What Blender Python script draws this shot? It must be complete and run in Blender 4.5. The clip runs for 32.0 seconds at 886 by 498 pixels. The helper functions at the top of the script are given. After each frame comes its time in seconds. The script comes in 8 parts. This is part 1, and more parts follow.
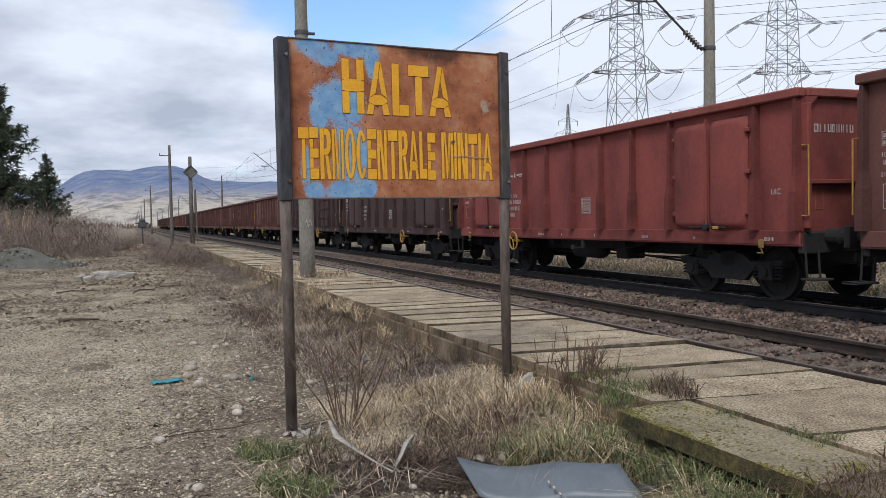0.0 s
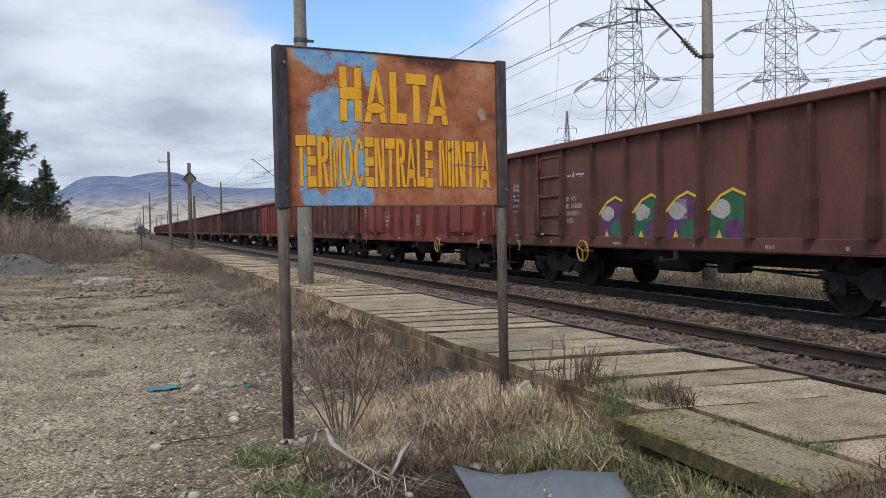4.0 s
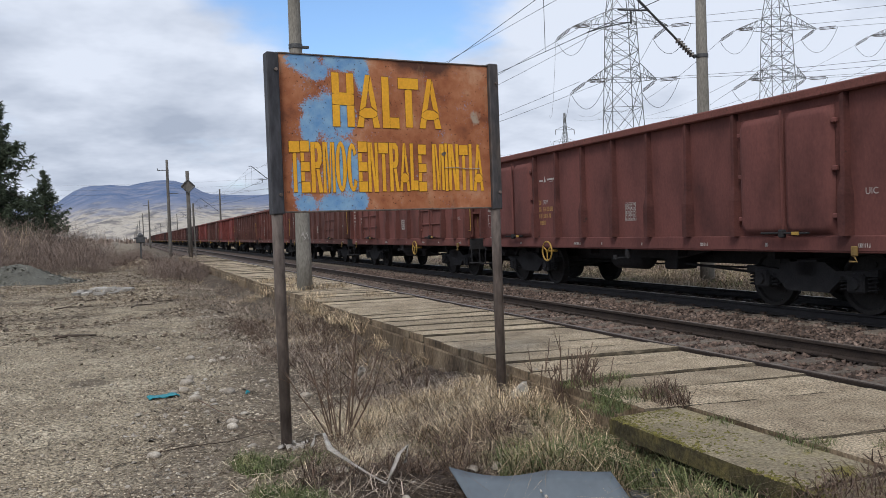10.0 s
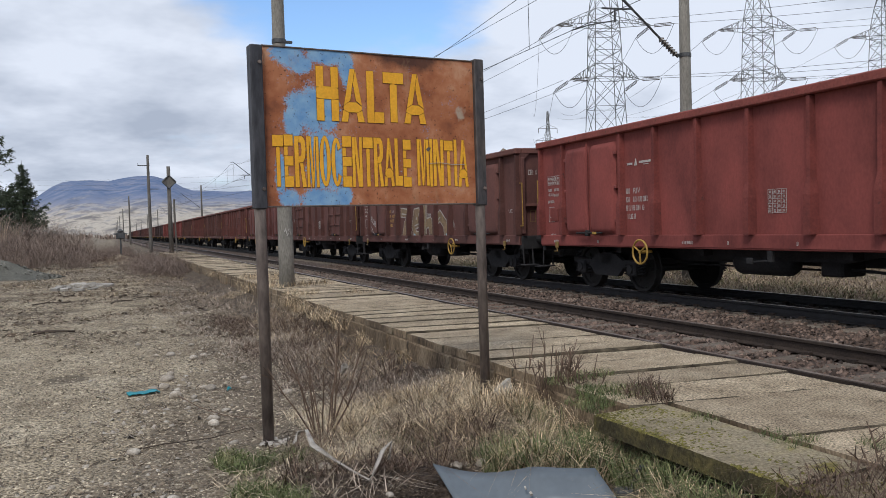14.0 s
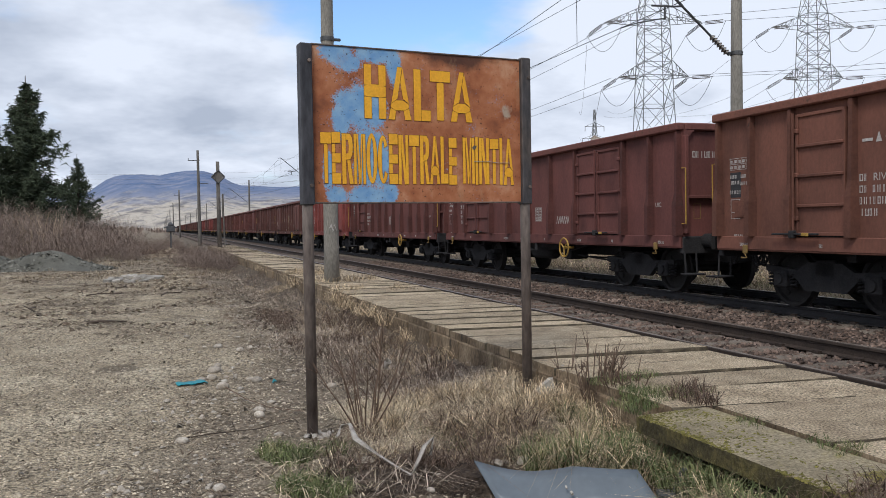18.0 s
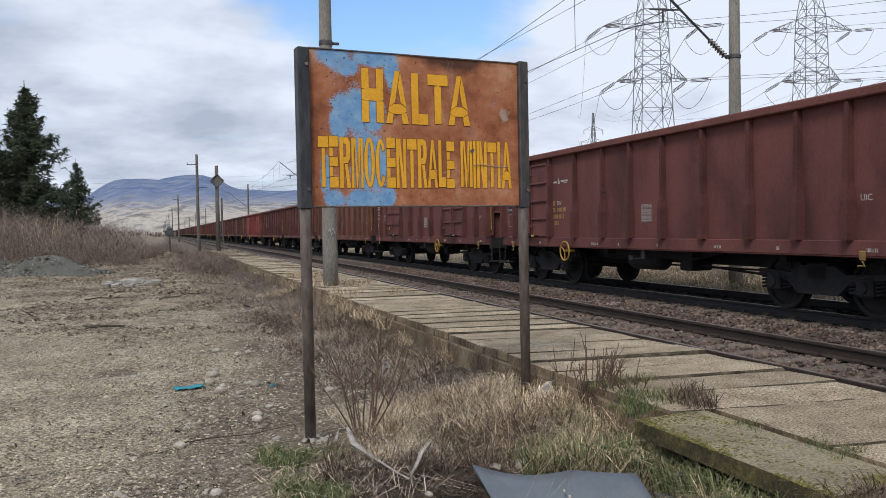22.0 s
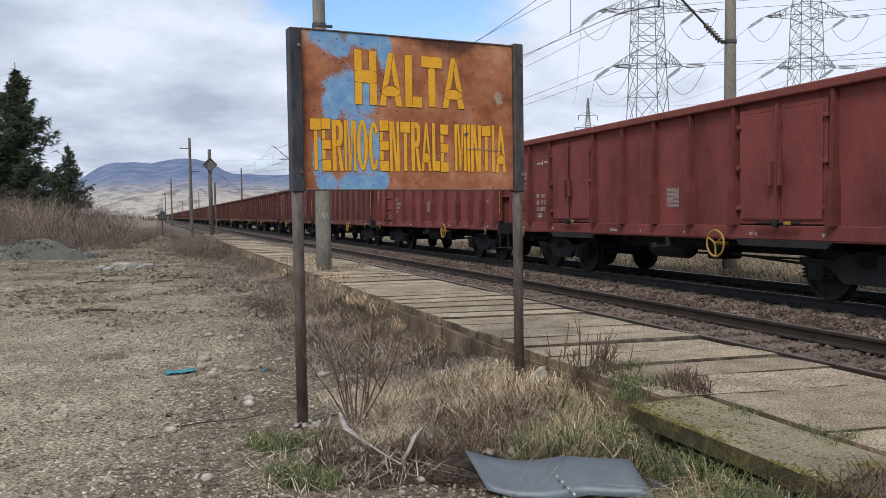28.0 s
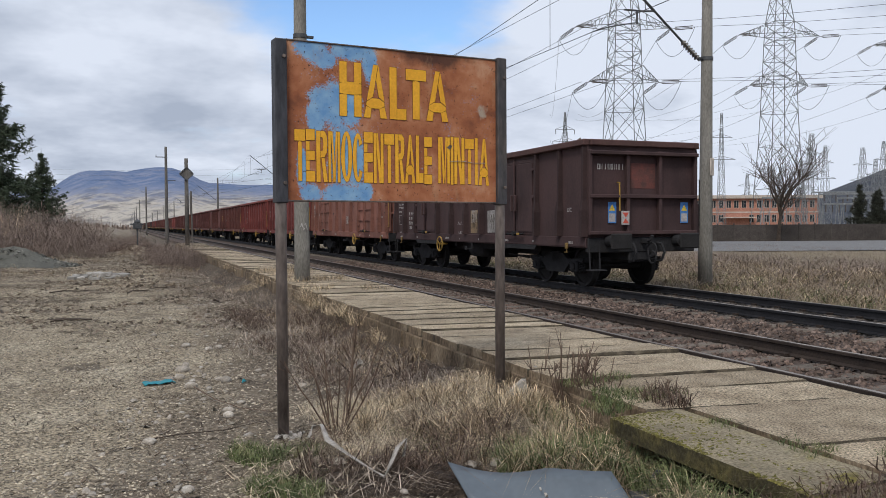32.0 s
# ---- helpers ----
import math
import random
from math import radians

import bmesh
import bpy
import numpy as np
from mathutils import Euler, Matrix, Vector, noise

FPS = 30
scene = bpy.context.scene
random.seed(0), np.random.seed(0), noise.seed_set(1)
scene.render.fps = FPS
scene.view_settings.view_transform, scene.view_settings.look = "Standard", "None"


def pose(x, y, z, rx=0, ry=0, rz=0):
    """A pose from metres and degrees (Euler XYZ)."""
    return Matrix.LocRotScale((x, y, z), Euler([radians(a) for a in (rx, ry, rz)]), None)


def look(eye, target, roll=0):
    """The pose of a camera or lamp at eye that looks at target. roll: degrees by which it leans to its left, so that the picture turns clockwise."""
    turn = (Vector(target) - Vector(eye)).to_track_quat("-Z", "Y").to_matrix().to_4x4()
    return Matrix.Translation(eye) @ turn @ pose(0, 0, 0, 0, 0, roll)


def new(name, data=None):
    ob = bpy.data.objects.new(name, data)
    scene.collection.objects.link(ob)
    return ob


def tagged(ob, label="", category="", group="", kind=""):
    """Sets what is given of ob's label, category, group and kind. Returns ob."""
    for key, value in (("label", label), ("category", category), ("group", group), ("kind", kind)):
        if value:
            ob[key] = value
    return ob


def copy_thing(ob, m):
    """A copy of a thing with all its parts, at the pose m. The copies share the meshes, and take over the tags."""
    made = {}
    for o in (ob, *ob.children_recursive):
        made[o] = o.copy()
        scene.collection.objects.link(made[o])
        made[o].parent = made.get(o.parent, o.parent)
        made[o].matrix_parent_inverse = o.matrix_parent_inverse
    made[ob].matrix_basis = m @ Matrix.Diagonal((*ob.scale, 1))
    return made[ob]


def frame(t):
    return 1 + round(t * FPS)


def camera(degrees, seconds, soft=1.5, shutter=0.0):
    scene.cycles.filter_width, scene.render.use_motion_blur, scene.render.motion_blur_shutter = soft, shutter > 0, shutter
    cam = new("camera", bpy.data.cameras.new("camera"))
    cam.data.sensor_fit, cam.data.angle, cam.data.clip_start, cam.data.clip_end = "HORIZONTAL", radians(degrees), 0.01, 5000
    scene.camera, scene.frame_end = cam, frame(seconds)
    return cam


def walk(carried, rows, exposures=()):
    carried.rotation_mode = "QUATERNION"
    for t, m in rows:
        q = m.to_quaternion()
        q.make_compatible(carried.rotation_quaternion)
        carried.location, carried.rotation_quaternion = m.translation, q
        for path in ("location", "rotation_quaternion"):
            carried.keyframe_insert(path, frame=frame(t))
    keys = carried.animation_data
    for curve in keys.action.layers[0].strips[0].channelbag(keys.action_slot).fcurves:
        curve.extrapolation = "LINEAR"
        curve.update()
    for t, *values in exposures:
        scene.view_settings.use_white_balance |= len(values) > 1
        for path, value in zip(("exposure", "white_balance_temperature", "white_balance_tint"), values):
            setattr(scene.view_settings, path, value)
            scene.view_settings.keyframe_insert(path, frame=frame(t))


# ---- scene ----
# The hand-held camera: seconds, place, then heading right of the track, pitch and lean in degrees.
cam = camera(57.81, 32.0, soft=0.7)
PATH = [
    (0.0, -5.858, 0.009, 1.441, 21.165, -2.174, 1.248),
    (0.5, -5.845, 0.016, 1.442, 21.107, -2.307, 1.398),
    (1.0, -5.848, 0.009, 1.445, 21.118, -2.303, 1.438),
    (1.5, -5.850, -0.005, 1.446, 21.139, -2.236, 1.439),
    (2.0, -5.850, -0.016, 1.445, 21.153, -2.160, 1.342),
    (2.5, -5.854, -0.021, 1.446, 21.230, -2.058, 1.163),
    (3.0, -5.849, -0.023, 1.446, 21.189, -1.879, 1.164),
    (3.5, -5.851, -0.005, 1.449, 21.194, -1.727, 1.139),
    (5.5, -5.827, -0.007, 1.447, 21.717, -1.722, 1.411),
    (6.0, -5.827, -0.008, 1.446, 22.036, -1.698, 1.496),
    (6.5, -5.826, -0.009, 1.449, 22.267, -1.651, 1.560),
    (7.0, -5.824, -0.012, 1.448, 22.455, -1.584, 1.688),
    (7.5, -5.828, -0.017, 1.444, 22.446, -1.520, 1.752),
    (8.0, -5.819, -0.009, 1.443, 22.327, -1.465, 1.777),
    (8.5, -5.816, -0.005, 1.443, 22.067, -1.422, 1.865),
    (9.0, -5.813, -0.023, 1.439, 21.633, -1.410, 2.036),
    (9.5, -5.818, -0.035, 1.443, 21.290, -1.417, 2.055),
    (10.0, -5.815, -0.041, 1.446, 21.247, -1.442, 2.117),
    (10.5, -5.812, -0.036, 1.442, 21.273, -1.434, 2.109),
    (11.0, -5.814, -0.026, 1.439, 21.386, -1.461, 1.996),
    (11.5, -5.816, -0.029, 1.440, 21.459, -1.527, 1.856),
    (12.0, -5.816, -0.042, 1.445, 21.662, -1.496, 1.724),
    (12.5, -5.817, -0.030, 1.440, 21.929, -1.485, 1.729),
    (13.0, -5.817, -0.011, 1.439, 22.207, -1.520, 1.784),
    (13.5, -5.819, -0.014, 1.437, 22.505, -1.592, 1.752),
    (14.0, -5.817, -0.004, 1.431, 22.486, -1.650, 1.785),
    (14.5, -5.816, -0.015, 1.429, 22.379, -1.586, 1.837),
    (16.5, -5.825, -0.039, 1.432, 20.106, -1.599, 1.152),
    (17.0, -5.823, -0.042, 1.434, 19.534, -1.641, 1.079),
    (17.5, -5.833, -0.022, 1.432, 19.351, -1.750, 1.023),
    (18.0, -5.832, -0.030, 1.435, 19.361, -1.756, 1.008),
    (18.5, -5.834, -0.040, 1.436, 19.398, -1.700, 1.039),
    (19.0, -5.824, -0.028, 1.433, 19.514, -1.649, 1.052),
    (19.5, -5.816, -0.036, 1.440, 19.568, -1.650, 1.056),
    (20.0, -5.815, -0.033, 1.434, 19.629, -1.596, 1.035),
    (20.5, -5.821, -0.025, 1.432, 19.564, -1.575, 1.083),
    (21.0, -5.821, -0.021, 1.435, 19.535, -1.579, 1.075),
    (21.5, -5.822, -0.037, 1.433, 19.463, -1.548, 1.169),
    (22.0, -5.820, -0.027, 1.435, 19.425, -1.501, 1.131),
    (22.5, -5.821, -0.032, 1.435, 19.408, -1.431, 1.153),
    (23.0, -5.827, -0.025, 1.436, 19.478, -1.386, 1.147),
    (23.5, -5.830, -0.025, 1.436, 19.561, -1.332, 1.100),
    (24.0, -5.824, -0.020, 1.437, 19.599, -1.288, 1.105),
    (24.5, -5.833, -0.011, 1.433, 19.740, -1.256, 1.017),
    (25.0, -5.834, 0.002, 1.428, 19.827, -1.315, 1.023),
    (25.5, -5.831, 0.028, 1.427, 19.920, -1.513, 1.018),
    (27.5, -5.805, 0.027, 1.426, 19.657, -2.636, 0.970),
    (28.0, -5.799, 0.021, 1.426, 19.842, -2.569, 0.904),
    (28.5, -5.802, 0.020, 1.426, 20.309, -2.472, 0.809),
    (29.0, -5.802, 0.038, 1.429, 20.903, -2.425, 0.452),
    (29.5, -5.793, 0.036, 1.424, 21.940, -2.354, 0.238),
    (30.0, -5.797, 0.014, 1.423, 22.866, -2.276, 0.270),
    (30.5, -5.795, 0.028, 1.425, 23.319, -2.118, 0.296),
    (31.0, -5.799, 0.024, 1.431, 23.441, -1.955, 0.275),
    (31.5, -5.808, 0.017, 1.430, 23.400, -1.797, 0.289),
    (32.0, -5.852, 0.021, 1.429, 21.509, -1.741, 0.330),
]
walk(cam, [(t, pose(x, y, z, 90 + pitch, 0, -yaw) @ pose(0, 0, 0, 0, 0, -lean)) for t, x, y, z, yaw, pitch, lean in PATH],
     exposures=[(0.0, 0.07, 6215, 10), (3.0, 0.02, 6215, 10), (6.0, -0.02, 6215, 10), (13.0, -0.05, 6215, 10), (17.0, 0.05, 6215, 10), (25.0, 0.02, 6215, 10), (28.0, 0.05, 6215, 10), (30.0, -0.08, 6215, 10), (32.0, -0.09, 6215, 10)])

# ---- daylight: broken cloud with a patch of blue, weak wide sun ----
SUN_TURN, SUN_HIGH = radians(222), radians(50)      # from behind the photographer's shoulder
sun = new("sun", bpy.data.lights.new("sun", "SUN"))
sun.data.energy, sun.data.angle, sun.data.color = 2.45, radians(18), (1.0, 0.94, 0.855)
sun.matrix_world = look((math.sin(SUN_TURN) * 50, math.cos(SUN_TURN) * 50, 50 * math.tan(SUN_HIGH)), (0, 0, 0))


def sky_world():
    w = bpy.data.worlds.new("sky")
    w.use_nodes = True
    scene.world = w
    nt = w.node_tree
    N, L = nt.nodes, nt.links
    bg = N["Background"]
    sky = N.new("ShaderNodeTexSky")
    sky.sky_type, sky.sun_disc = "NISHITA", False
    sky.sun_elevation, sky.sun_rotation = SUN_HIGH, SUN_TURN
    tc = N.new("ShaderNodeTexCoord")
    sep = N.new("ShaderNodeSeparateXYZ")
    L.new(tc.outputs["Generated"], sep.inputs[0])

    def op(kind, a, b=None, c=None):
        n = N.new("ShaderNodeMath")
        n.operation = kind
        for i, v in enumerate((a, b, c)):
            if v is None:
                continue
            if not isinstance(v, (int, float)):
                L.new(v, n.inputs[i])
            else:
                n.inputs[i].default_value = v
        return n.outputs[0]

    zz = op("ADD", op("MAXIMUM", sep.outputs[2], 0.0), 0.22)
    flat = N.new("ShaderNodeCombineXYZ")
    L.new(op("DIVIDE", sep.outputs[0], zz), flat.inputs[0])
    L.new(op("DIVIDE", sep.outputs[1], zz), flat.inputs[1])

    def cloud(scale, seed, detail=6.0, rough=0.55):
        n = N.new("ShaderNodeTexNoise")
        n.noise_dimensions = "4D"
        n.inputs["W"].default_value = seed
        n.inputs["Scale"].default_value, n.inputs["Detail"].default_value, n.inputs["Roughness"].default_value = scale, detail, rough
        L.new(flat.outputs[0], n.inputs["Vector"])
        return n.outputs["Fac"]

    big, fine = cloud(0.9, 3.1), cloud(2.6, 7.7)
    # the blue opening in the cloud
    d = Vector((math.sin(radians(15.5)) * math.cos(radians(24)), math.cos(radians(15.5)) * math.cos(radians(24)), math.sin(radians(24))))
    dot = N.new("ShaderNodeVectorMath")
    dot.operation = "DOT_PRODUCT"
    L.new(tc.outputs["Generated"], dot.inputs[0])
    dot.inputs[1].default_value = d
    gap = N.new("ShaderNodeMapRange")
    gap.interpolation_type = "SMOOTHSTEP"
    gap.inputs["From Min"].default_value, gap.inputs["From Max"].default_value = math.cos(radians(17)), math.cos(radians(4))
    L.new(dot.outputs["Value"], gap.inputs["Value"])
    cover = op("ADD", op("MULTIPLY", big, 0.9), op("MULTIPLY", fine, 0.45))
    cover = op("SUBTRACT", op("ADD", cover, 0.02), op("MULTIPLY", gap.outputs[0], 0.52))
    amount = N.new("ShaderNodeMapRange")
    amount.interpolation_type = "SMOOTHSTEP"
    amount.inputs["From Min"].default_value, amount.inputs["From Max"].default_value = 0.36, 0.60
    L.new(cover, amount.inputs["Value"])
    # cloud tone: bright tops and greyer bases
    ramp = N.new("ShaderNodeValToRGB")
    ramp.color_ramp.elements[0].position, ramp.color_ramp.elements[0].color = 0.36, (0.44, 0.49, 0.585, 1)
    ramp.color_ramp.elements[1].position, ramp.color_ramp.elements[1].color = 0.60, (0.80, 0.843, 0.93, 1)
    # thinner, brighter cloud towards the east
    east = N.new("ShaderNodeMapRange")
    east.interpolation_type = "SMOOTHSTEP"
    east.inputs["From Min"].default_value, east.inputs["From Max"].default_value, east.inputs["To Max"].default_value = 0.25, 0.75, 0.19
    L.new(sep.outputs[0], east.inputs["Value"])
    L.new(op("ADD", cloud(1.7, 11.4, 5.0), east.outputs[0]), ramp.inputs[0])
    blue = N.new("ShaderNodeMixRGB")
    blue.blend_type = "MULTIPLY"
    blue.inputs[0].default_value, blue.inputs[2].default_value = 1.0, (0.155, 0.175, 0.195, 1)
    L.new(sky.outputs[0], blue.inputs[1])
    mix = N.new("ShaderNodeMixRGB")
    L.new(amount.outputs[0], mix.inputs[0])
    L.new(blue.outputs[0], mix.inputs[1])
    L.new(ramp.outputs[0], mix.inputs[2])
    L.new(mix.outputs[0], bg.inputs["Color"])
    bg.inputs["Strength"].default_value = 1.0


sky_world()


# ---- materials ----
def mat(name, stops, scale=6.0, rough=0.85, bump=0.15, metal=0.0, fine=9.0, contrast=0.35, tint=False, spread=0.0, stretch=(1, 1, 1), spots=None, dist=0.02, island=0.0):
    """Two scales of noise over a ramp of colours. tint: times the object's own colour. spots: (colour, scale, threshold)."""
    m = bpy.data.materials.new(name)
    m.use_nodes = True
    nt = m.node_tree
    N, L = nt.nodes, nt.links
    p = N["Principled BSDF"]
    p.inputs["Roughness"].default_value, p.inputs["Metallic"].default_value = rough, metal
    p.inputs["Specular IOR Level"].default_value = 0.3
    tc = N.new("ShaderNodeTexCoord")
    mp = N.new("ShaderNodeMapping")
    mp.inputs["Scale"].default_value = stretch
    L.new(tc.outputs["Object"], mp.inputs[0])
    info = N.new("ShaderNodeObjectInfo")
    off = N.new("ShaderNodeVectorMath")
    off.operation = "MULTIPLY_ADD"
    comb = N.new("ShaderNodeCombineXYZ")
    for i in range(3):
        L.new(info.outputs["Random"], comb.inputs[i])
    L.new(comb.outputs[0], off.inputs[0])
    off.inputs[1].default_value = (37, 23, 51)
    L.new(mp.outputs[0], off.inputs[2])

    def noise_node(s, detail, rgh=0.6):
        n = N.new("ShaderNodeTexNoise")
        n.inputs["Scale"].default_value, n.inputs["Detail"].default_value, n.inputs["Roughness"].default_value = s, detail, rgh
        L.new(off.outputs[0], n.inputs["Vector"])
        return n.outputs["Fac"]

    a, b = noise_node(scale, 5.0), noise_node(scale * fine, 4.0)
    ramp = N.new("ShaderNodeValToRGB")
    e = ramp.color_ramp.elements
    while len(e) < len(stops):
        e.new(0.5)
    for i, c in enumerate(stops):
        e[i].position = 0.30 + 0.40 * i / max(1, len(stops) - 1)
        e[i].color = (*c, 1)
    L.new(a, ramp.inputs[0])
    shade = N.new("ShaderNodeMapRange")
    shade.inputs["From Min"].default_value, shade.inputs["From Max"].default_value = 0.3, 0.7
    shade.inputs["To Min"].default_value, shade.inputs["To Max"].default_value = 1 - contrast, 1 + contrast
    L.new(b, shade.inputs["Value"])
    out = ramp.outputs[0]

    def times(x, y):
        n = N.new("ShaderNodeMixRGB")
        n.blend_type = "MULTIPLY"
        n.inputs[0].default_value = 1.0
        L.new(x, n.inputs[1])
        L.new(y, n.inputs[2])
        return n.outputs[0]

    if tint:
        out = times(out, info.outputs["Color"])
    out = times(out, shade.outputs[0])
    if spread or island:
        r = N.new("ShaderNodeMapRange")
        k = spread or island
        r.inputs["To Min"].default_value, r.inputs["To Max"].default_value = 1 - k, 1 + k
        if island:
            g = N.new("ShaderNodeNewGeometry")
            L.new(g.outputs["Random Per Island"], r.inputs["Value"])
        else:
            L.new(info.outputs["Random"], r.inputs["Value"])
        out = times(out, r.outputs[0])
    if spots:
        colour, sc, th = spots
        s = noise_node(sc, 6.0, 0.7)
        r = N.new("ShaderNodeMapRange")
        r.inputs["From Min"].default_value, r.inputs["From Max"].default_value = th, th + 0.08
        L.new(s, r.inputs["Value"])
        mx = N.new("ShaderNodeMixRGB")
        L.new(r.outputs[0], mx.inputs[0])
        L.new(out, mx.inputs[1])
        mx.inputs[2].default_value = (*colour, 1)
        out = mx.outputs[0]
    L.new(out, p.inputs["Base Color"])
    if bump:
        bn = N.new("ShaderNodeBump")
        bn.inputs["Strength"].default_value, bn.inputs["Distance"].default_value = bump, dist
        L.new(b, bn.inputs["Height"])
        L.new(bn.outputs[0], p.inputs["Normal"])
    return m


M_GROUND = mat("packed_gravel_earth", [(0.235, 0.19, 0.132), (0.385, 0.32, 0.225), (0.50, 0.43, 0.315)], 0.8, 0.95, 1.0, fine=45, contrast=0.95, spots=((0.46, 0.42, 0.35), 60, 0.64), dist=0.07)
M_BALLAST = mat("ballast_bed", [(0.055, 0.042, 0.036), (0.11, 0.08, 0.065)], 3.0, 0.95, 0.8, fine=12, contrast=0.5, dist=0.05)
M_STONE = mat("ballast_stone", [(0.055, 0.039, 0.031), (0.11, 0.076, 0.060), (0.20, 0.152, 0.125)], 2.0, 0.9, 0.3, fine=14, island=0.65)
M_PEBBLE = mat("pale_pebble", [(0.22, 0.19, 0.15), (0.34, 0.30, 0.25), (0.44, 0.41, 0.36)], 9.0, 0.85, 0.25, spread=0.3)
M_GRIT = mat("path_grit", [(0.25, 0.208, 0.152), (0.45, 0.39, 0.30)], 5.0, 0.9, 0.2, island=0.65)
# Darker wagon paint: rib and door-gap shade in the colour, plus dirt spots.
M_DARKCOAT = mat("shade_darkened_paint", [(0.50, 0.48, 0.47), (0.80, 0.78, 0.76), (1.05, 1.0, 0.96)], 1.2, 0.85, 0.12, fine=18, contrast=0.16, tint=True, spots=((0.03, 0.022, 0.019), 3.5, 0.63))
M_POLEDARK = mat("dark_pole", [(0.09, 0.082, 0.075), (0.15, 0.14, 0.125)], 1.6, 0.95, 0.2, stretch=(1, 1, 0.25))
M_OCHRE = mat("dull_ochre_iron", [(0.13, 0.085, 0.03), (0.22, 0.14, 0.045)], 9.0, 0.65, 0.1, contrast=0.3)
M_SILVER = mat("silver_spray_paint", [(0.27, 0.255, 0.24), (0.42, 0.40, 0.38)], 6.0, 0.55, 0.0)
M_SPRAYTAN = mat("tan_spray_paint", [(0.12, 0.085, 0.055), (0.27, 0.185, 0.10)], 4.0, 0.6, 0.0)
M_SPRAYDUN = mat("dark_dun_spray_paint", [(0.07, 0.045, 0.03), (0.13, 0.085, 0.055)], 4.0, 0.6, 0.0)
M_SPRAYGREY = mat("grey_spray_paint", [(0.17, 0.155, 0.145), (0.32, 0.30, 0.285)], 5.0, 0.6, 0.0, contrast=0.4)
M_SPRAYBLUE = mat("pale_blue_spray_paint", [(0.22, 0.36, 0.45), (0.32, 0.46, 0.55)], 4.0, 0.6, 0.0)
M_SPRAYVIO = mat("violet_spray_paint", [(0.07, 0.03, 0.09), (0.12, 0.05, 0.14)], 4.0, 0.6, 0.0)
M_SPRAYGRN = mat("green_spray_paint", [(0.02, 0.09, 0.05), (0.04, 0.14, 0.08)], 4.0, 0.6, 0.0)
M_SPRAYYEL = mat("yellow_spray_paint", [(0.50, 0.36, 0.04), (0.62, 0.45, 0.06)], 4.0, 0.6, 0.0)
M_LOAD = mat("scrap_load", [(0.10, 0.08, 0.065), (0.22, 0.18, 0.14), (0.30, 0.27, 0.24)], 3.0, 0.9, 0.2, island=0.5)
M_SLAB = mat("weathered_concrete_slab", [(0.235, 0.182, 0.122), (0.37, 0.297, 0.205), (0.485, 0.40, 0.285)], 2.6, 0.95, 1.0, fine=26, contrast=0.9, spread=0.18, spots=((0.11, 0.09, 0.06), 9, 0.62), dist=0.03)
M_KERB = mat("dark_concrete_block", [(0.075, 0.053, 0.034), (0.155, 0.113, 0.072), (0.25, 0.195, 0.132)], 3.5, 0.95, 0.8, fine=14, contrast=0.5, spread=0.25, spots=((0.035, 0.027, 0.018), 4, 0.58), stretch=(1, 1, 0.45))
M_MOSS = mat("mossy_concrete_slab", [(0.16, 0.133, 0.085), (0.26, 0.22, 0.15), (0.25, 0.21, 0.105)], 2.6, 0.95, 0.9, fine=22, contrast=0.5, spots=((0.19, 0.165, 0.035), 3.4, 0.60))
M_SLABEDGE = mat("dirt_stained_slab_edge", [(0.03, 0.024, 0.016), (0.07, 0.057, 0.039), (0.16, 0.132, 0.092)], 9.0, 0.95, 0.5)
# Kerb slab side: moss, coloured darker still for the shade of the grass.
M_SHADEMOSS = mat("mossy_shaded_slab_side", [(0.022, 0.020, 0.011), (0.055, 0.046, 0.022), (0.12, 0.10, 0.035)], 4.0, 0.95, 0.6, fine=10, contrast=0.5)
M_MOSSY = mat("yellow_moss", [(0.085, 0.078, 0.022), (0.165, 0.145, 0.038)], 6.0, 0.95, 0.2, island=0.4)
M_WETSOIL = mat("dark_bare_earth", [(0.028, 0.019, 0.014), (0.06, 0.043, 0.031), (0.12, 0.09, 0.065)], 5.0, 0.95, 1.0, fine=7, contrast=0.6, dist=0.06)
M_SEDGE = mat("rusted_letter_edge", [(0.05, 0.02, 0.012), (0.10, 0.045, 0.02)], 20.0, 0.9, 0.0)
M_STRAW = mat("bleached_straw", [(0.45, 0.37, 0.26), (0.66, 0.56, 0.41)], 3.0, 0.9, 0.0, island=0.5)
M_GREYSTEM = mat("grey_dead_stem", [(0.25, 0.20, 0.157), (0.50, 0.42, 0.34)], 3.0, 0.9, 0.0, island=0.55)
M_SOIL = mat("dark_joint_soil", [(0.03, 0.024, 0.017), (0.06, 0.05, 0.035)], 5.0, 0.95, 0.5)
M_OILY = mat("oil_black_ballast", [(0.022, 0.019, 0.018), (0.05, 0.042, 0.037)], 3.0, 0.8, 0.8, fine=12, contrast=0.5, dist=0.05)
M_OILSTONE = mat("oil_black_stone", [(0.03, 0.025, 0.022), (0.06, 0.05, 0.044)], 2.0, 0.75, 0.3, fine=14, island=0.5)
M_BANK = mat("matted_bank_grass", [(0.12, 0.088, 0.058), (0.26, 0.20, 0.13), (0.45, 0.37, 0.245)], 0.8, 0.95, 0.0, island=0.65)
M_CHIP = mat("ground_litter", [(0.05, 0.037, 0.027), (0.14, 0.105, 0.075), (0.32, 0.275, 0.21)], 5.0, 0.95, 0.0, island=0.6)
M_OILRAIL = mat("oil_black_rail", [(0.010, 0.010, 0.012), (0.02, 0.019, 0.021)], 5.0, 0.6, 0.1)
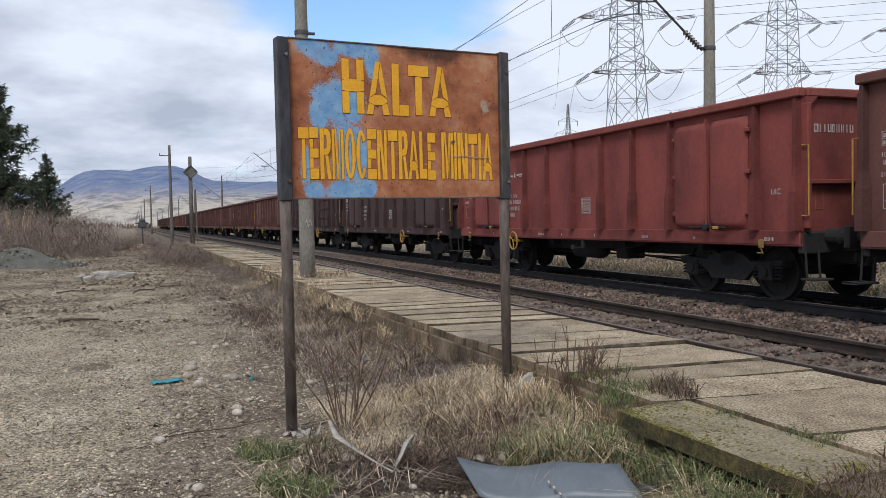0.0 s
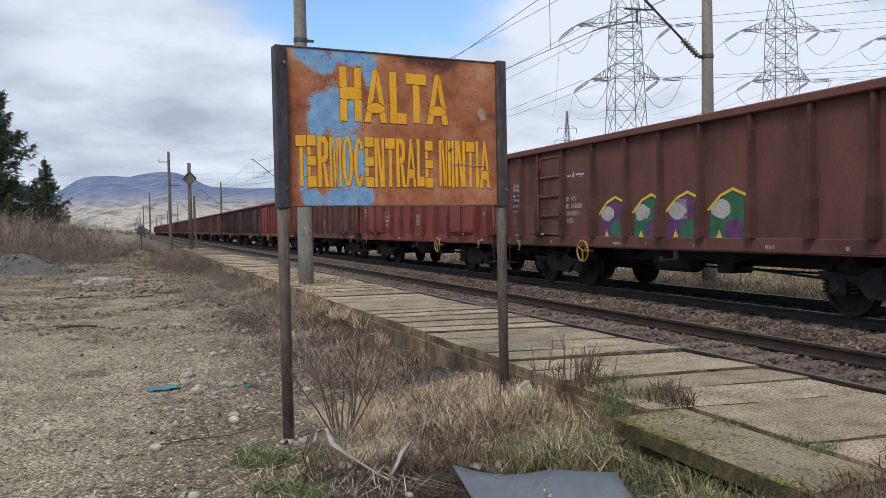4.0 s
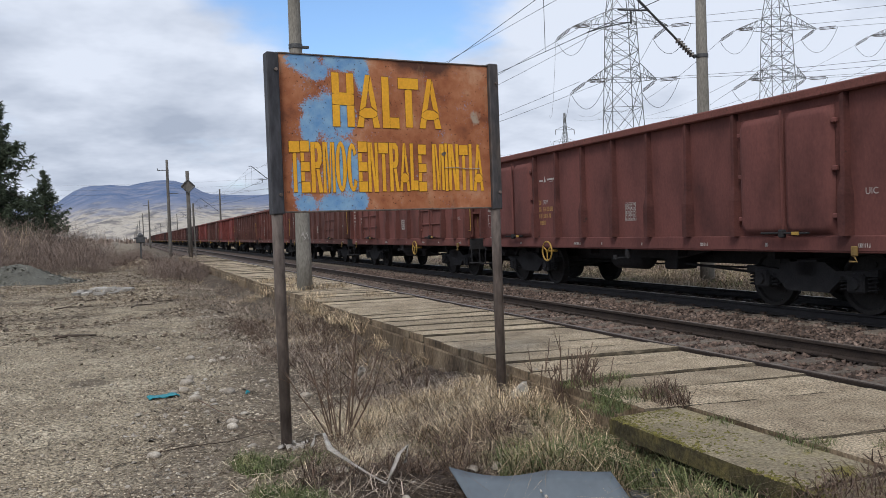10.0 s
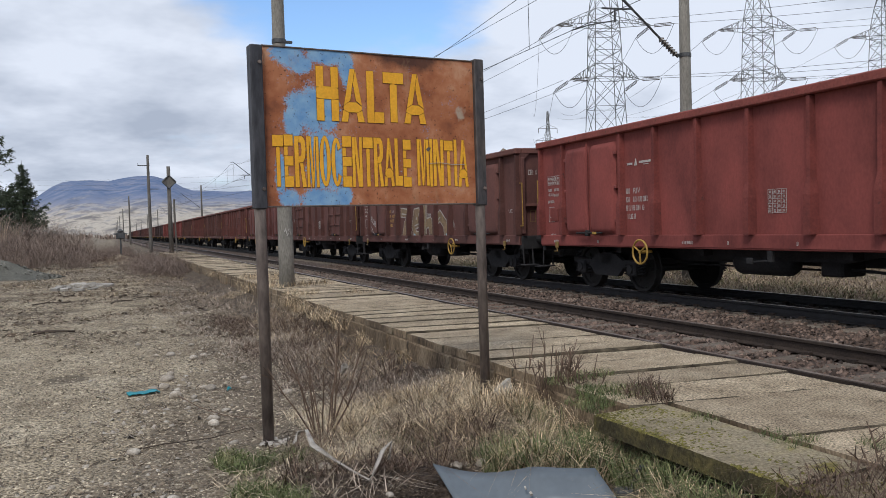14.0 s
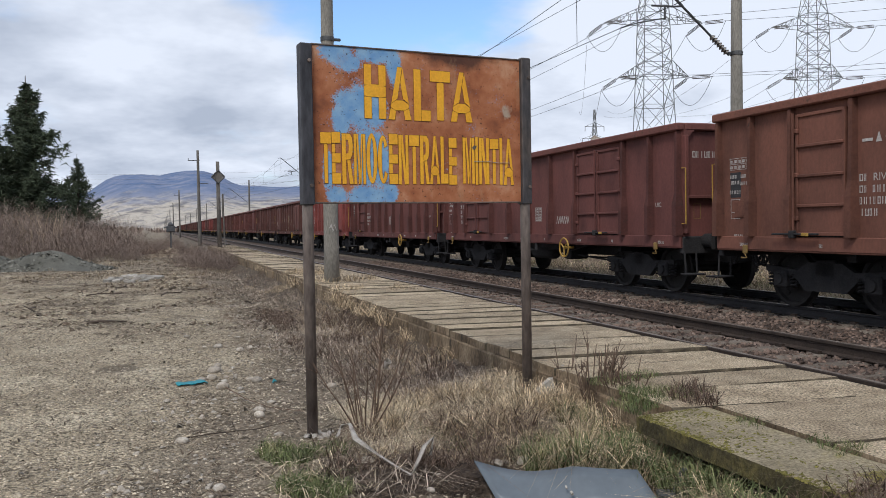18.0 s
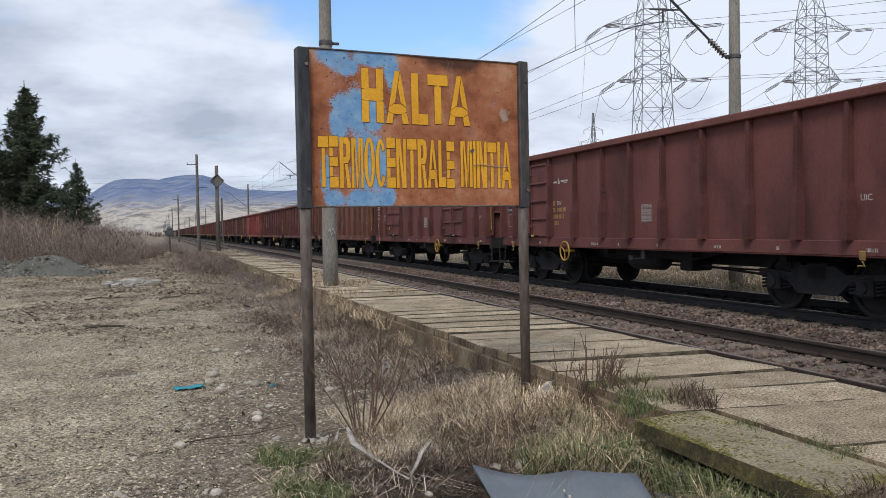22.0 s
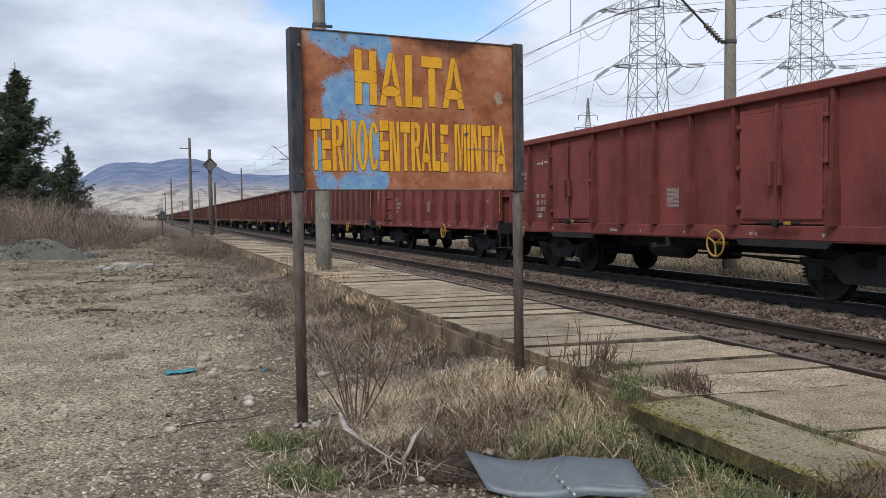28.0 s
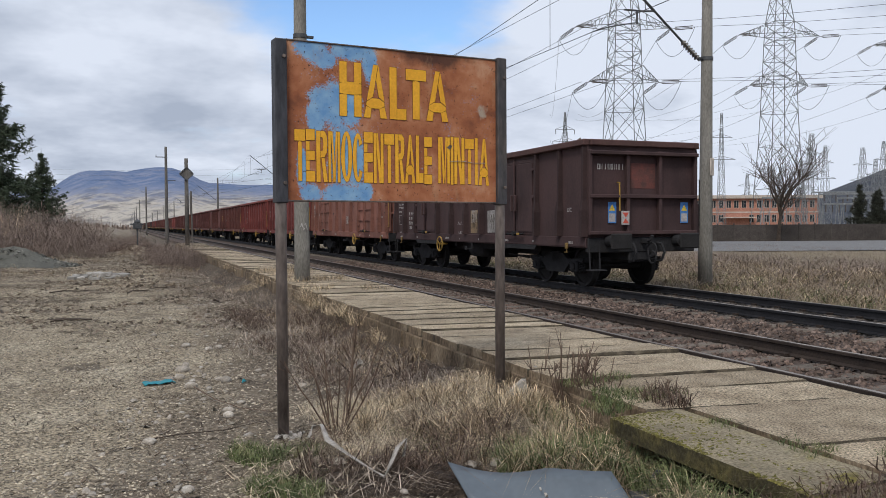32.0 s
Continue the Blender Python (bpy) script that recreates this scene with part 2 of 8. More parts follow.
M_RAIL = mat("rusty_rail", [(0.030, 0.023, 0.020), (0.056, 0.041, 0.033)], 5.0, 0.7, 0.15, metal=0.3)
M_RAILHEAD = mat("worn_rail_head", [(0.20, 0.165, 0.14), (0.30, 0.26, 0.22)], 4.0, 0.45, 0.08, metal=0.7)
M_SLEEPER = mat("grey_concrete_sleeper", [(0.10, 0.08, 0.065), (0.16, 0.135, 0.11)], 4.0, 0.95, 0.4, spread=0.2)
M_POLE = mat("grey_concrete_pole", [(0.14, 0.132, 0.115), (0.215, 0.202, 0.178), (0.28, 0.265, 0.235)], 1.6, 0.9, 0.3, fine=25, contrast=0.3, stretch=(1, 1, 0.25))
M_STEEL = mat("dark_galvanised_steel", [(0.06, 0.062, 0.065), (0.11, 0.112, 0.115)], 6.0, 0.6, 0.1, metal=0.4)
M_WIRE = mat("dark_wire", [(0.03, 0.03, 0.032), (0.05, 0.05, 0.052)], 3.0, 0.6, 0.0)
M_PYLON = mat("pylon_steel", [(0.17, 0.18, 0.185), (0.25, 0.26, 0.265)], 0.5, 0.6, 0.0, metal=0.3)
M_GLASSINS = mat("brown_insulator", [(0.05, 0.04, 0.035), (0.09, 0.075, 0.065)], 8.0, 0.35, 0.0)
M_PAINT = mat("wagon_paint", [(0.50, 0.49, 0.49), (0.92, 0.91, 0.90), (1.18, 1.13, 1.10)], 1.0, 0.8, 0.12, fine=26, contrast=0.12, tint=True, spots=((0.035, 0.024, 0.021), 11.0, 0.685), stretch=(1, 1, 0.55))
M_RIM = mat("wagon_rim_paint", [(0.75, 0.72, 0.70), (1.1, 1.05, 1.0)], 2.2, 0.7, 0.15, fine=12, contrast=0.22, tint=True, spots=((0.06, 0.035, 0.025), 9, 0.6))
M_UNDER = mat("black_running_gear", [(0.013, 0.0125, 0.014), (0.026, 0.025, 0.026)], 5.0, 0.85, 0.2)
M_WHEEL = mat("dark_steel_wheel", [(0.012, 0.011, 0.011), (0.022, 0.020, 0.019)], 5.0, 0.8, 0.1)
M_YELLOW = mat("yellow_enamel", [(0.24, 0.145, 0.03), (0.38, 0.235, 0.05)], 9.0, 0.55, 0.1, contrast=0.3)
M_WHITE = mat("chalky_white_marking", [(0.28, 0.255, 0.24), (0.47, 0.445, 0.425)], 14.0, 0.8, 0.0, contrast=0.3)
M_TAN = mat("faded_ochre_marking", [(0.30, 0.17, 0.06), (0.42, 0.26, 0.10)], 14.0, 0.8, 0.0, contrast=0.3)
M_BLACKP = mat("black_panel_paint", [(0.02, 0.02, 0.022), (0.035, 0.035, 0.037)], 9.0, 0.7, 0.0)
M_BLUE = mat("blue_label", [(0.05, 0.16, 0.42), (0.08, 0.22, 0.5)], 9.0, 0.6, 0.0)
M_REDOX = mat("dull_red_oxide_patch", [(0.075, 0.040, 0.034), (0.155, 0.050, 0.040)], 6.0, 0.7, 0.0, contrast=0.3)
M_REDL = mat("red_label", [(0.45, 0.06, 0.04), (0.55, 0.1, 0.06)], 9.0, 0.6, 0.0)
M_SLEEVE = mat("blue_black_sleeve", [(0.036, 0.037, 0.043), (0.055, 0.055, 0.062), (0.085, 0.072, 0.064)], 3.0, 0.55, 0.25, fine=8, metal=0.2, stretch=(1, 1, 0.3))
M_POSTP = mat("dark_steel_post", [(0.088, 0.071, 0.063), (0.132, 0.107, 0.094), (0.17, 0.137, 0.118)], 3.0, 0.6, 0.25, fine=8, metal=0.2, stretch=(1, 1, 0.3))
M_LETTER = mat("yellow_letter_paint", [(0.70, 0.335, 0.022), (0.80, 0.41, 0.03)], 5.0, 0.7, 0.12, contrast=0.10, spots=((0.22, 0.10, 0.03), 40, 0.72))
M_LEAFDRY = mat("dry_grass", [(0.18, 0.13, 0.083), (0.42, 0.325, 0.21), (0.64, 0.535, 0.38)], 3.0, 0.9, 0.0, island=0.85)
M_LEAFGRN = mat("green_grass", [(0.058, 0.074, 0.029), (0.115, 0.138, 0.053), (0.27, 0.24, 0.13)], 5.0, 0.85, 0.0, island=0.5)
M_TWIG = mat("brown_twig", [(0.075, 0.05, 0.036), (0.16, 0.11, 0.08)], 6.0, 0.9, 0.1, island=0.5)
M_BRUSH = mat("grey_brown_brush", [(0.115, 0.084, 0.069), (0.265, 0.205, 0.170)], 1.0, 0.95, 0.0, island=0.4, spread=0.4)
M_NEEDLE = mat("spruce_needles", [(0.032, 0.045, 0.028), (0.075, 0.094, 0.055)], 1.5, 0.85, 0.0, island=0.45)
M_NEEDLEDARK = mat("dull_dark_needles", [(0.022, 0.026, 0.019), (0.050, 0.052, 0.036)], 1.5, 0.85, 0.0, island=0.45)
M_BARK = mat("dark_bark", [(0.05, 0.038, 0.03), (0.09, 0.07, 0.055)], 8.0, 0.95, 0.5, stretch=(1, 1, 0.3))
M_ASPHALT = mat("pale_asphalt", [(0.13, 0.127, 0.125), (0.18, 0.177, 0.175)], 0.8, 0.9, 0.2, fine=40)
M_WALL = mat("grey_precast_wall", [(0.045, 0.038, 0.034), (0.07, 0.06, 0.054)], 1.0, 0.95, 0.2, spread=0.12)
M_PINK = mat("salmon_render", [(0.36, 0.17, 0.12), (0.44, 0.22, 0.16)], 0.5, 0.9, 0.1)
M_PALE = mat("pale_render", [(0.42, 0.36, 0.31), (0.5, 0.44, 0.38)], 0.5, 0.9, 0.1)
M_PANE = mat("dark_window_glass", [(0.02, 0.024, 0.028), (0.035, 0.04, 0.045)], 1.0, 0.12, 0.0)
M_SHEET = mat("blue_grey_painted_sheet", [(0.095, 0.113, 0.132), (0.118, 0.138, 0.158)], 1.2, 0.42, 0.05, metal=0.1, contrast=0.10, spots=((0.4, 0.38, 0.34), 8, 0.73))
M_RIBBON = mat("dirty_white_cloth", [(0.26, 0.235, 0.205), (0.45, 0.42, 0.38)], 14.0, 0.9, 0.3)
M_TEAL = mat("teal_plastic", [(0.01, 0.16, 0.2), (0.02, 0.24, 0.28)], 12.0, 0.5, 0.2)
M_HEAP = mat("grey_green_soil", [(0.055, 0.054, 0.045), (0.12, 0.117, 0.10)], 1.2, 0.95, 0.6, fine=18)
M_HEAPSTONE = mat("grey_heap_stone", [(0.05, 0.049, 0.041), (0.11, 0.107, 0.092), (0.19, 0.183, 0.16)], 2.0, 0.95, 0.2, island=0.6)
M_RUBBLE = mat("rubble", [(0.22, 0.2, 0.17), (0.38, 0.36, 0.33)], 3.0, 0.95, 0.3, spread=0.3)
# The slate-blue cast of the near hill is haze kept in its colour.
M_HILLW = mat("wooded_hill", [(0.030, 0.036, 0.048), (0.072, 0.076, 0.088)], 0.03, 1.0, 0.0, fine=9, contrast=0.5)


# ---- mesh helpers ----
class Shape:
    """Collects vertices and faces of one mesh."""

    def __init__(self):
        self.v, self.f = [], []

    def add(self, verts, faces):
        n = len(self.v)
        self.v += [tuple(p) for p in verts]
        self.f += [tuple(i + n for i in q) for q in faces]
        return self

    def box(self, x0, x1, y0, y1, z0, z1, c=0.0, m=None):
        """A box, with its edges cut by c."""
        if c <= 0:
            vs = [(x, y, z) for x in (x0, x1) for y in (y0, y1) for z in (z0, z1)]
            fs = [(0, 1, 3, 2), (4, 6, 7, 5), (0, 4, 5, 1), (2, 3, 7, 6), (0, 2, 6, 4), (1, 5, 7, 3)]
        else:
            vs, fs = [], []
            xs, ys, zs = (x0, x1), (y0, y1), (z0, z1)
            idx = {}
            for i in (0, 1):
                for j in (0, 1):
                    for k in (0, 1):
                        sx, sy, sz = (1 - 2 * i) * c, (1 - 2 * j) * c, (1 - 2 * k) * c
                        for ax, p in (("x", (xs[i], ys[j] + sy, zs[k] + sz)), ("y", (xs[i] + sx, ys[j], zs[k] + sz)), ("z", (xs[i] + sx, ys[j] + sy, zs[k]))):
                            idx[i, j, k, ax] = len(vs)
                            vs.append(p)
            for s in (0, 1):
                fs.append([idx[s, j, k, "x"] for j, k in ((0, 0), (0, 1), (1, 1), (1, 0))][:: 1 if s == 0 else -1])
                fs.append([idx[i, s, k, "y"] for i, k in ((0, 0), (1, 0), (1, 1), (0, 1))][:: 1 if s == 0 else -1])
                fs.append([idx[i, j, s, "z"] for i, j in ((0, 0), (0, 1), (1, 1), (1, 0))][:: 1 if s == 0 else -1])
            for a in (0, 1):
                for b in (0, 1):
                    fs.append((idx[a, b, 0, "x"], idx[a, b, 1, "x"], idx[a, b, 1, "y"], idx[a, b, 0, "y"]))
                    fs.append((idx[a, 0, b, "x"], idx[a, 1, b, "x"], idx[a, 1, b, "z"], idx[a, 0, b, "z"]))
                    fs.append((idx[0, a, b, "y"], idx[1, a, b, "y"], idx[1, a, b, "z"], idx[0, a, b, "z"]))
                    for k in (0, 1):
                        fs.append((idx[a, b, k, "x"], idx[a, b, k, "y"], idx[a, b, k, "z"]))
        if m is not None:
            vs = [m @ Vector(p) for p in vs]
        return self.add(vs, fs)

    def tube(self, a, b, r0, r1=None, n=8, caps=True):
        a, b = Vector(a), Vector(b)
        r1 = r0 if r1 is None else r1
        d = (b - a).normalized()
        u = d.orthogonal().normalized()
        w = d.cross(u)
        vs = [p + (u * math.cos(2 * math.pi * i / n) + w * math.sin(2 * math.pi * i / n)) * r for p, r in ((a, r0), (b, r1)) for i in range(n)]
        fs = [(i, (i + 1) % n, n + (i + 1) % n, n + i) for i in range(n)]
        if caps:
            fs += [tuple(range(n))[::-1], tuple(range(n, 2 * n))]
        return self.add(vs, fs)

    def line(self, pts, r, n=6, r1=None):
        """One bent tube through points."""
        pts = [Vector(p) for p in pts]
        k = len(pts) - 1
        r1 = r if r1 is None else r1
        vs, u = [], None
        for i, p in enumerate(pts):
            d = (pts[min(i + 1, k)] - pts[max(i - 1, 0)]).normalized()
            u = d.orthogonal().normalized() if u is None else (u - d * u.dot(d)).normalized()
            w = d.cross(u)
            q = r + (r1 - r) * i / k
            vs += [p + (u * math.cos(2 * math.pi * a / n) + w * math.sin(2 * math.pi * a / n)) * q for a in range(n)]
        fs = [(i * n + a, i * n + (a + 1) % n, (i + 1) * n + (a + 1) % n, (i + 1) * n + a) for i in range(k) for a in range(n)]
        return self.add(vs, fs + [tuple(range(n))[::-1], tuple(range(k * n, k * n + n))])

    def lathe(self, profile, n=16, axis="z", at=(0, 0, 0)):
        """A turned body: profile of (radius, height) pairs."""
        vs, fs = [], []
        for r, h in profile:
            for i in range(n):
                c, s = r * math.cos(2 * math.pi * i / n), r * math.sin(2 * math.pi * i / n)
                p = {"z": (c, s, h), "y": (c, h, s), "x": (h, c, s)}[axis]
                vs.append((p[0] + at[0], p[1] + at[1], p[2] + at[2]))
        for j in range(len(profile) - 1):
            for i in range(n):
                fs.append((j * n + i, j * n + (i + 1) % n, (j + 1) * n + (i + 1) % n, (j + 1) * n + i))
        fs += [tuple(range(n)), tuple(range((len(profile) - 1) * n, len(profile) * n))]
        return self.add(vs, fs)

    def ring(self, at, R, r, axis="x", n=20, k=6, a0=0.0, a1=2 * math.pi):
        pts = []
        for i in range(n + 1):
            t = a0 + (a1 - a0) * i / n
            c, s = R * math.cos(t), R * math.sin(t)
            p = {"x": (0, c, s), "y": (c, 0, s), "z": (c, s, 0)}[axis]
            pts.append((at[0] + p[0], at[1] + p[1], at[2] + p[2]))
        return self.line(pts, r, k)

    def prism(self, pts, x0, x1, axis="x"):
        """A flat outline (two coordinates each) drawn out along an axis."""
        n = len(pts)
        order = {"x": lambda p, d: (d, p[0], p[1]), "y": lambda p, d: (p[0], d, p[1]), "z": lambda p, d: (p[0], p[1], d)}[axis]
        vs = [order(p, d) for d in (x0, x1) for p in pts]
        fs = [tuple(range(n))[::-1], tuple(range(n, 2 * n))] + [(i, (i + 1) % n, n + (i + 1) % n, n + i) for i in range(n)]
        return self.add(vs, fs)

    def mesh(self, name, material, smooth=False):
        me = bpy.data.meshes.new(name)
        me.from_pydata(self.v, [], self.f)
        bm = bmesh.new()
        bm.from_mesh(me)
        bmesh.ops.recalc_face_normals(bm, faces=bm.faces)
        bm.to_mesh(me)
        bm.free()
        if smooth:
            me.shade_smooth()
        me.materials.append(material)
        return me


def part(name, shape, material, parent, label="", at=None, smooth=False):
    ob = new(name, shape if isinstance(shape, bpy.types.Mesh) else shape.mesh(name, material, smooth))
    ob.parent = parent
    if at is not None:
        ob.matrix_basis = at
    if label:
        ob["label"] = label
    return ob


def thing(name, shape=None, material=None, label="", category="", group="", kind="", at=None, smooth=False):
    data = None if shape is None else (shape if isinstance(shape, bpy.types.Mesh) else shape.mesh(name, material, smooth))
    ob = new(name, data)
    if at is not None:
        ob.matrix_world = at
    return tagged(ob, label, category, group, kind)


def array_mesh(name, verts, tris, material, smooth=False):
    """A mesh straight from arrays."""
    me = bpy.data.meshes.new(name)
    me.vertices.add(len(verts))
    me.vertices.foreach_set("co", np.asarray(verts, np.float32).ravel())
    k = tris.shape[1]
    me.loops.add(tris.size)
    me.loops.foreach_set("vertex_index", tris.astype(np.int32).ravel())
    me.polygons.add(len(tris))
    me.polygons.foreach_set("loop_start", np.arange(0, tris.size, k, dtype=np.int32))
    me.update(calc_edges=True)
    if smooth:
        me.shade_smooth()
    me.materials.append(material)
    return me


RNG = np.random.RandomState(7)


def stones_mesh(name, pos, size, material, flat=0.7):
    """Many small angular stones in one mesh."""
    base = np.array([(1, 0, -0.3), (-0.5, 0.87, -0.3), (-0.5, -0.87, -0.3), (0.5, 0.2, 0.8), (-0.4, -0.3, 0.9)], float)
    tri = np.array([(0, 1, 3), (1, 4, 3), (1, 2, 4), (2, 0, 4), (0, 3, 4)])
    n = len(pos)
    v = base[None] * (0.7 + 0.6 * RNG.rand(n, 5, 1)) + RNG.normal(0, 0.16, (n, 5, 3))
    a = RNG.rand(n) * 6.283
    c, s = np.cos(a), np.sin(a)
    x, y = v[..., 0] * c[:, None] - v[..., 1] * s[:, None], v[..., 0] * s[:, None] + v[..., 1] * c[:, None]
    t = RNG.normal(0, 0.5, n)
    ct, st = np.cos(t)[:, None], np.sin(t)[:, None]
    z = v[..., 2] * flat
    y, z = y * ct - z * st, y * st + z * ct
    v = np.stack([x, y, z], -1) * size[:, None, None] + pos[:, None, :]
    f = (tri[None] + (np.arange(n) * 5)[:, None, None]).reshape(-1, 3)
    return array_mesh(name, v.reshape(-1, 3), f, material)


def blades_mesh(name, pos, height, width, lean, material, bend=0.5):
    """Grass blades of two bent pieces each, in one mesh."""
    n = len(pos)
    a, b = RNG.rand(n) * 6.283, RNG.rand(n) * 6.283
    side = np.stack([np.cos(a), np.sin(a), 0 * a], 1) * (width * 0.5)[:, None]
    tip = np.stack([np.cos(b), np.sin(b), 0 * b], 1) * (height * lean)[:, None]
    mid = pos + tip * (0.5 - 0.3 * bend) + np.stack([0 * a, 0 * a, height * 0.6], 1)
    top = pos + tip * (1 + bend * 0.3) + np.stack([0 * a, 0 * a, height * np.maximum(0.15, 1 - 0.5 * lean)], 1)
    v = np.stack([pos - side, pos + side, mid + side * 0.7, mid - side * 0.7, top], 1).reshape(-1, 3)
    k = (np.arange(n) * 5)[:, None]
    f = np.concatenate([k + np.array([[0, 1, 2]]), k + np.array([[0, 2, 3]]), k + np.array([[3, 2, 4]])])
    return array_mesh(name, v, f, material)


def wob(x, y, s, seed=0.0):
    return noise.noise(Vector((x * s + seed, y * s - seed, seed)))


def ground_z(x, y):
    """Height of the earth: track bed, ditch by the platform, path, bank beyond the tracks."""
    z = -0.19 + 0.05 * wob(x, y, 0.35, 3) + 0.018 * wob(x, y, 1.6, 9)
    if x < -3.6 and y > 13:                               # churned yard
        z += 0.075 * wob(x * 0.7, y, 0.8, 21) * min(1.0, (y - 13) / 5) * min(1.0, (-3.6 - x) / 0.8)
    if -4.6 < x < -2.4:                                   # ditch along the platform foot
        k = math.sin(math.pi * min(1.0, max(0.0, (x + 4.6) / 2.2)) ** 1.4)
        far = min(1.0, max(0.0, (y - 6.6) / 1.5))
        z -= 0.12 * k * far
        z += 0.07 * k * (1 - far) * (1 + wob(x, y, 1.9, 4))
    if -3.3 < x <= -2.1 and y > 6.2:                      # spoil against the platform wall
        z += 0.14 * min(1.0, (x + 3.3) / 0.6) * min(1.0, (y - 6.2) / 0.8) * (1 + 0.8 * wob(x, y, 1.1, 17))
    if x > -2.6:                                          # under platform and tracks
        k = min(1.0, (x + 2.6) / 0.5)
        z = z * (1 - k) + -0.50 * k
    if x > 6.2:                                           # back up behind the far track
        k = min(1.0, (x - 6.2) / 1.6)
        k = k * k * (3 - 2 * k)
        z = -0.50 * (1 - k) + k * (-0.22 + 0.10 * wob(x, y, 0.3, 5) * max(0.0, 1 - max(0.0, x - 12) / 20))
    if x > 9.0:                                           # grassy bank, then down to the road
        k = min(1.0, (x - 9.0) / 8.0)
        z += 0.22 * math.sin(math.pi * k)
        z -= 1.15 * min(1.0, max(0.0, (x - 14.0) / 30.0))
    if x < -8.0 and y > 30:                               # land rising behind the brush
        z += 0.02 * min(100, y - 30) * min(1.0, (-8 - x) / 8)
    return z


def ground_sheet():
    def steps(spec):
        out = [spec[0][0]]
        for a, b, d in spec:
            k = max(1, round((b - a) / d))
            out += [a + (b - a) * (i + 1) / k for i in range(k)]
        return out
    xs = steps([(-4000, -400, 900), (-400, -60, 85), (-60, -14, 6), (-14, -9, 0.5), (-9, -2.2, 0.11), (-2.2, 9, 0.6), (9, 30, 1.5), (30, 90, 10), (90, 400, 60), (400, 4000, 900)])
    ys = steps([(-3000, -60, 500), (-60, -4, 8), (-4, 2.5, 0.5), (2.5, 14, 0.12), (14, 34, 0.4), (34, 80, 2.5), (80, 400, 40), (400, 4800, 800)])
    verts = np.array([(x, y, ground_z(x, y) if abs(x) < 420 and y < 420 else (-1.3 if x > 14 else -0.3)) for y in ys for x in xs])
    w = len(xs)
    i = np.arange(len(ys) - 1)[:, None] * w + np.arange(w - 1)[None]
    quads = np.stack([i, i + 1, i + 1 + w, i + w], -1).reshape(-1, 4)
    return array_mesh("ground", verts, quads, M_GROUND, True)


thing("ground", ground_sheet(), label="pale gravelly earth with worn path and dry verge", category="ground", kind="structure")


# ---- track bed, rails, sleepers ----
def profile_run(pts, y0, y1, cuts=1):
    s = Shape()
    n = len(pts)
    ys = [y0 + (y1 - y0) * i / cuts for i in range(cuts + 1)]
    s.add([(p[0], y, p[1]) for y in ys for p in pts], [(j * n + i, j * n + i + 1, (j + 1) * n + i + 1, (j + 1) * n + i) for j in range(cuts) for i in range(n - 1)])
    return s


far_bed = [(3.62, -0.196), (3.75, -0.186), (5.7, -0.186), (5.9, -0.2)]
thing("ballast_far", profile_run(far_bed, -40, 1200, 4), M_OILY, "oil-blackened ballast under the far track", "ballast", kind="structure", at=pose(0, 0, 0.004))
bed = [(-0.95, -0.52), (-0.9, -0.24), (-0.4, -0.19), (1.9, -0.19), (2.6, -0.26), (3.3, -0.2), (3.6, -0.19), (5.8, -0.19), (6.3, -0.25), (7.2, -0.52)]
thing("ballast", profile_run(bed, -40, 1200, 4), M_BALLAST, "dark brown crushed-stone track bed", "ballast", kind="structure")


def rail_shape(y0, y1):
    s = Shape()
    prof = [(-0.065, -0.155), (0.065, -0.155), (0.065, -0.143), (0.012, -0.125), (0.011, -0.045), (0.036, -0.034), (0.036, -0.006), (0.028, 0.0), (-0.028, 0.0), (-0.036, -0.006), (-0.036, -0.034), (-0.011, -0.045), (-0.012, -0.125), (-0.065, -0.143)]
    return s.prism(prof, y0, y1, "y")


RAILS = [(0.0, 0), (1.505, 0), (3.97, 1), (5.475, 1)]
rail_me, head_me = None, None
for rx, k in RAILS:
    rail = thing("rail", rail_shape(-40, 1200) if rail_me is None else rail_me, M_RAIL, "rust-brown steel rail with a worn top" if k == 0 else "dark steel rail with a polished top", "rail", "running rails", at=pose(rx, 0, 0))
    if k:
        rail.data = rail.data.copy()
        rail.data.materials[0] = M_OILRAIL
    else:
        rail_me = rail.data
    head = part("rail_head", head_me or Shape().box(-0.026, 0.026, -40, 1200, -0.004, 0.003), M_RAILHEAD, rail, "worn shiny running surface")
    head_me = head.data


def sleepers():
    beam = Shape().box(-0.55, 2.05, -0.13, 0.13, -0.33, -0.165, 0.03)
    me = beam.mesh("sleeper", M_SLEEPER)
    clip = Shape()
    for track_x in (0.0, 3.97):
        for i in range(75):
            y = 2.0 + 0.6 * i
            thing("sleeper", me, label="stained concrete sleeper bedded in ballast", category="sleeper", group="track sleepers", at=pose(track_x, y, 0, 0, 0, random.uniform(-0.8, 0.8)))
            for cx in (0.0, 1.505):
                for sx in (-1, 1):
                    q = track_x + cx + sx * 0.075
                    clip.box(q - 0.03, q + 0.03, y - 0.05, y + 0.05, -0.165, -0.125)
    thing("rail_clips", clip, M_RAIL, "rusty rail clips on the sleepers", "rail clips", kind="stuff")


sleepers()


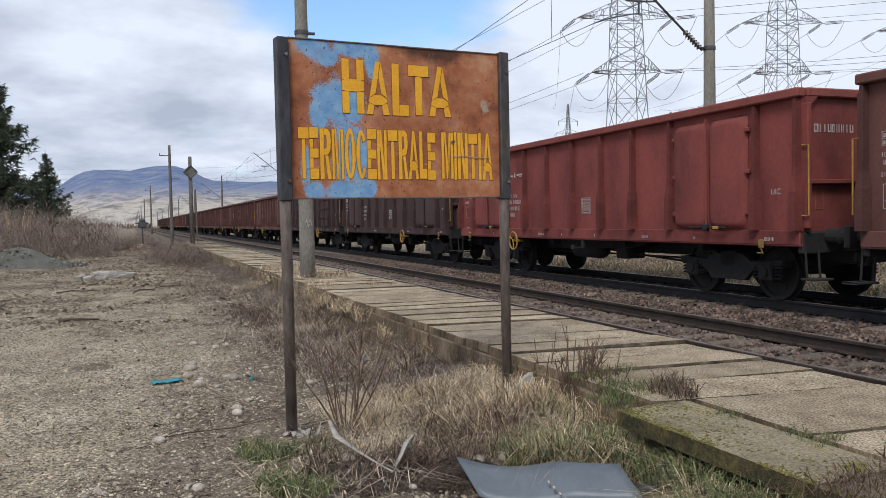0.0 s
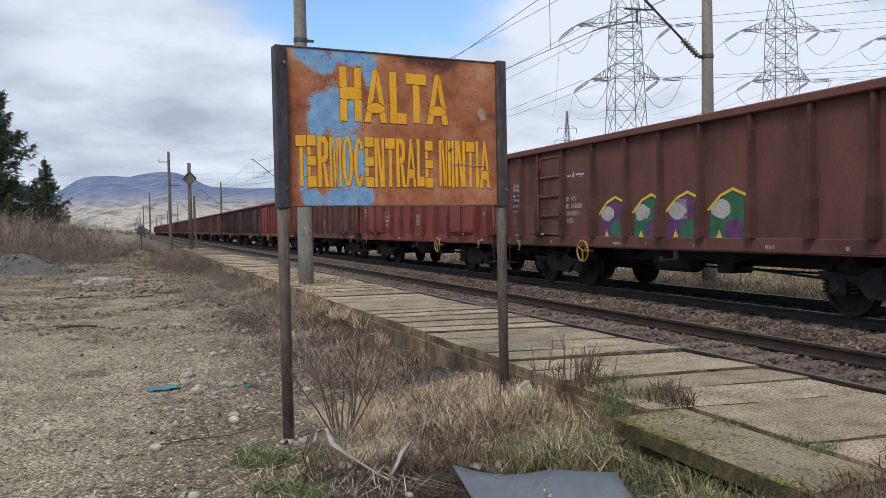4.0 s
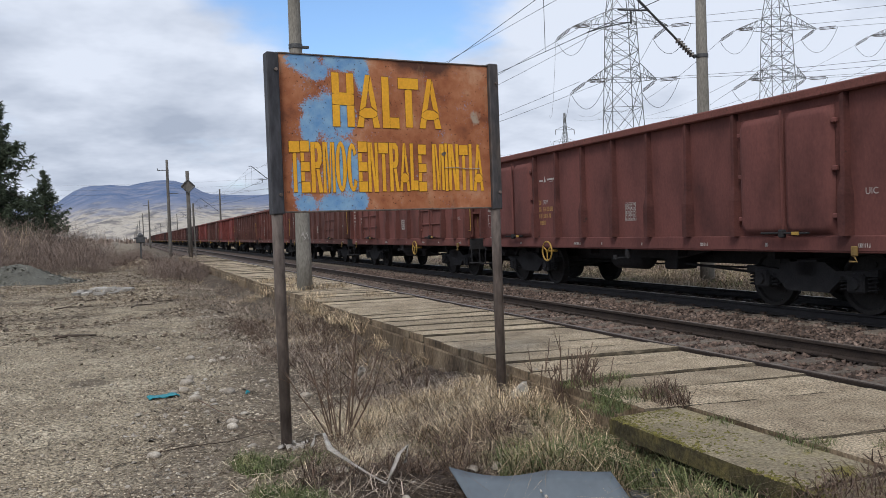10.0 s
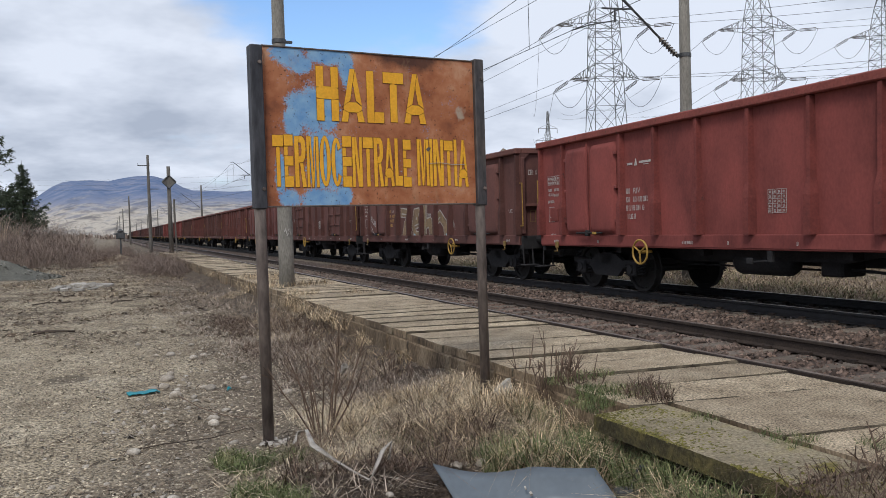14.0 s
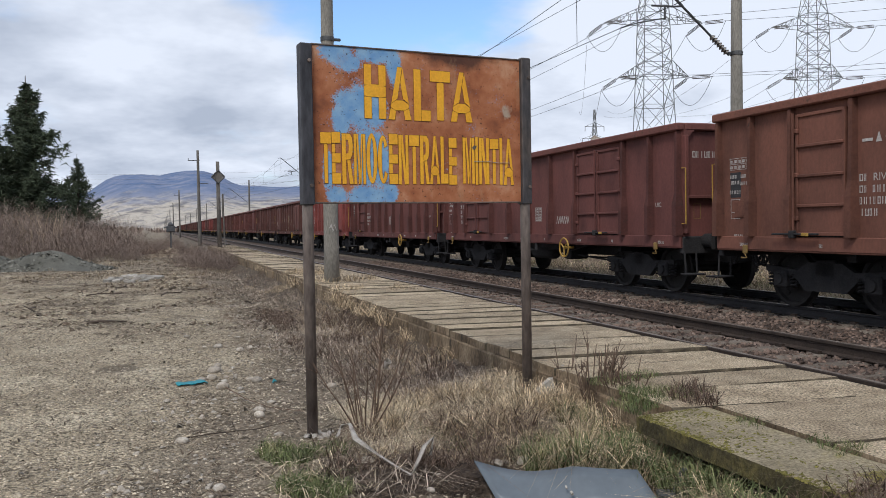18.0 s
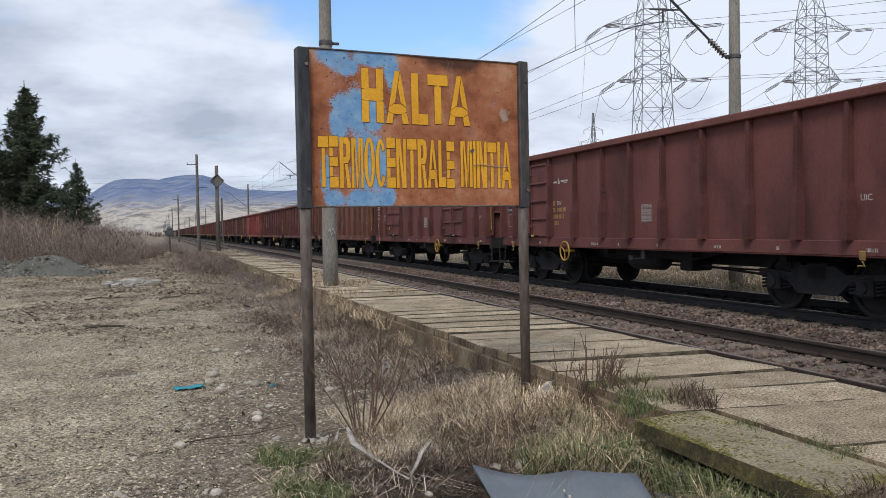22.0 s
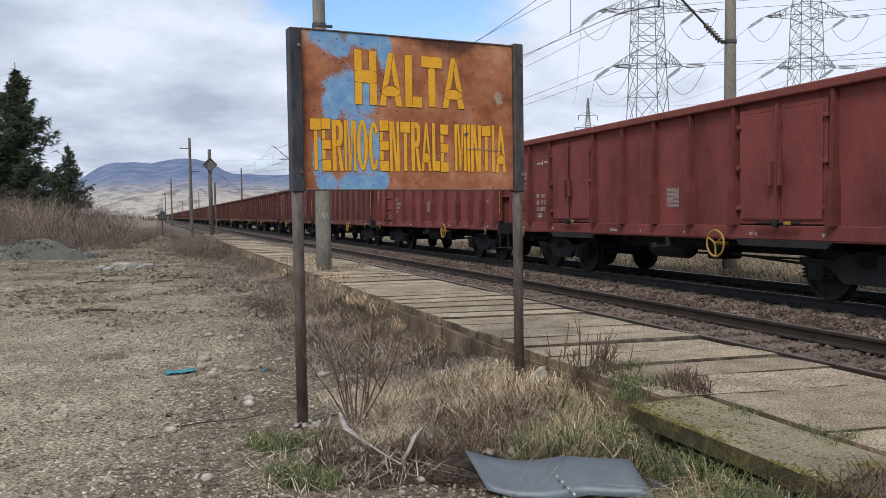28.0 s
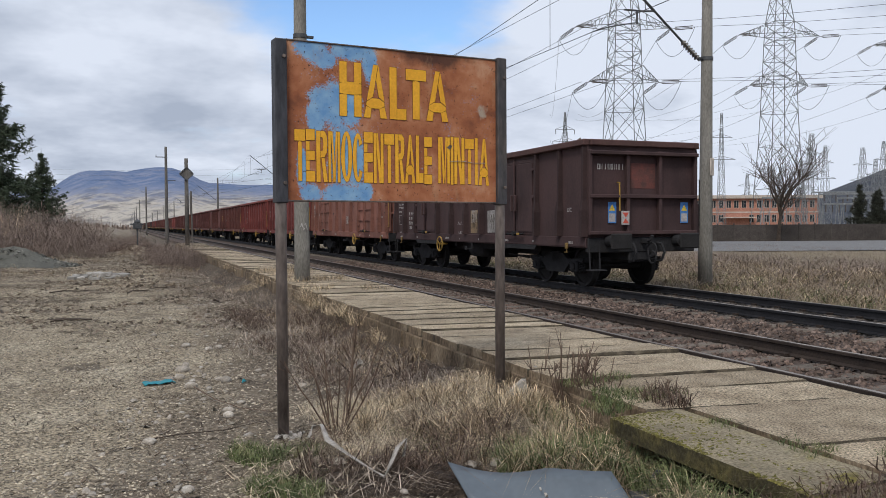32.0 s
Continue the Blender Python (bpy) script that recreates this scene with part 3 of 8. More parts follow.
def ballast_stones():
    n = 70000
    y = 1.5 + RNG.rand(n) ** 1.4 * 34
    x = -0.9 + RNG.rand(n) * 8.0
    z = np.interp(x, [p[0] for p in bed], [p[1] for p in bed]) + RNG.rand(n) * 0.03 - 0.01
    lane = np.minimum(np.abs(x - 0.0), np.minimum(np.abs(x - 1.505), np.minimum(np.abs(x - 3.97), np.abs(x - 5.475))))
    keep = lane > 0.07
    pos = np.stack([x, y, z], 1)[keep]
    size = 0.02 + 0.028 * RNG.rand(len(pos))
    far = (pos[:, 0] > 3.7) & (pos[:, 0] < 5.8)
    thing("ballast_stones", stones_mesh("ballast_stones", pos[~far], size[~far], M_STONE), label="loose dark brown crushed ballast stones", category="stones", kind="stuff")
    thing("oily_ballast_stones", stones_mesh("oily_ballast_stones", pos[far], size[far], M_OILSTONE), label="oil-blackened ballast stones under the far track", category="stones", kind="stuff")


ballast_stones()


# ---- platform of concrete slabs, on a block wall ----
def slab_shape(x0, x1, w, seed, depth=0.13, nx=16):
    """A cast slab with a chipped, dirt-stained rim: face 0 is the top."""
    s = Shape()
    top, rim, low = [], [], []
    ring = [(x0 + (x1 - x0) * i / nx, -w / 2) for i in range(nx)] + [(x1, -w / 2), (x1, 0)] + [(x1 - (x1 - x0) * i / nx, w / 2) for i in range(nx)] + [(x0, w / 2), (x0, 0)]
    for i, (x, y) in enumerate(ring):
        near = y < -0.01
        chip = (0.005 if near else 0.003) + 0.022 * max(0.0, wob(x * 4 + 9, y * 4, 1.3, seed)) + (0.014 if wob(x * 3, y * 7, 2.1, seed + 3) > 0.28 else 0)
        ny = chip if abs(y) > 0.01 else 0
        mx = chip * 0.4 if x in (x0, x1) else 0
        top.append((x - math.copysign(mx, x - (x0 + x1) / 2), y - math.copysign(ny, y), 0.005 * wob(x, y, 2.0, seed)))
        rim.append((x, y, -0.012 - chip * 0.5))
        low.append((x, y, -depth))
    n = len(top)
    fs = [tuple(range(n))] + [(i, (i + 1) % n, n + (i + 1) % n, n + i) for i in range(n)] + [(n + i, n + (i + 1) % n, 2 * n + (i + 1) % n, 2 * n + i) for i in range(n)]
    return s.add(top + rim + low, fs)


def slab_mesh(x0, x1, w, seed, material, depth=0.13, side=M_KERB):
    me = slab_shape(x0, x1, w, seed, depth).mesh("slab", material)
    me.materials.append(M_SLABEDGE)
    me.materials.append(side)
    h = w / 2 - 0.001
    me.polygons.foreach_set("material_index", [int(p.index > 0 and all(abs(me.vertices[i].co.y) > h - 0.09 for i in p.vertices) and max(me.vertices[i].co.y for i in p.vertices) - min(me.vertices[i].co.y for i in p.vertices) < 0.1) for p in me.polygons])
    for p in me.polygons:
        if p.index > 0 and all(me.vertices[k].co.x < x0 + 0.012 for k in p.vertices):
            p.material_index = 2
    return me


def skewed(me):
    """The joints run a little askew across the platform."""
    me.transform(Matrix(((1, 0, 0, 0), (-0.14, 1, 0, 0), (0, 0, 1, 0), (0, 0, 0, 1))))
    return me


def platform():
    rnd = random.Random(5)
    plat = thing("platform", Shape().box(-2.54, -0.98, -3.9, 60, -0.5, 0.04), M_SOIL, "low platform of weathered concrete slabs with open joints", "platform", kind="structure")
    shapes = []
    for k in range(6):
        w = 0.44 + 0.035 * k
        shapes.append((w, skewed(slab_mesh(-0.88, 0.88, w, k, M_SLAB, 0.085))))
    y = 4.34
    while y < 60:
        w, me = shapes[rnd.randrange(6)]
        part("slab", me, M_SLAB, plat, at=pose(-1.775 + rnd.uniform(-0.008, 0.008), y + w / 2, 0.19 + rnd.uniform(-0.014, 0.012), rnd.uniform(-1.6, 0.8), rnd.uniform(-0.5, 0.5), rnd.uniform(-1.0, 1.0)))
        y += w + rnd.choice((0.002, 0.006, 0.012, 0.022))
    # nearer end: wider slabs behind a mossy kerb with an open seam between them
    y = 4.31
    for w in (0.98, 1.1, 1.0, 1.05, 0.98, 1.1, 1.0, 1.05):
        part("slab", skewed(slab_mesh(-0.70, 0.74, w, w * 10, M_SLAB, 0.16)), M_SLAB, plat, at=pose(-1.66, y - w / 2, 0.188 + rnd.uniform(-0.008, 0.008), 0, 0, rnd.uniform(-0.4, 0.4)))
        y -= w + 0.03
    y = 4.42
    for w in (1.62, 1.5, 1.55, 1.5, 1.6):
        part("kerb_slab", slab_mesh(-0.28, 0.265, w, w * 7, M_MOSS, 0.10, M_SHADEMOSS), M_MOSS, plat, "mossy concrete kerb slab", at=pose(-2.685, y - w / 2, 0.180, 0.0, -1.2, 0))
        y -= w + 0.02
    # moss cushions on the kerb's corner and along its outer edge
    pts = []
    for k in range(2600):
        yy = 4.40 - 3.0 * rnd.random() ** 1.7
        xx = -2.955 + 0.45 * rnd.random() ** (2.2 + 2.0 * min(1.0, 4.4 - yy))
        if wob(xx * 3, yy, 2.3, 6) > -0.12 - 0.4 * (yy > 3.9):
            pts.append((xx, yy, 0.180 + 0.0209 * (xx + 2.685)))
    n = len(pts)
    part("moss", stones_mesh("moss", np.array(pts), 0.005 + 0.012 * RNG.rand(n), M_MOSSY, 0.45), M_MOSSY, plat, "yellow-green moss along the slab's edge")["kind"] = "stuff"
    # wall blocks under the outer edge
    me = None
    y = 4.5
    while y < 60:
        w = 0.98
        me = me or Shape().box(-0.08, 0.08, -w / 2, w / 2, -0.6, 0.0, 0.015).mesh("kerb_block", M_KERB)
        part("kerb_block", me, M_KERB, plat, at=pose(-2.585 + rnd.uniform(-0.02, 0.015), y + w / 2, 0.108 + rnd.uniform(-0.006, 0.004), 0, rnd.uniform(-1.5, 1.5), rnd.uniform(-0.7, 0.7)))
        y += w + 0.02


platform()


# ---- the goods train: open bogie wagons, built once per door pattern and then copied ----
# Wagon space: rail top at z 0, track middle at x 0, front of the body at y 0, body 13 m long towards -y.
BODY, HALF, FLOOR, TOP = 13.0, 1.40, 0.93, 3.11
TRACK_X = 4.72


def wheel_shape():
    s = Shape()
    for sx in (-1, 1):
        prof = [(0.08, -0.09), (0.14, -0.075), (0.17, -0.03), (0.38, -0.02), (0.40, -0.065), (0.46, -0.068), (0.463, 0.03), (0.49, 0.045), (0.485, 0.068), (0.40, 0.068), (0.38, 0.02), (0.17, 0.02), (0.14, 0.06), (0.08, 0.06)]
        s.lathe([(r, -h * sx + sx * 0.76) for r, h in prof], 20, "x")
    s.tube((-0.98, 0, 0), (0.98, 0, 0), 0.075, n=10)
    # lightening holes' rims, which show the turning
    for sx in (-1, 1):
        for a in range(3):
            c, q = math.cos(a * 2.094) * 0.27, math.sin(a * 2.094) * 0.27
            s.tube((sx * 0.775, c, q), (sx * 0.80, c, q), 0.045, n=8)
    return s


def build_bogie(near):
    frame_shape = Shape()
    for sx in (-1, 1):
        out = [(-1.25, 0.58), (-1.25, 0.66), (-0.55, 0.62), (-0.35, 0.74), (0.35, 0.74), (0.55, 0.62), (1.25, 0.66), (1.25, 0.58), (0.62, 0.50), (0.40, 0.30), (-0.40, 0.30), (-0.62, 0.50)]
        frame_shape.prism(out, sx * 1.0 - 0.05, sx * 1.0 + 0.05)
    frame_shape.box(-1.05, 1.05, -0.2, 0.2, 0.52, 0.78, 0.02)
    for e in (-1.22, 1.22):
        frame_shape.box(-1.0, 1.0, e - 0.05, e + 0.05, 0.55, 0.66)
    bogie = new("bogie", frame_shape.mesh("bogie", M_UNDER))
    bogie["label"] = "black cast bogie frame"
    wm = wheel_shape().mesh("wheelset", M_WHEEL)
    for y in (-0.9, 0.9):
        part("wheelset", wm, M_WHEEL, bogie, "brown steel wheels on their axle", at=pose(0, y, 0.46))
        for sx in (-1, 1):
            part("axle_box", Shape().box(sx * 1.0 - 0.10, sx * 1.0 + 0.10, y - 0.15, y + 0.15, 0.32, 0.60, 0.03).tube((sx * 1.08, y, 0.46), (sx * 1.13, y, 0.46), 0.10, 0.085, n=10), M_UNDER, bogie)
            for dy in (-0.24, 0.24) if near else ():
                s = Shape()
                s.line([(sx * 1.0 + 0.065 * math.cos(k * 1.05), y + dy + 0.065 * math.sin(k * 1.05), 0.34 + 0.0095 * k) for k in range(25)], 0.016, 4)
                part("spring", s, M_UNDER, bogie)
    for y in (-0.38, 0.38) if near else ():
        part("brake_block", Shape().box(-0.82, -0.70, y - 0.06, y + 0.06, 0.35, 0.62, 0.02).box(0.70, 0.82, y - 0.06, y + 0.06, 0.35, 0.62, 0.02), M_UNDER, bogie)
    return bogie


def attach(copy_of, parent, m):
    c = copy_thing(copy_of, m)
    c.parent = parent
    return c


BOGIE, BOGIE_FAR = build_bogie(True), build_bogie(False)
PAINTED = {"door_recess", "side_wall", "end_wall", "rib", "door_leaf", "door_bar", "sill", "end_rib", "end_bar", "gusset", "end_step", "grab_bar", "top_rim", "chain_rail", "corner_post", "solebar", "hinge", "door_frame", "lintel", "label_holder"}

PATTERNS = {
    "round": dict(ribs=[0.06, 1.03, 3.16, 4.2, 5.33, 6.5, 7.67, 8.8, 9.98, 12.11, 12.94], doors=[(1.03, 3.16), (9.98, 12.11)]),
    "ribbed": dict(ribs=[0.06, 0.97, 1.93, 3.97, 5.24, 6.5, 7.76, 9.03, 11.07, 12.03, 12.94], doors=[(1.93, 3.97), (9.03, 11.07)]),
    "single": dict(ribs=[0.06, 0.86, 1.75, 2.9, 4.16, 5.4, 6.47, 7.6, 8.81, 10.0, 11.05, 12.0, 12.94], doors=[(1.75, 2.9)]),
    "plain": dict(ribs=[0.06, 1.1, 2.2, 4.25, 5.4, 6.5, 7.6, 8.75, 10.8, 11.9, 12.94], doors=[(2.2, 4.25), (8.75, 10.8)]),
}


def leaf_shape(kind, w, h):
    """A door leaf, its outer face towards -x, from y 0 to y -w, z 0 to h."""
    s = Shape()
    if kind == "round":                                   # pressed leaf, bowed outward, with rounded corners
        n, rows, R = 20, 32, 0.17
        vs, fs, up = [], [], []
        for j in range(rows + 1):
            v = j / rows
            for i in range(n + 1):
                q = i / n
                ex, ez = min(q, 1 - q) * w, min(v, 1 - v) * h
                d = R - math.hypot(R - ex, R - ez) if ex < R and ez < R else min(ex, ez)
                e = min(1.0, max(0.0, (d + 0.012) / 0.075))
                up.append(e)
                vs.append((-0.075 * e * e * (3 - 2 * e) - 0.035 * math.sin(math.pi * q) * math.sin(math.pi * v) ** 0.5 * e, -q * w, v * h))
        for j in range(rows):
            for i in range(n):
                c = j * (n + 1) + i
                if max(up[k] for k in (c, c + 1, c + n + 2, c + n + 1)) > 0:
                    fs.append((c, c + 1, c + n + 2, c + n + 1))
        s.add(vs, fs)
    elif kind == "plain":
        s.box(-0.02, 0.03, -w, 0, 0, h, 0.008)
        s.box(-0.045, -0.02, -w + 0.07, -0.07, 0.07, h - 0.07, 0.02)
    else:
        s.box(-0.02, 0.03, -w, 0, 0, h, 0.006)
        for a, b, c, d in ((-w, -w + 0.05, 0, h), (-0.05, 0, 0, h), (-w, 0, 0, 0.05), (-w, 0, h - 0.05, h)):
            s.box(-0.045, -0.02, a, b, c, d, 0.006)
    return s


def text_shape(body, size, material, name, offset=0.0, depth=0.0, sx=1.0):
    """Letters of the built-in font as a mesh, in the x-z plane, facing -y."""
    cu = bpy.data.curves.new(name, "FONT")
    cu.body, cu.size, cu.offset, cu.extrude = body, size, offset, depth
    ob = bpy.data.objects.new(name, cu)
    me = bpy.data.meshes.new_from_object(ob)
    bpy.data.objects.remove(ob)
    bpy.data.curves.remove(cu)
    me.transform(Matrix.Rotation(math.pi / 2, 4, "X") @ Matrix.Diagonal((sx, 1, 1, 1)))
    me.materials.clear()
    me.materials.append(material)
    return me


RIV_ME = text_shape("RIV", 0.15, M_WHITE, "riv_letters")
UIC_ME = text_shape("UIC", 0.125, M_WHITE, "uic_letters")


def build_wagon(kind, near):
    spec = PATTERNS[kind]
    wagon = new("wagon")
    P = M_PAINT
    # floor and underframe
    part("solebar", Shape().box(-HALF - 0.04, HALF + 0.04, -BODY, 0, FLOOR - 0.02, FLOOR + 0.18, 0.01), P, wagon)
    centre = Shape().box(-0.35, 0.35, -BODY, 0, 0.62, FLOOR, 0.02)
    beam = Shape().box(-1.15, 1.15, -0.08, 0.08, 0.78, FLOOR - 0.02)
    truss = Shape().prism([(-4.0, 0.93), (-5.2, 0.72), (-7.8, 0.72), (-9.0, 0.93)], -0.04, 0.04)
    if near:
        part("underframe", centre, M_UNDER, wagon, "black centre sill")
        beam_me, truss_me = beam.mesh("cross_member", M_UNDER), truss.mesh("truss", M_UNDER)
        for y in (-2.6, -5.0, -8.0, -10.4):
            part("cross_member", beam_me, M_UNDER, wagon, at=pose(0, y, 0))
        part("truss", truss_me, M_UNDER, wagon, at=pose(-0.9, 0, 0))
        part("truss", truss_me, M_UNDER, wagon, at=pose(0.9, 0, 0))
    else:
        for y in (-2.6, -10.4):
            centre.box(-1.15, 1.15, y - 0.08, y + 0.08, 0.78, FLOOR - 0.02)
        part("underframe", centre, M_UNDER, wagon, "black underframe")["kind"] = "stuff"
    for sx in (-1, 1):
        m = Matrix.Identity(4) if sx < 0 else Matrix.Translation((0, -BODY, 0)) @ Matrix.Rotation(math.pi, 4, "Z")
        # walls with the door openings left out
        segs, y = [], 0.0
        for a, b in spec["doors"]:
            segs.append((y, a))
            y = b
        segs.append((y, BODY))
        for a, b in segs:
            part("side_wall", Shape().box(-HALF, -HALF + 0.03, -b, -a, FLOOR + 0.18, TOP), P, wagon, at=m)
        for a, b in spec["doors"]:
            part("lintel", Shape().box(-HALF, -HALF + 0.03, -b, -a, TOP - 0.13, TOP), P, wagon, at=m)
        part("sill", Shape().box(-HALF - 0.05, -HALF, -BODY, 0, FLOOR, FLOOR + 0.22, 0.012), P, wagon, at=m)
        rm, corner = None, None
        for y in spec["ribs"]:
            if rm is None:
                r = Shape()
                zs = (FLOOR + 0.22, 1.72, 1.95, TOP - 0.02)
                dep, wid = (0.15, 0.145, 0.105, 0.09), (0.085, 0.085, 0.05, 0.045)
                vs = []
                for z, d, w in zip(zs, dep, wid):
                    vs += [(-HALF, -w, z), (-HALF - d, -w * 0.7, z), (-HALF - d, w * 0.7, z), (-HALF, w, z)]
                fs = [(4 * i + j, 4 * i + (j + 1) % 4, 4 * i + 4 + (j + 1) % 4, 4 * i + 4 + j) for i in range(3) for j in range(4)] + [(0, 1, 2, 3), (12, 13, 14, 15)]
                rm = r.add(vs, fs).mesh("rib", M_DARKCOAT)
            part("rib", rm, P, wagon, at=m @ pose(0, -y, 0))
        for a, b in spec["doors"]:
            n = 1 if kind == "single" else 2
            g = 0.13 if kind == "round" else 0.10
            w = (b - a - 2 * g) / n
            h = TOP - 0.115 - (FLOOR + 0.24)
            lm = leaf_shape(kind, w - (0.05 if kind == "round" else 0.02), h - (0.03 if kind == "round" else 0)).mesh("door_leaf", P, kind == "round")
            for i in range(n):
                y0 = a + g + i * w
                leaf = part("door_leaf", lm, P, wagon, at=m @ pose(-HALF - 0.03, -y0 - 0.01, FLOOR + 0.24))
                if kind in ("ribbed", "single"):
                    bar = Shape().box(-0.065, -0.02, -w + 0.03, -0.03, -0.025, 0.025, 0.01).mesh("door_bar", P)
                    for k in (0.245, 0.49, 0.735):
                        part("door_bar", bar, P, leaf, at=pose(0, 0, h * k))
                for z in (0.14, 0.5, 0.86) if near and sx < 0 else ():
                    side = -0.02 if i == 0 else -w + 0.02
                    part("hinge", Shape().box(-0.075, -0.02, side - 0.045, side + 0.045, h * z - 0.035, h * z + 0.035, 0.012), P, leaf)
            # Dark plate behind the leaves, coloured as the shade in the door gap.
            part("door_recess", Shape().box(-HALF - (0.026 if kind == "round" else 0), -HALF + 0.02, -b, -a, FLOOR + 0.2, TOP - 0.12), M_DARKCOAT if kind == "round" else M_UNDER, wagon, "dark plate for the shaded gap round the door", at=m)
            mid = -(a + b) / 2 if n == 2 else -a - 0.12
            rod = Shape().tube((-HALF - 0.13, mid, FLOOR + 0.2), (-HALF - 0.13, mid, TOP - 0.1), 0.02, n=6)
            if kind == "plain":
                rod.box(-HALF - 0.19, -HALF - 0.12, mid - 0.13, mid - 0.07, 1.75, 2.15, 0.012).box(-HALF - 0.19, -HALF - 0.12, mid + 0.07, mid + 0.13, 1.75, 2.15, 0.012)
            part("door_frame", rod, P, wagon, at=m)
            part("latch", Shape().box(-HALF - 0.19, -HALF - 0.10, mid - 0.05, mid + 0.05, FLOOR + 0.20, FLOOR + 0.32, 0.015).box(-HALF - 0.17, -HALF - 0.12, mid - 0.50, mid + 0.42, FLOOR + 0.25, FLOOR + 0.28, 0.008), M_UNDER, wagon, "black door latch", at=m)
            if near:
                part("latch_handle", Shape().box(-HALF - 0.175, -HALF - 0.155, mid - 0.34, mid - 0.20, FLOOR + 0.235, FLOOR + 0.285, 0.006), M_YELLOW, wagon, "yellow latch grip", at=m @ pose(-0.002, 0, 0))
            if kind == "plain":
                part("skirt", Shape().prism([(-a, FLOOR), (-a - 0.12, FLOOR - 0.11), (-b + 0.12, FLOOR - 0.11), (-b, FLOOR)], -HALF - 0.05, -HALF + 0.02), M_UNDER, wagon, at=m)
        # small iron on the sill
        for y in (0.75, BODY - 0.75) if near else ():
            part("towing_hook", Shape().box(-HALF - 0.10, -HALF - 0.05, -y - 0.05, -y + 0.05, FLOOR - 0.06, FLOOR + 0.08, 0.015).line([(-HALF - 0.08, -y, FLOOR - 0.06), (-HALF - 0.10, -y - 0.06, FLOOR - 0.13), (-HALF - 0.10, -y + 0.06, FLOOR - 0.13)], 0.014, 5), M_OCHRE, wagon, "dull yellow towing hook", at=m)
        if near:
            part("brake_lever", Shape().box(-HALF - 0.03, -HALF + 0.03, -6.9, -6.8, FLOOR - 0.2, FLOOR, 0.01).tube((-HALF, -6.85, FLOOR - 0.18), (-HALF, -6.45, FLOOR - 0.2), 0.015, n=5).box(-HALF - 0.04, -HALF, -6.5, -6.38, FLOOR - 0.24, FLOOR - 0.14, 0.01), M_UNDER, wagon, at=m)
    # ends
    for k in (0, 1):
        m = Matrix.Identity(4) if k == 0 else Matrix.Translation((0, -BODY, 0)) @ Matrix.Rotation(math.pi, 4, "Z")
        part("end_wall", Shape().box(-HALF + 0.03, HALF - 0.03, -0.06, -0.02, FLOOR + 0.18, TOP), P, wagon, at=m)
        for x in (-HALF + 0.03, -0.42, 0.42, HALF - 0.03) if kind == "plain" else (HALF - 0.05, -HALF + 0.05) if near else ():
            part("end_rib", Shape().box(x - 0.04, x + 0.04, -0.02, 0.10, FLOOR + 0.25, TOP - 0.1, 0.012), P, wagon, at=m)
        for z, d in ((FLOOR + 0.30, 0.11), (2.02, 0.12), (TOP - 0.16, 0.16)) if kind == "plain" else ():
            part("end_bar", Shape().box(-HALF, HALF, -0.02, d, z - 0.04, z + 0.04, 0.012), P, wagon, at=m)
        if near and kind != "plain":
            for sx in (-1, 1):
                part("gusset", Shape().prism([(sx * (HALF - 0.02), TOP), (sx * (HALF - 0.26), TOP), (sx * (HALF - 0.02), TOP - 0.22)], -0.02, 0.05, "y"), P, wagon, at=m)
            part("end_step", Shape().box(-0.62, 0.0, -0.02, 0.10, 1.36, 1.40, 0.01).box(-0.62, 0.0, -0.02, 0.04, 1.14, 1.36, 0.01), P, wagon, at=m)
            part("end_bar", Shape().box(-HALF + 0.03, HALF - 0.03, -0.02, 0.085, 1.83, 1.90, 0.012), P, wagon, at=m)
            part("card_frame", Shape().box(0.98, 1.13, -0.02, -0.012, 1.46, 1.468).box(0.98, 1.13, -0.02, -0.012, 1.732, 1.74).box(0.98, 0.987, -0.02, -0.012, 1.468, 1.732).box(1.123, 1.13, -0.02, -0.012, 1.468, 1.732), M_OCHRE, wagon, "thin outlined card frame on the end", at=m)
        part("headstock", Shape().box(-HALF, HALF, -0.1, 0.02, 0.80, FLOOR + 0.2, 0.02), M_UNDER, wagon, at=m)
        for x in (-0.875, 0.875):
            b = part("buffer", Shape().lathe([(0.13, 0.0), (0.13, 0.22), (0.10, 0.24), (0.10, 0.46)], 14, "y", (x, 0.02, 1.05)), M_UNDER, wagon, at=m)
            part("buffer_head", Shape().box(x - 0.26, x + 0.26, 0.47, 0.52, 0.88, 1.22, 0.025), M_WHEEL, b, "grey rectangular buffer plate")
        part("drawhook", Shape().box(-0.05, 0.05, 0.0, 0.22, 0.98, 1.10, 0.02).line([(0, 0.2, 1.05), (0, 0.33, 1.08), (0, 0.36, 1.17)], 0.035, 6), M_UNDER, wagon, at=m)
        part("coupling", Shape().ring((-0.04, 0.30, 0.85), 0.16, 0.022, "x", 12, 5).ring((0.04, 0.42, 0.70), 0.13, 0.022, "x", 12, 5), M_UNDER, wagon, "hanging screw coupling", at=m)
        for x in (-0.35, 0.38) if near else ():
            part("brake_hose", Shape().line([(x, 0.05, 1.0), (x, 0.22, 0.98), (x, 0.32, 0.80), (x + 0.04, 0.26, 0.62), (x + 0.06, 0.12, 0.60)], 0.03, 6), M_UNDER, wagon, "black rubber brake hose", at=m)
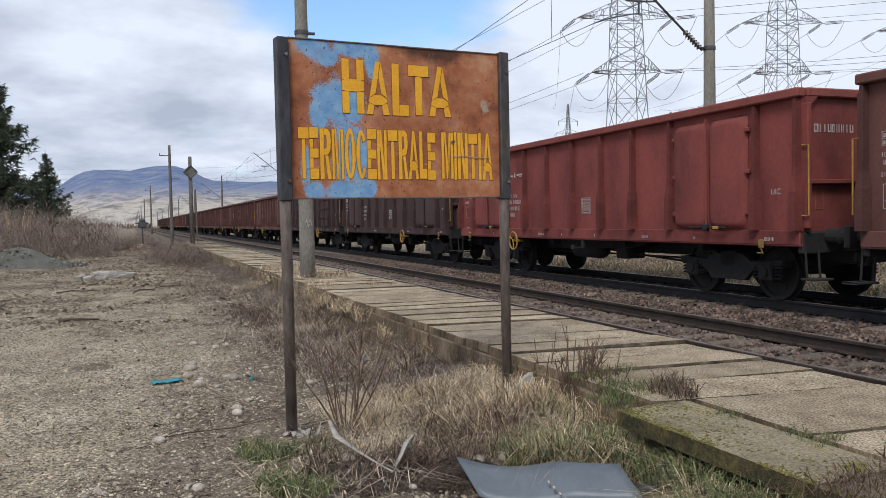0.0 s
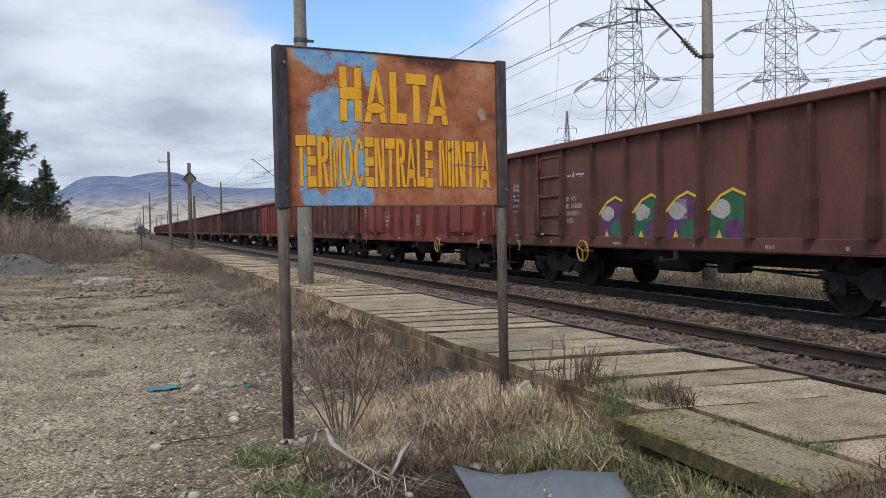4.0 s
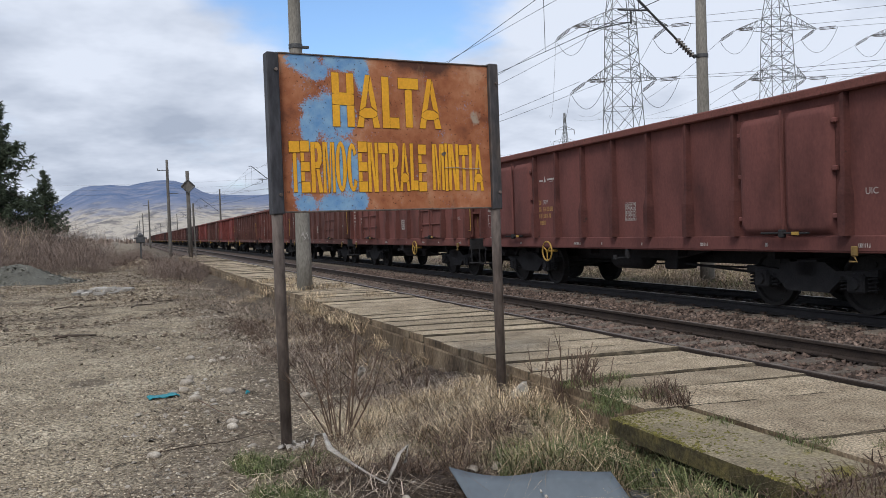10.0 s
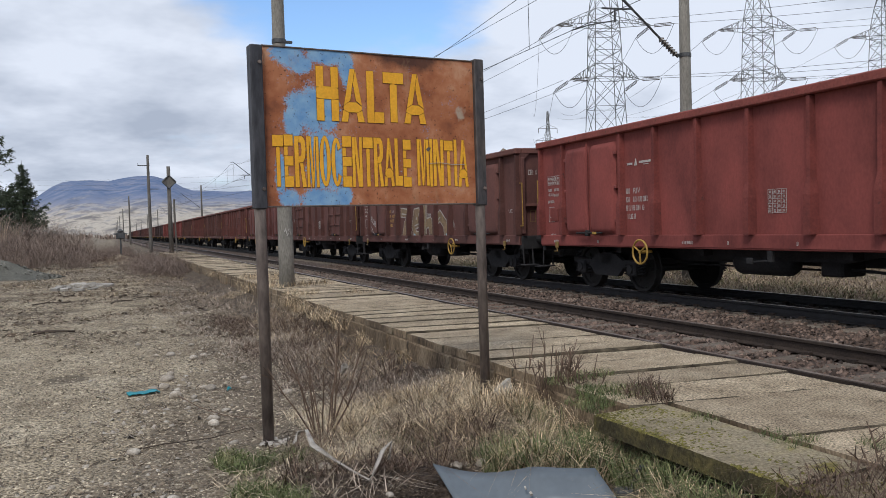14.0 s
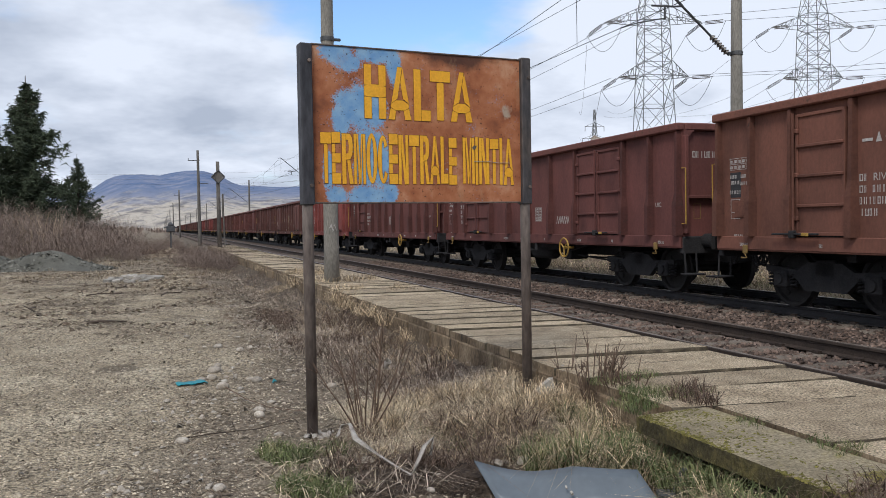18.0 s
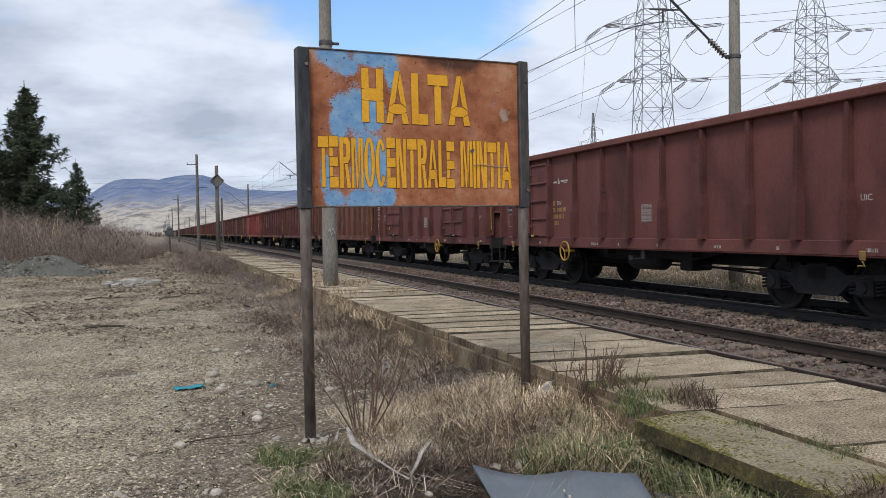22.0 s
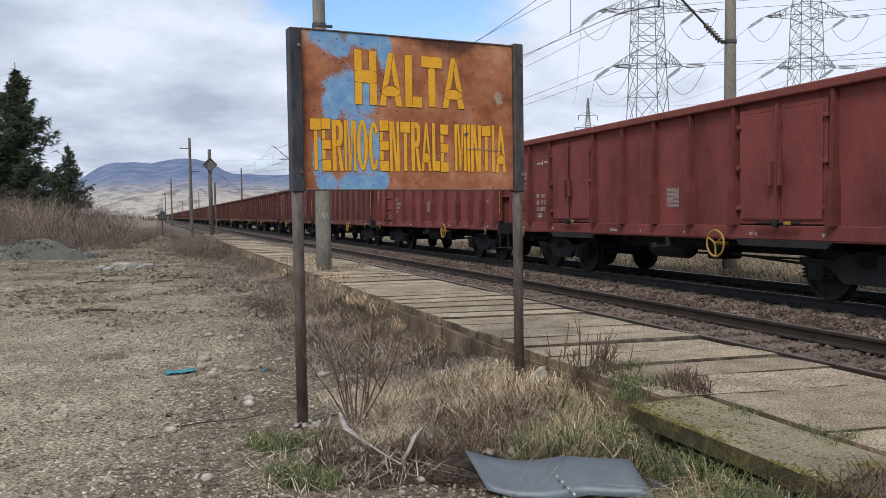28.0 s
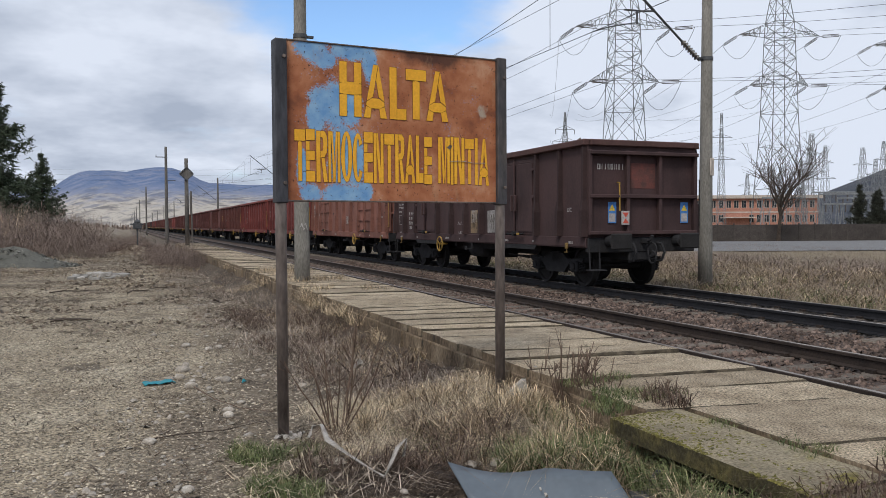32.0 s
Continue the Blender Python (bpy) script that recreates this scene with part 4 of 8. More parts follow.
        for x in (-HALF - 0.02, HALF + 0.02) if near else ():
            s = 1 if x > 0 else -1
            part("handrail", Shape().line([(x, 0.02, 1.37), (x, 0.14, 1.37), (x, 0.14, 2.40), (x, 0.02, 2.40)], 0.013, 6), M_YELLOW, wagon, "yellow shunter's handrail", at=m)
            if (x > 0) == (k == 1):
                part("step", Shape().box(x - s * 0.34, x + s * 0.04, 0.02, 0.28, 0.42, 0.45, 0.008).tube((x - s * 0.05, 0.06, 0.45), (x - s * 0.05, 0.02, FLOOR), 0.018, n=5).tube((x - s * 0.30, 0.06, 0.45), (x - s * 0.30, 0.02, FLOOR), 0.018, n=5), M_UNDER, wagon, at=m)
    # rim all round the top
    rim = Shape()
    for sx in (-1, 1):
        rim.box(sx * (HALF + 0.035) - 0.085, sx * (HALF + 0.035) + 0.085, -BODY - 0.03, 0.03, TOP - 0.01, TOP + 0.13, 0.02)
    for y in (-0.02, -BODY + 0.02):
        rim.box(-HALF + 0.05, HALF - 0.05, y - 0.08, y + 0.08, TOP - 0.008, TOP + 0.128, 0.02)
    part("top_rim", rim, M_RIM, wagon)
    # gear below
    for y in (-2.0, -11.0):
        attach(BOGIE if near else BOGIE_FAR, wagon, pose(0, y, 0))
    tank = Shape().lathe([(0.02, -0.62), (0.17, -0.58), (0.21, -0.5), (0.21, 0.5), (0.17, 0.58), (0.02, 0.62)], 14, "y", (-0.75, -6.1, 0.68))
    part("air_tank", tank, M_UNDER, wagon, "black brake reservoir", smooth=True)
    part("brake_rod", Shape().tube((-0.2, -3, 0.55), (-0.2, -10, 0.55), 0.02, n=6).tube((-0.6, -7.4, 0.62), (-0.6, -9.6, 0.5), 0.025, n=6).box(-0.8, -0.3, -7.6, -7.2, 0.5, 0.8, 0.03), M_UNDER, wagon)
    # handbrake wheel on the visible side
    hw = Shape().ring((-HALF - 0.16, 0, 0.84), 0.22, 0.019, "x", 22, 6)
    for a in range(3):
        t = a * 2.094 + 0.5
        hw.tube((-HALF - 0.16, 0, 0.84), (-HALF - 0.16, 0.21 * math.cos(t), 0.84 + 0.21 * math.sin(t)), 0.016, n=5)
    hw.tube((-HALF + 0.1, 0, 0.84), (-HALF - 0.18, 0, 0.84), 0.03, n=8)
    part("handwheel", hw, M_YELLOW, wagon, "yellow handbrake wheel")
    if not near:
        return wagon
    # stencilled lettering: a load table, a number block and a data panel
    def glyphs(shape, y, z, n, size, gap=1.35, axis="y"):
        """A row of small strokes of uneven width, standing in for stencilled figures."""
        for i in range(n):
            w = size * (0.36 + 0.22 * ((i * 7 + n) % 3) / 2)
            a = y + i * size * gap * 0.55
            k = (i * 5 + n) % 4
            boxes = [(0, 0.26, 0, 1), (0.74, 1, 0, 1), (0, 1, 0, 0.16), (0, 1, 0.84, 1)][: 2 + k % 3] if k else [(0.35, 0.65, 0, 1)]
            for p, q, lo, hi in boxes:
                if axis == "y":
                    shape.box(-0.003, 0, -a - q * w, -a - p * w, z + lo * size, z + hi * size)
                else:
                    shape.box(a + p * w, a + q * w, -0.003, 0, z + lo * size, z + hi * size)

    grid = Shape()
    for i in range(6):
        grid.box(-0.003, 0, -0.36, 0, i * 0.07, i * 0.07 + 0.006)
    for i in range(5):
        grid.box(-0.003, 0, -0.36 + i * 0.0885, -0.354 + i * 0.0885, 0, 0.35)
    for i in range(5):
        for j in range(4):
            glyphs(grid, 0.025 + j * 0.0885, 0.018 + i * 0.07, 2, 0.035)
    part("load_table", grid, M_WHITE, wagon, "white stencilled load table", at=pose(-HALF - 0.004, -6.82, 1.47))
    bars = Shape()
    for z, y, n in ((0.48, 0, 2), (0.32, 0, 2), (0.32, 0.22, 6), (0.16, 0, 6), (0.16, 0.50, 1), (0.0, 0.02, 4)):
        glyphs(bars, y, z, n, 0.10)
    nb = -3.25 if kind == "round" else -2.98 if kind == "single" else -1.38
    part("number_block", bars, M_WHITE, wagon, "white stencilled number block", at=pose(-HALF - 0.004, nb, 1.28 if kind == "plain" else 1.45))
    part("riv_letters", RIV_ME, M_WHITE, wagon, at=pose(-HALF - 0.004, nb - 0.22, 1.76 if kind == "plain" else 1.93, 0, 0, -90))
    part("uic_letters", UIC_ME, M_WHITE, wagon, at=pose(-HALF - 0.004, -12.38 if kind == "round" else -12.15, 1.70, 0, 0, -90))
    logo = Shape().prism([(-0.22, 0.0), (-0.32, 0.0), (-0.27, 0.14)], -0.003, 0).box(-0.003, 0, -0.17, 0, 0.02, 0.06).box(-0.003, 0, -0.72, -0.38, 0.035, 0.075).box(-0.003, 0, -0.66, -0.50, 0, 0.012)
    part("emblem", logo, M_WHITE, wagon, "white company emblem", at=pose(-HALF - 0.004, nb - 0.05, 2.58 if kind == "plain" else 2.45))
    tab = Shape()
    for i in range(3):
        tab.box(-0.003, 0, -0.50, 0, 0.82 + i * 0.095, 0.826 + i * 0.095)
    for i in range(6):
        tab.box(-0.003, 0, -0.50 + i * 0.098, -0.494 + i * 0.098, 0.82, 1.01)
    for i in range(5):
        glyphs(tab, 0.02 + i * 0.098, 0.84, 2, 0.05)
        glyphs(tab, 0.02 + i * 0.098, 0.935, 2, 0.05)
    for y, z, n in ((0.0, 0.68, 4), (0.03, 0.58, 5), (0.27, 0.68, 5), (0.25, 0.56, 5), (0.0, 0.42, 6), (0.1, -0.32, 5)):
        glyphs(tab, y, z, n, 0.06)
    for a, b, c, d in ((0.02, 0.25, 0.0, 0.008), (0.02, 0.25, 0.32, 0.328), (0.02, 0.028, 0, 0.33), (0.242, 0.25, 0, 0.33), (0.13, 0.142, 0.04, 0.24), (0.05, 0.22, 0.10, 0.112)):
        tab.box(-0.003, 0, -b, -a, c, d)
    part("data_panel", tab, M_WHITE, wagon, "white stencilled weight table", at=pose(-HALF - 0.004, -0.30, 1.44))
    if kind == "single":
        part("black_panel", Shape().box(-0.002, 0, -0.27, -0.01, 0.36, 0.78), M_BLACKP, wagon, "black painted field behind the figures", at=pose(-HALF - 0.001, -0.30, 1.44))
    part("label_holder", Shape().box(-0.018, 0, -0.30, 0, 0, 0.28, 0.006).box(-0.024, -0.018, -0.27, -0.03, 0.03, 0.25, 0.002), M_DARKCOAT, wagon, "dark label holder", at=pose(-HALF, -0.42, 1.46))
    sill_marks = Shape()
    for y, n in ((0.6, 5), (2.3, 2), (4.9, 7), (6.0, 1), (7.4, 1), (9.1, 5), (10.6, 2), (12.3, 5)):
        glyphs(sill_marks, y, 0, n, 0.055)
    part("sill_marks", sill_marks, M_WHITE, wagon, at=pose(-HALF - 0.053, 0, FLOOR + 0.06))
    end_no = Shape()
    for a, n in ((-1.15, 2), (-0.97, 4), (-0.62, 3)):
        glyphs(end_no, a, 0, n, 0.12, 1.3, "x")
    part("end_number", end_no, M_WHITE, wagon, "white stencilled number on the end", at=pose(0, -BODY + 0.017, 2.60))
    for o in wagon.children:
        if o.name.split(".")[0] in ("load_table", "number_block", "data_panel", "sill_marks", "end_number", "emblem"):
            o["kind"] = "stuff"
    return wagon


RED, BROWN, DARK, MID, SALMON, RUSTY = (0.192, 0.047, 0.040), (0.114, 0.047, 0.039), (0.058, 0.032, 0.031), (0.140, 0.049, 0.040), (0.205, 0.086, 0.063), (0.122, 0.043, 0.037)
RUSTRED = (0.136, 0.055, 0.038)
# index from the head of what passes: door pattern, colour, handwheel, lettering
PASSING = {
    0: ("round", RED, 3.74, 0), 1: ("round", BROWN, 4.0, 1), 2: ("round", RED, 9.2, 0), 3: ("single", BROWN, 3.9, 0), 4: ("single", MID, 9.1, 0),
    5: ("ribbed", BROWN, 4.4, 1), 6: ("ribbed", MID, 8.6, 0), 7: ("round", RUSTY, 3.86, 1), 8: ("ribbed", BROWN, 4.4, 0), 9: ("round", BROWN, 9.05, 1),
    10: ("round", RED, 3.85, 0), 11: ("single", RUSTY, 8.9, 0), 12: ("ribbed", RUSTY, 8.65, 0), 13: ("single", RUSTRED, 3.8, 0), 14: ("ribbed", RUSTY, 8.67, 0),
    15: ("single", RUSTY, 3.84, 1), 16: ("round", MID, 3.87, 0), 17: ("single", MID, 9.15, 0), 18: ("single", RED, 8.87, 0), 19: ("plain", RED, 8.4, 0),
    20: ("ribbed", SALMON, 8.66, 0), 21: ("plain", DARK, 4.69, 0),
}
WORDS = {RED: "bright red oxide", BROWN: "dull brown", DARK: "dark soot-brown", MID: "red-brown", SALMON: "faded salmon-brown", RUSTY: "rusty brown-red", RUSTRED: "orange-tinged rust-red"}
DOORS = {"round": "bowed double doors", "ribbed": "ribbed double doors", "single": "a single ribbed door", "plain": "flat panelled double doors"}


def wagon_at(t, n):
    """Distance along the track of a wagon's front at t seconds."""
    return 22.085 + 9.759 * t - 0.0114 * t * t - 14.04 * n


def coat(ob, colour, lift=1.0):
    for o in ob.children_recursive:
        if o.name.split(".")[0] in PAINTED:
            o.color = (colour[0], colour[1] * 1.06, colour[2] * 1.09, 1)
        # Ribs get a darker tint that paints in their shaded sides.
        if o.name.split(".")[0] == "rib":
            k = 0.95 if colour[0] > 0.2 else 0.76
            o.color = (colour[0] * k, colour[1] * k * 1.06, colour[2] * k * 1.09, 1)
        if o.name.split(".")[0] == "top_rim":
            o.color = (colour[0] * 0.9 + 0.03, colour[1] * 0.9 + 0.015, colour[2] * 0.9 + 0.012, 1)


PROTO = {(k, near): build_wagon(k, near) for k in PATTERNS for near in (True, False) if near or k != "plain"}
WAGONS = {}


def make_train():
    rnd = random.Random(3)
    for n in range(-21, 22):
        if n in PASSING:
            kind, colour, wheel_at, ochre = PASSING[n]
        else:
            kind = rnd.choice(("round", "ribbed", "single", "ribbed", "single"))
            colour, wheel_at, ochre = rnd.choice((BROWN, DARK, BROWN, RUSTY, DARK, MID)), rnd.choice((3.9, 8.8)), rnd.random() < 0.3
        if n == -1:
            kind, colour = "round", DARK
        if n == -2:
            kind, colour = "ribbed", DARK
        w = copy_thing(PROTO[kind, n > -7], pose(TRACK_X, wagon_at(0, n), 0))
        w.name = "wagon"
        tagged(w, "%s open bogie wagon with %s" % (WORDS[colour], DOORS[kind]), "goods wagon", "wagons of the train")
        k = rnd.uniform(0.9, 1.1)
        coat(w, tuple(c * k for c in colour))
        for o in w.children:
            base = o.name.split(".")[0]
            if base == "handwheel":
                o.location.y = -wheel_at
            if ochre and base in ("number_block",):
                o.data = OCHRE[kind]
        WAGONS[n] = w


OCHRE = {}
for k, w in PROTO.items():
    for o in w.children:
        if o.name.split(".")[0] == "number_block":
            OCHRE[k[0]] = o.data.copy()
            OCHRE[k[0]].materials[0] = M_TAN


# ---- what sets single wagons apart: sprayed pieces, loads, tail board ----
def spray(n, outline, material, label, y=0.0, z=0.0, lift=0.004, name="sprayed_shape"):
    """A flat painted shape on the wall; outline in metres from the front and from the rail."""
    s = Shape().prism([(-(p[0] + y), p[1] + z) for p in outline], -HALF - lift, -HALF - lift + 0.003)
    part(name, s, material, WAGONS[n], label)


def stroke(n, pts, r, material, label, lift=0.006):
    s = Shape()
    for k, (a, b) in enumerate(zip(pts, pts[1:])):
        up = lift + 0.0009 * (k % 4)
        d = Vector((b[0] - a[0], b[1] - a[1]))
        q = Vector((-d.y, d.x)).normalized() * r
        e = d.normalized() * r * 0.6
        s.prism([(-(a[0] + q.x - e.x), a[1] + q.y - e.y), (-(b[0] + q.x + e.x), b[1] + q.y + e.y), (-(b[0] - q.x + e.x), b[1] - q.y + e.y), (-(a[0] - q.x - e.x), a[1] - q.y - e.y)], -HALF - up, -HALF - up + 0.0006)
    part("sprayed_line", s, material, WAGONS[n], label)


def blob(cx, cz, rx, rz, seed, n=14):
    return [(cx + rx * math.cos(6.283 * i / n) * (1 + 0.3 * wob(i, seed, 0.7, seed)), cz + rz * math.sin(6.283 * i / n) * (1 + 0.3 * wob(seed, i, 0.6, seed))) for i in range(n)]


def wagon_details():
    # silver-edged tan letter-like shapes, run together
    shapes = ([(4.50, 1.92), (5.22, 1.86), (4.86, 1.48), (4.70, 1.14), (5.36, 1.12)],
              [(5.72, 1.50), (6.10, 1.56), (6.10, 1.88), (5.80, 1.86), (5.62, 1.42), (5.80, 1.12), (6.22, 1.14)],
              [(6.72, 2.20), (6.66, 1.60), (6.60, 1.12), (6.62, 1.50), (7.10, 1.56), (7.16, 1.12)],
              [(7.52, 1.10), (7.56, 1.58), (7.90, 1.74), (8.26, 1.50), (8.40, 1.10)])
    for i, pts in enumerate(shapes):
        stroke(9, pts, 0.165, M_SILVER, "silver sprayed outline", 0.003)
        stroke(9, pts, 0.130, M_SPRAYTAN, "tan sprayed filling", 0.0085)
        stroke(9, [(p[0] + 0.03, p[1] - 0.04) for p in pts[:3]], 0.020, M_SILVER, "pale sprayed line", 0.014)
        for x in (pts[0][0], pts[-1][0]):
            stroke(9, [(x, 0.99), (x + 0.01, 1.16)], 0.07, M_SPRAYBLUE if i % 2 else M_SPRAYDUN, "sprayed patch at the letter's foot", 0.0180)
    for i in range(5):
        stroke(9, [(8.62 + 0.09 * i, 1.86 - 0.09 * i), (8.66 + 0.09 * i, 1.66 - 0.09 * i)], 0.010, M_WHITE, "thin white scrawl", 0.008)
    # many-coloured piece
    for i, (x, m) in enumerate(((4.35, M_SPRAYVIO), (5.55, M_SPRAYGRN), (6.6, M_SPRAYVIO), (7.75, M_SPRAYGRN))):
        w = 0.95
        spray(3, [(x, 0.98), (x + w, 0.98), (x + w, 1.7 + 0.1 * (i % 2)), (x + w * 0.5, 1.92), (x + 0.05, 1.6)], m, "dark sprayed ground")
        spray(3, blob(x + 0.3, 1.62, 0.24, 0.16, i + 3), M_SILVER, "silver sprayed shape", lift=0.008)
        spray(3, blob(x + 0.62, 1.28, 0.22, 0.20, i + 9), M_SPRAYGRN if i % 2 == 0 else M_SPRAYVIO, "sprayed shape", lift=0.009)
        spray(3, [(x + 0.1, 1.0), (x + 0.42, 1.0), (x + 0.26, 1.28)], M_SPRAYYEL, "yellow sprayed spike", lift=0.011)
        stroke(3, [(x, 1.62), (x + 0.3, 1.85), (x + 0.6, 1.95), (x + w, 1.82)], 0.025, M_SPRAYYEL, "yellow sprayed outline", 0.013)
    # white hand-drawn signs in a row
    for i, y in enumerate((4.75, 5.85, 6.9, 8.05, 9.25)):
        k = 0.32 + 0.04 * i
        stroke(16, [(y, 1.85), (y + 0.10, 1.85 + k), (y + 0.16, 1.88), (y + 0.22, 1.85 + k * 0.6), (y + 0.26, 1.84)], 0.016, M_WHITE, "white hand-drawn sign")
        stroke(16, [(y - 0.12, 1.84), (y + 0.36, 1.88)], 0.012, M_WHITE, "white hand-drawn stroke")
    for i in range(6):
        stroke(16, [(9.1 + 0.09 * i, 1.36), (9.2 + 0.07 * i, 1.62 - 0.03 * i), (9.25 + 0.1 * i, 1.40)], 0.012, M_WHITE, "white scribble")
    # dark last wagon: tan and white panels, scribbles
    spray(21, [(6.75, 1.18), (7.5, 1.20), (7.5, 1.84), (6.75, 1.82)], M_SPRAYTAN, "tan sprayed panel")
    spray(21, [(7.9, 1.2), (8.6, 1.22), (8.6, 1.82), (7.9, 1.80)], M_SPRAYGREY, "grey sprayed panel")
    for i in range(4):
        stroke(21, [(6.85 + 0.16 * i, 1.3), (6.9 + 0.16 * i, 1.72), (6.97 + 0.16 * i, 1.35)], 0.012, M_BARK, "dark sprayed stroke", 0.009)
        stroke(21, [(8.0 + 0.15 * i, 1.3), (8.0 + 0.15 * i, 1.7), (8.1 + 0.15 * i, 1.5)], 0.010, M_BARK, "dark sprayed stroke", 0.009)
        stroke(21, [(5.85 + 0.11 * i, 1.02), (5.88 + 0.11 * i, 1.22), (5.95 + 0.11 * i, 1.05)], 0.012, M_WHITE, "white scribble")
        stroke(21, [(5.8 + 0.10 * i, 1.42), (5.86 + 0.10 * i, 1.50)], 0.010, M_WHITE, "white scribble")
    tag = text_shape("ALL CAPS", 0.30, M_WHITE, "sprayed_words", 0.006, 0.0, 0.46)
    part("sprayed_words", tag, M_WHITE, WAGONS[9], "thin white sprayed words", at=pose(-HALF - 0.156, -1.50, 1.72, 0, 27, -90))
    stroke(9, [(1.47 + 0.02, 1.58 - 0.10), (1.47 + 0.2, 1.58 - 0.2), (1.47 + 0.08, 1.58 - 0.24), (1.47 + 0.4, 1.58 - 0.36)], 0.010, M_WHITE, "white sprayed line", 0.15)
    for i in range(7):
        stroke(12, [(8.0 + 0.09 * i, 1.40), (8.04 + 0.09 * i, 1.58), (8.09 + 0.09 * i, 1.42)], 0.009, M_WHITE, "faint white scribble")
    for line in ([(12.14, 2.30), (12.18, 2.70)], [(12.30, 2.32), (12.33, 2.68)], [(12.14, 2.47), (12.34, 2.52)], [(12.42, 2.62), (12.40, 2.33), (12.56, 2.35)]):
        stroke(20, line, 0.018, M_WHITE, "white chalk stroke")
    chip = random.Random(31)
    for i in range(46):
        y = chip.uniform(0.3, 12.7)
        if not (1.8 < y < 4.1 or 8.9 < y < 11.2):
            spray(20, blob(y, chip.uniform(1.3, 3.0), chip.uniform(0.02, 0.05), chip.uniform(0.02, 0.06), i, 8), M_UNDER, "dark chip in the paint", name="paint_chip")
    spray(14, [(2.3, 1.38), (2.48, 1.38), (2.48, 1.54), (2.3, 1.54)], M_YELLOW, "yellow tag", lift=0.09)
    brake = text_shape("R 75m", 0.10, M_WHITE, "brake_mark")
    part("brake_mark", brake, M_WHITE, WAGONS[17], "white brake mark", at=pose(-HALF - 0.056, -1.14, FLOOR + 0.10, 0, 0, -90))
    edge = Shape()
    for a, b, c, d in ((1.10, 1.50, 0.06, 0.068), (1.10, 1.50, 0.20, 0.208), (1.10, 1.108, 0.06, 0.208), (1.492, 1.50, 0.06, 0.208)):
        edge.box(-HALF - 0.056, -HALF - 0.053, -b, -a, FLOOR + c, FLOOR + d)
    part("brake_mark_frame", edge, M_WHITE, WAGONS[17])
    # lumps of load just above the rim
    rnd = np.random.RandomState(4)
    for n in (0, 4, 5, 6, 8, 9, 12, 13, 14, 15, 17, 18, 19, 21):
        k = 260
        y = -0.8 - 11.4 * rnd.rand(k)
        hump = 0.10 + 0.12 * np.sin(y * 1.1 + n) + 0.05 * np.sin(y * 3.7 + 2 * n)
        pos = np.stack([rnd.uniform(-1.2, 1.2, k), y, TOP - 0.06 + hump * rnd.rand(k)], 1)
        part("load", stones_mesh("load", pos, 0.08 + 0.14 * rnd.rand(k), M_LOAD, 0.6), M_LOAD, WAGONS[n], "broken scrap and rubble load")
    # tail of the train
    tail = WAGONS[21]
    y = -BODY - 0.03
    for x in (-0.78, 1.12):
        lab = part("blue_label", Shape().box(-0.105, 0.105, -0.004, 0, 0, 0.46, 0.001), M_BLUE, tail, "blue and white warning label", at=pose(x, y + 0.035, 1.44))
        part("label_triangle", Shape().prism([(-0.08, 0.27), (0.08, 0.27), (0, 0.41)], -0.006, -0.004, "y"), M_SPRAYYEL, lab)
        part("label_field", Shape().box(-0.08, 0.08, -0.006, -0.004, 0.03, 0.21), M_WHITE, lab)
    board = part("tail_board", Shape().box(-0.14, 0.14, -0.03, 0, 0, 0.42, 0.01), M_WHITE, tail, "white tail board with red triangles", at=pose(-0.53, y - 0.09, 1.40) @ Matrix.Scale(0.72, 4))
    part("red_triangle", Shape().prism([(-0.11, 0.05), (0.11, 0.05), (0, 0.20)], -0.034, -0.03, "y"), M_REDL, board)
    part("red_triangle", Shape().prism([(-0.11, 0.37), (0.11, 0.37), (0, 0.22)], -0.034, -0.03, "y"), M_REDL, board)
    part("lamp_bracket", Shape().line([(-0.66, y + 0.02, 2.32), (-0.66, y - 0.07, 2.32), (-0.66, y - 0.08, 1.7)], 0.018, 6), M_YELLOW, tail, "yellow lamp bracket")
    part("red_patch", Shape().box(-0.30, 0.34, -0.003, 0, 2.2, 2.75), M_REDOX, tail, "patch of fresh red oxide paint", at=pose(0, y + 0.048, 0))
    for o in tail.children:
        if o.name.split(".")[0] == "handrail":
            o.data = DARKRAIL


make_train()
DARKRAIL = next(o.data for o in WAGONS[0].children if o.name.split(".")[0] == "handrail").copy()
DARKRAIL.materials[0] = M_UNDER
wagon_details()
for proto in [*PROTO.values(), BOGIE, BOGIE_FAR]:
    for o in [*proto.children_recursive, proto]:
        bpy.data.objects.remove(o)


